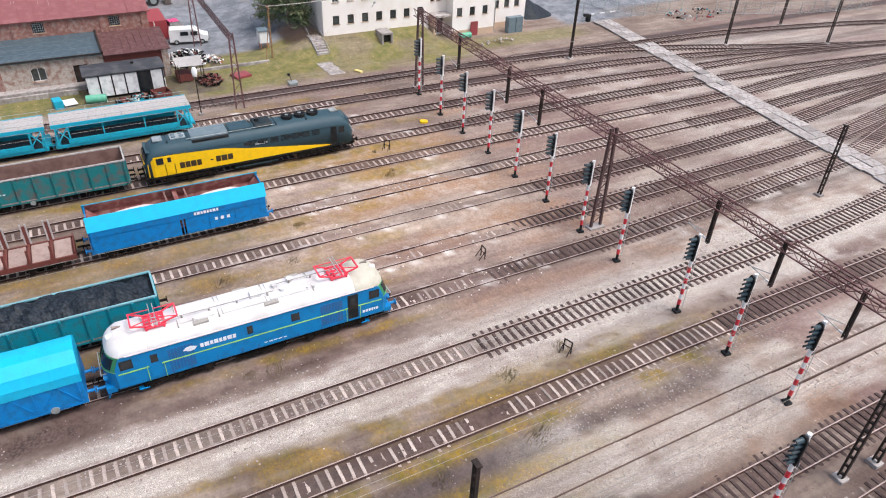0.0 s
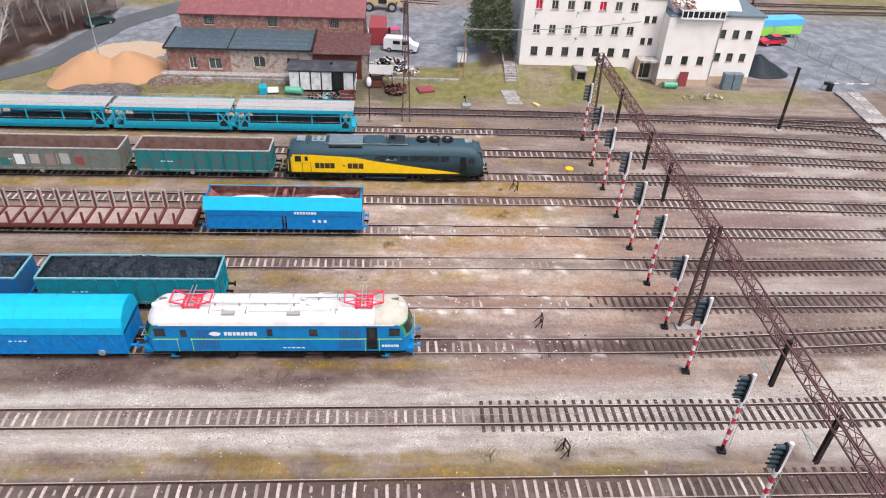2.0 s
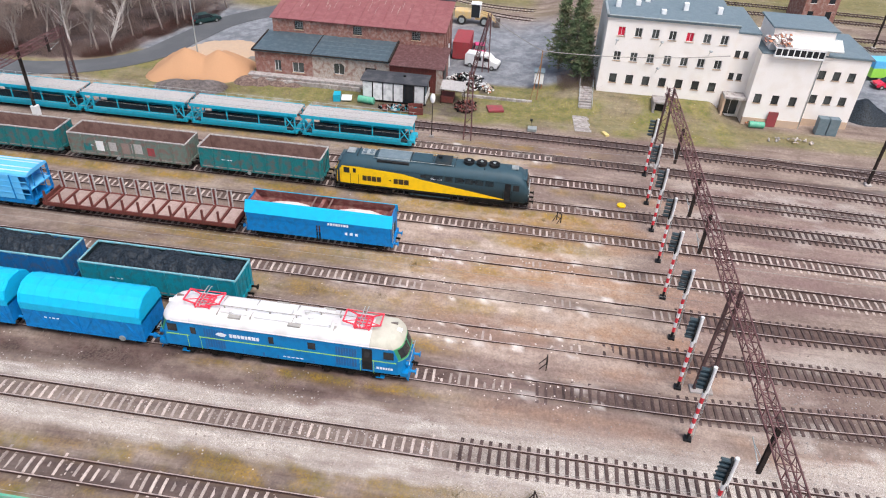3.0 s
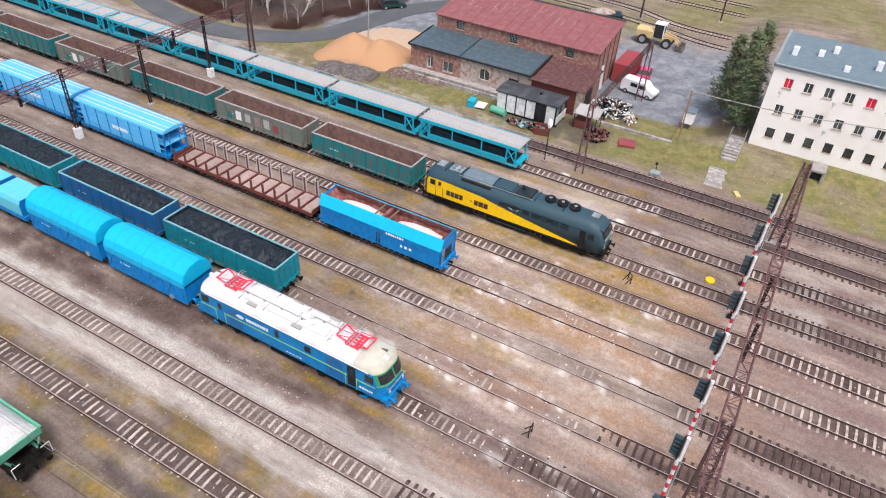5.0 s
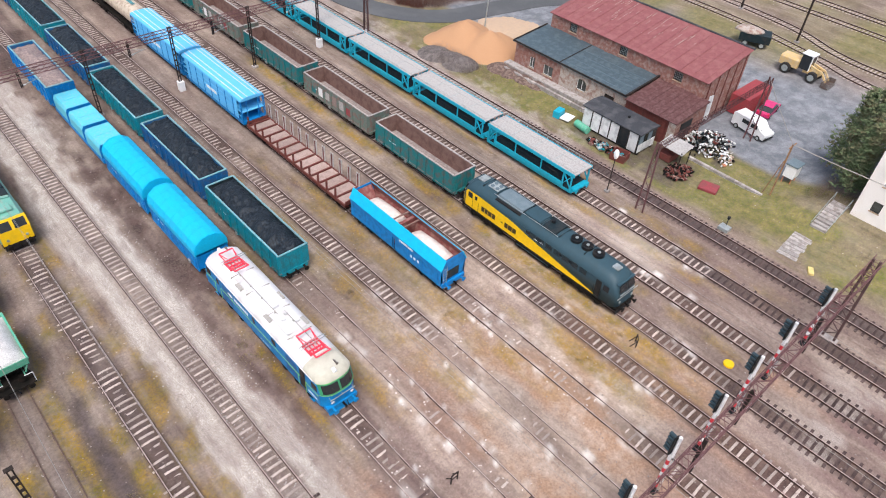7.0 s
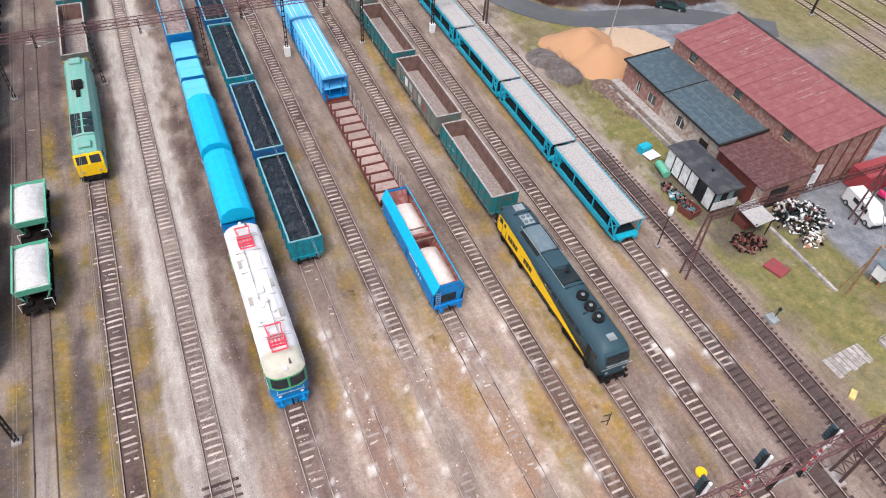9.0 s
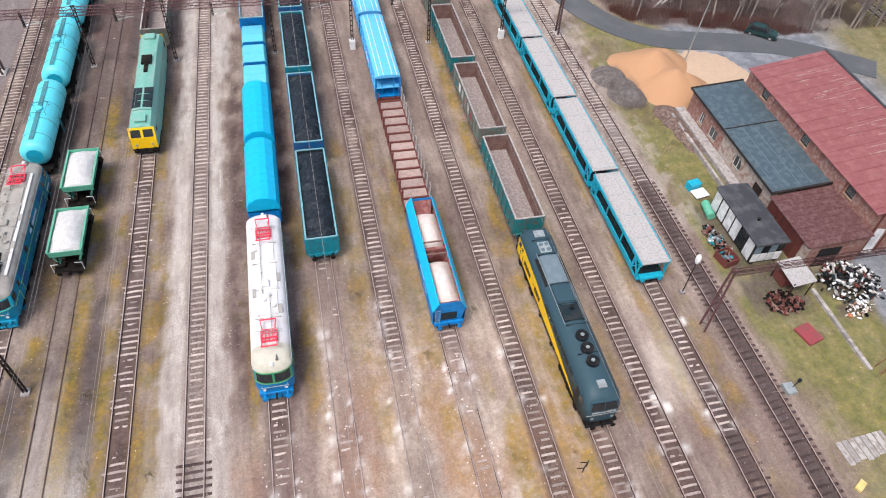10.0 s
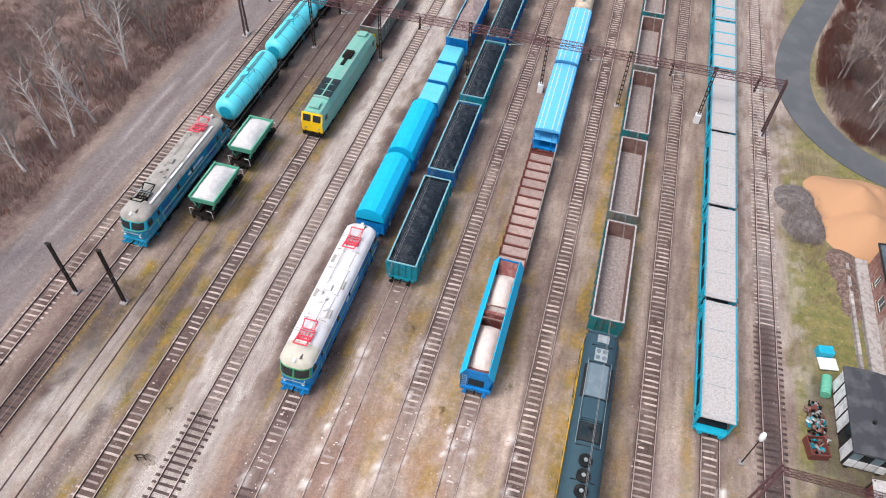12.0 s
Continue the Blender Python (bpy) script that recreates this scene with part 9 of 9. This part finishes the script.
def track(pts, label, timber_below, near=(-26.0, 30.0), z=0.0, pieces=True, head=None):
    t = thing("track", label, "railway track")
    tagged(t, kind="structure")
    t.location = (0, 0, z)
    dense, spots = path_points(pts, PITCH)
    for s in (-0.7525, 0.7525):
        rings = []
        for i, p in enumerate(dense):
            d = (dense[min(i + 1, len(dense) - 1)] - dense[max(i - 1, 0)]).normalized()
            side = Vector((d.y, -d.x, 0))
            rings.append([tuple(p + side * (s + u) + Vector((0, 0, w))) for u, w in RAIL])
        rail = part("rail", Build().loft(rings), m_rail, t, "rusty rail")
        heads = []
        for i, p in enumerate(dense):
            d = (dense[min(i + 1, len(dense) - 1)] - dense[max(i - 1, 0)]).normalized()
            side = Vector((d.y, -d.x, 0))
            heads.append([tuple(p + side * (s + u) + Vector((0, 0, w))) for u, w in ((-0.037, 0.168), (0.037, 0.168), (0.034, 0.180), (-0.034, 0.180))])
        part("rail_head", Build().loft(heads), head or m_head, rail, "dull running surface" if head else "pale worn running surface")
    rest = {True: Build(), False: Build()}
    for p, d in spots:
        wood = p.y < timber_below
        turn = math.degrees(math.atan2(d.y, d.x)) - 90 + random.uniform(-2.0, 2.0)
        dz = random.uniform(-0.014, 0.012)
        m = pose(p.x + random.uniform(-0.03, 0.03), p.y, dz, random.uniform(-1, 1), random.uniform(-0.8, 0.8), turn)
        if pieces and near[0] < p.y < near[1]:
            shared("sleeper", me_wood if wood else me_concrete, t, m)
        else:
            src = me_wood if wood else me_concrete
            rest[wood].add([m @ v.co for v in src.vertices], [tuple(f.vertices) for f in src.polygons])
    for wood, b in rest.items():
        if b.v:
            tagged(part("sleepers", b, m_wood if wood else m_concrete, t), kind="stuff")
    return t


# how the tracks swing together beyond the level crossing
THROAT = {40.75: [(39.6, -50), (39.1, -60), (38.2, -74), (35.0, -94), (31.0, -112), (27.0, -135)],
          35.6: [(34.6, -41), (33.0, -56), (31.0, -67), (28.6, -79), (26.0, -92), (22.0, -112), (18.0, -135)],
          30.3: [(30.0, -38), (28.7, -55), (27.9, -70), (27.0, -82), (25.6, -93), (21.6, -112), (17.7, -135)],
          25.1: [(25.2, -34), (24.4, -55), (23.3, -70), (21.4, -87), (18.5, -104)],
          20.4: [(20.2, -30), (19.6, -54), (20.3, -66), (20.5, -76), (20.3, -90), (18.3, -104)],
          15.2: [(15.2, -30), (15.1, -54), (15.8, -68), (15.8, -82), (15.9, -100)],
          10.25: [(10.1, -31), (10.8, -54), (12.4, -67), (13.6, -78), (15.6, -98)],
          5.2: [(5.4, -34), (5.8, -54), (8.0, -69), (11.5, -86), (14.5, -100)],
          0.2: [(0.5, -25), (1.5, -42), (2.2, -54), (4.3, -63), (8.0, -77), (12.5, -92)],
          -6.25: [(-6.2, -25), (-5.6, -45), (-3.2, -62), (2.0, -80), (8.0, -98)]}
for tx, below in TRACKS:
    slant = -0.016 if tx == -26.7 else 0.0
    tail = THROAT.get(tx, [(tx, -45.0), (tx, -75.0), (tx, -110.0)])
    if slant:
        tail = [(tx - slant * 40, -40.0), (tx - slant * 80, -80.0), (tx - slant * 110, -110.0)]
    track(tail[::-1] + [(tx + slant * yy, yy) for yy in (-15, 20, 60, Y_FAR)], "rusty track on timber and concrete sleepers", below, head=m_headdark if tx == -17.5 else None)
track([(26.0, -92), (30.5, -76), (35.5, -62), (39.0, -48), (40.6, -34)], "rusty switch track joining two tracks", 60, pieces=False)
for pts in ([(88, -90), (86.5, -40), (86.6, -6), (89.3, 6), (92, 24), (92, 60), (90, 120)], [(92, -90), (91.5, -40), (92.0, -6), (93.0, 4), (97, 16), (98, 45), (96, 120)],
            [(101, -90), (104, -20), (105, 0), (105.5, 30), (106, 120)], [(106, -90), (110, -20), (111, 0), (111.5, 30), (112, 120)]):
    track(pts, "main line track behind the yard", -20, pieces=False)
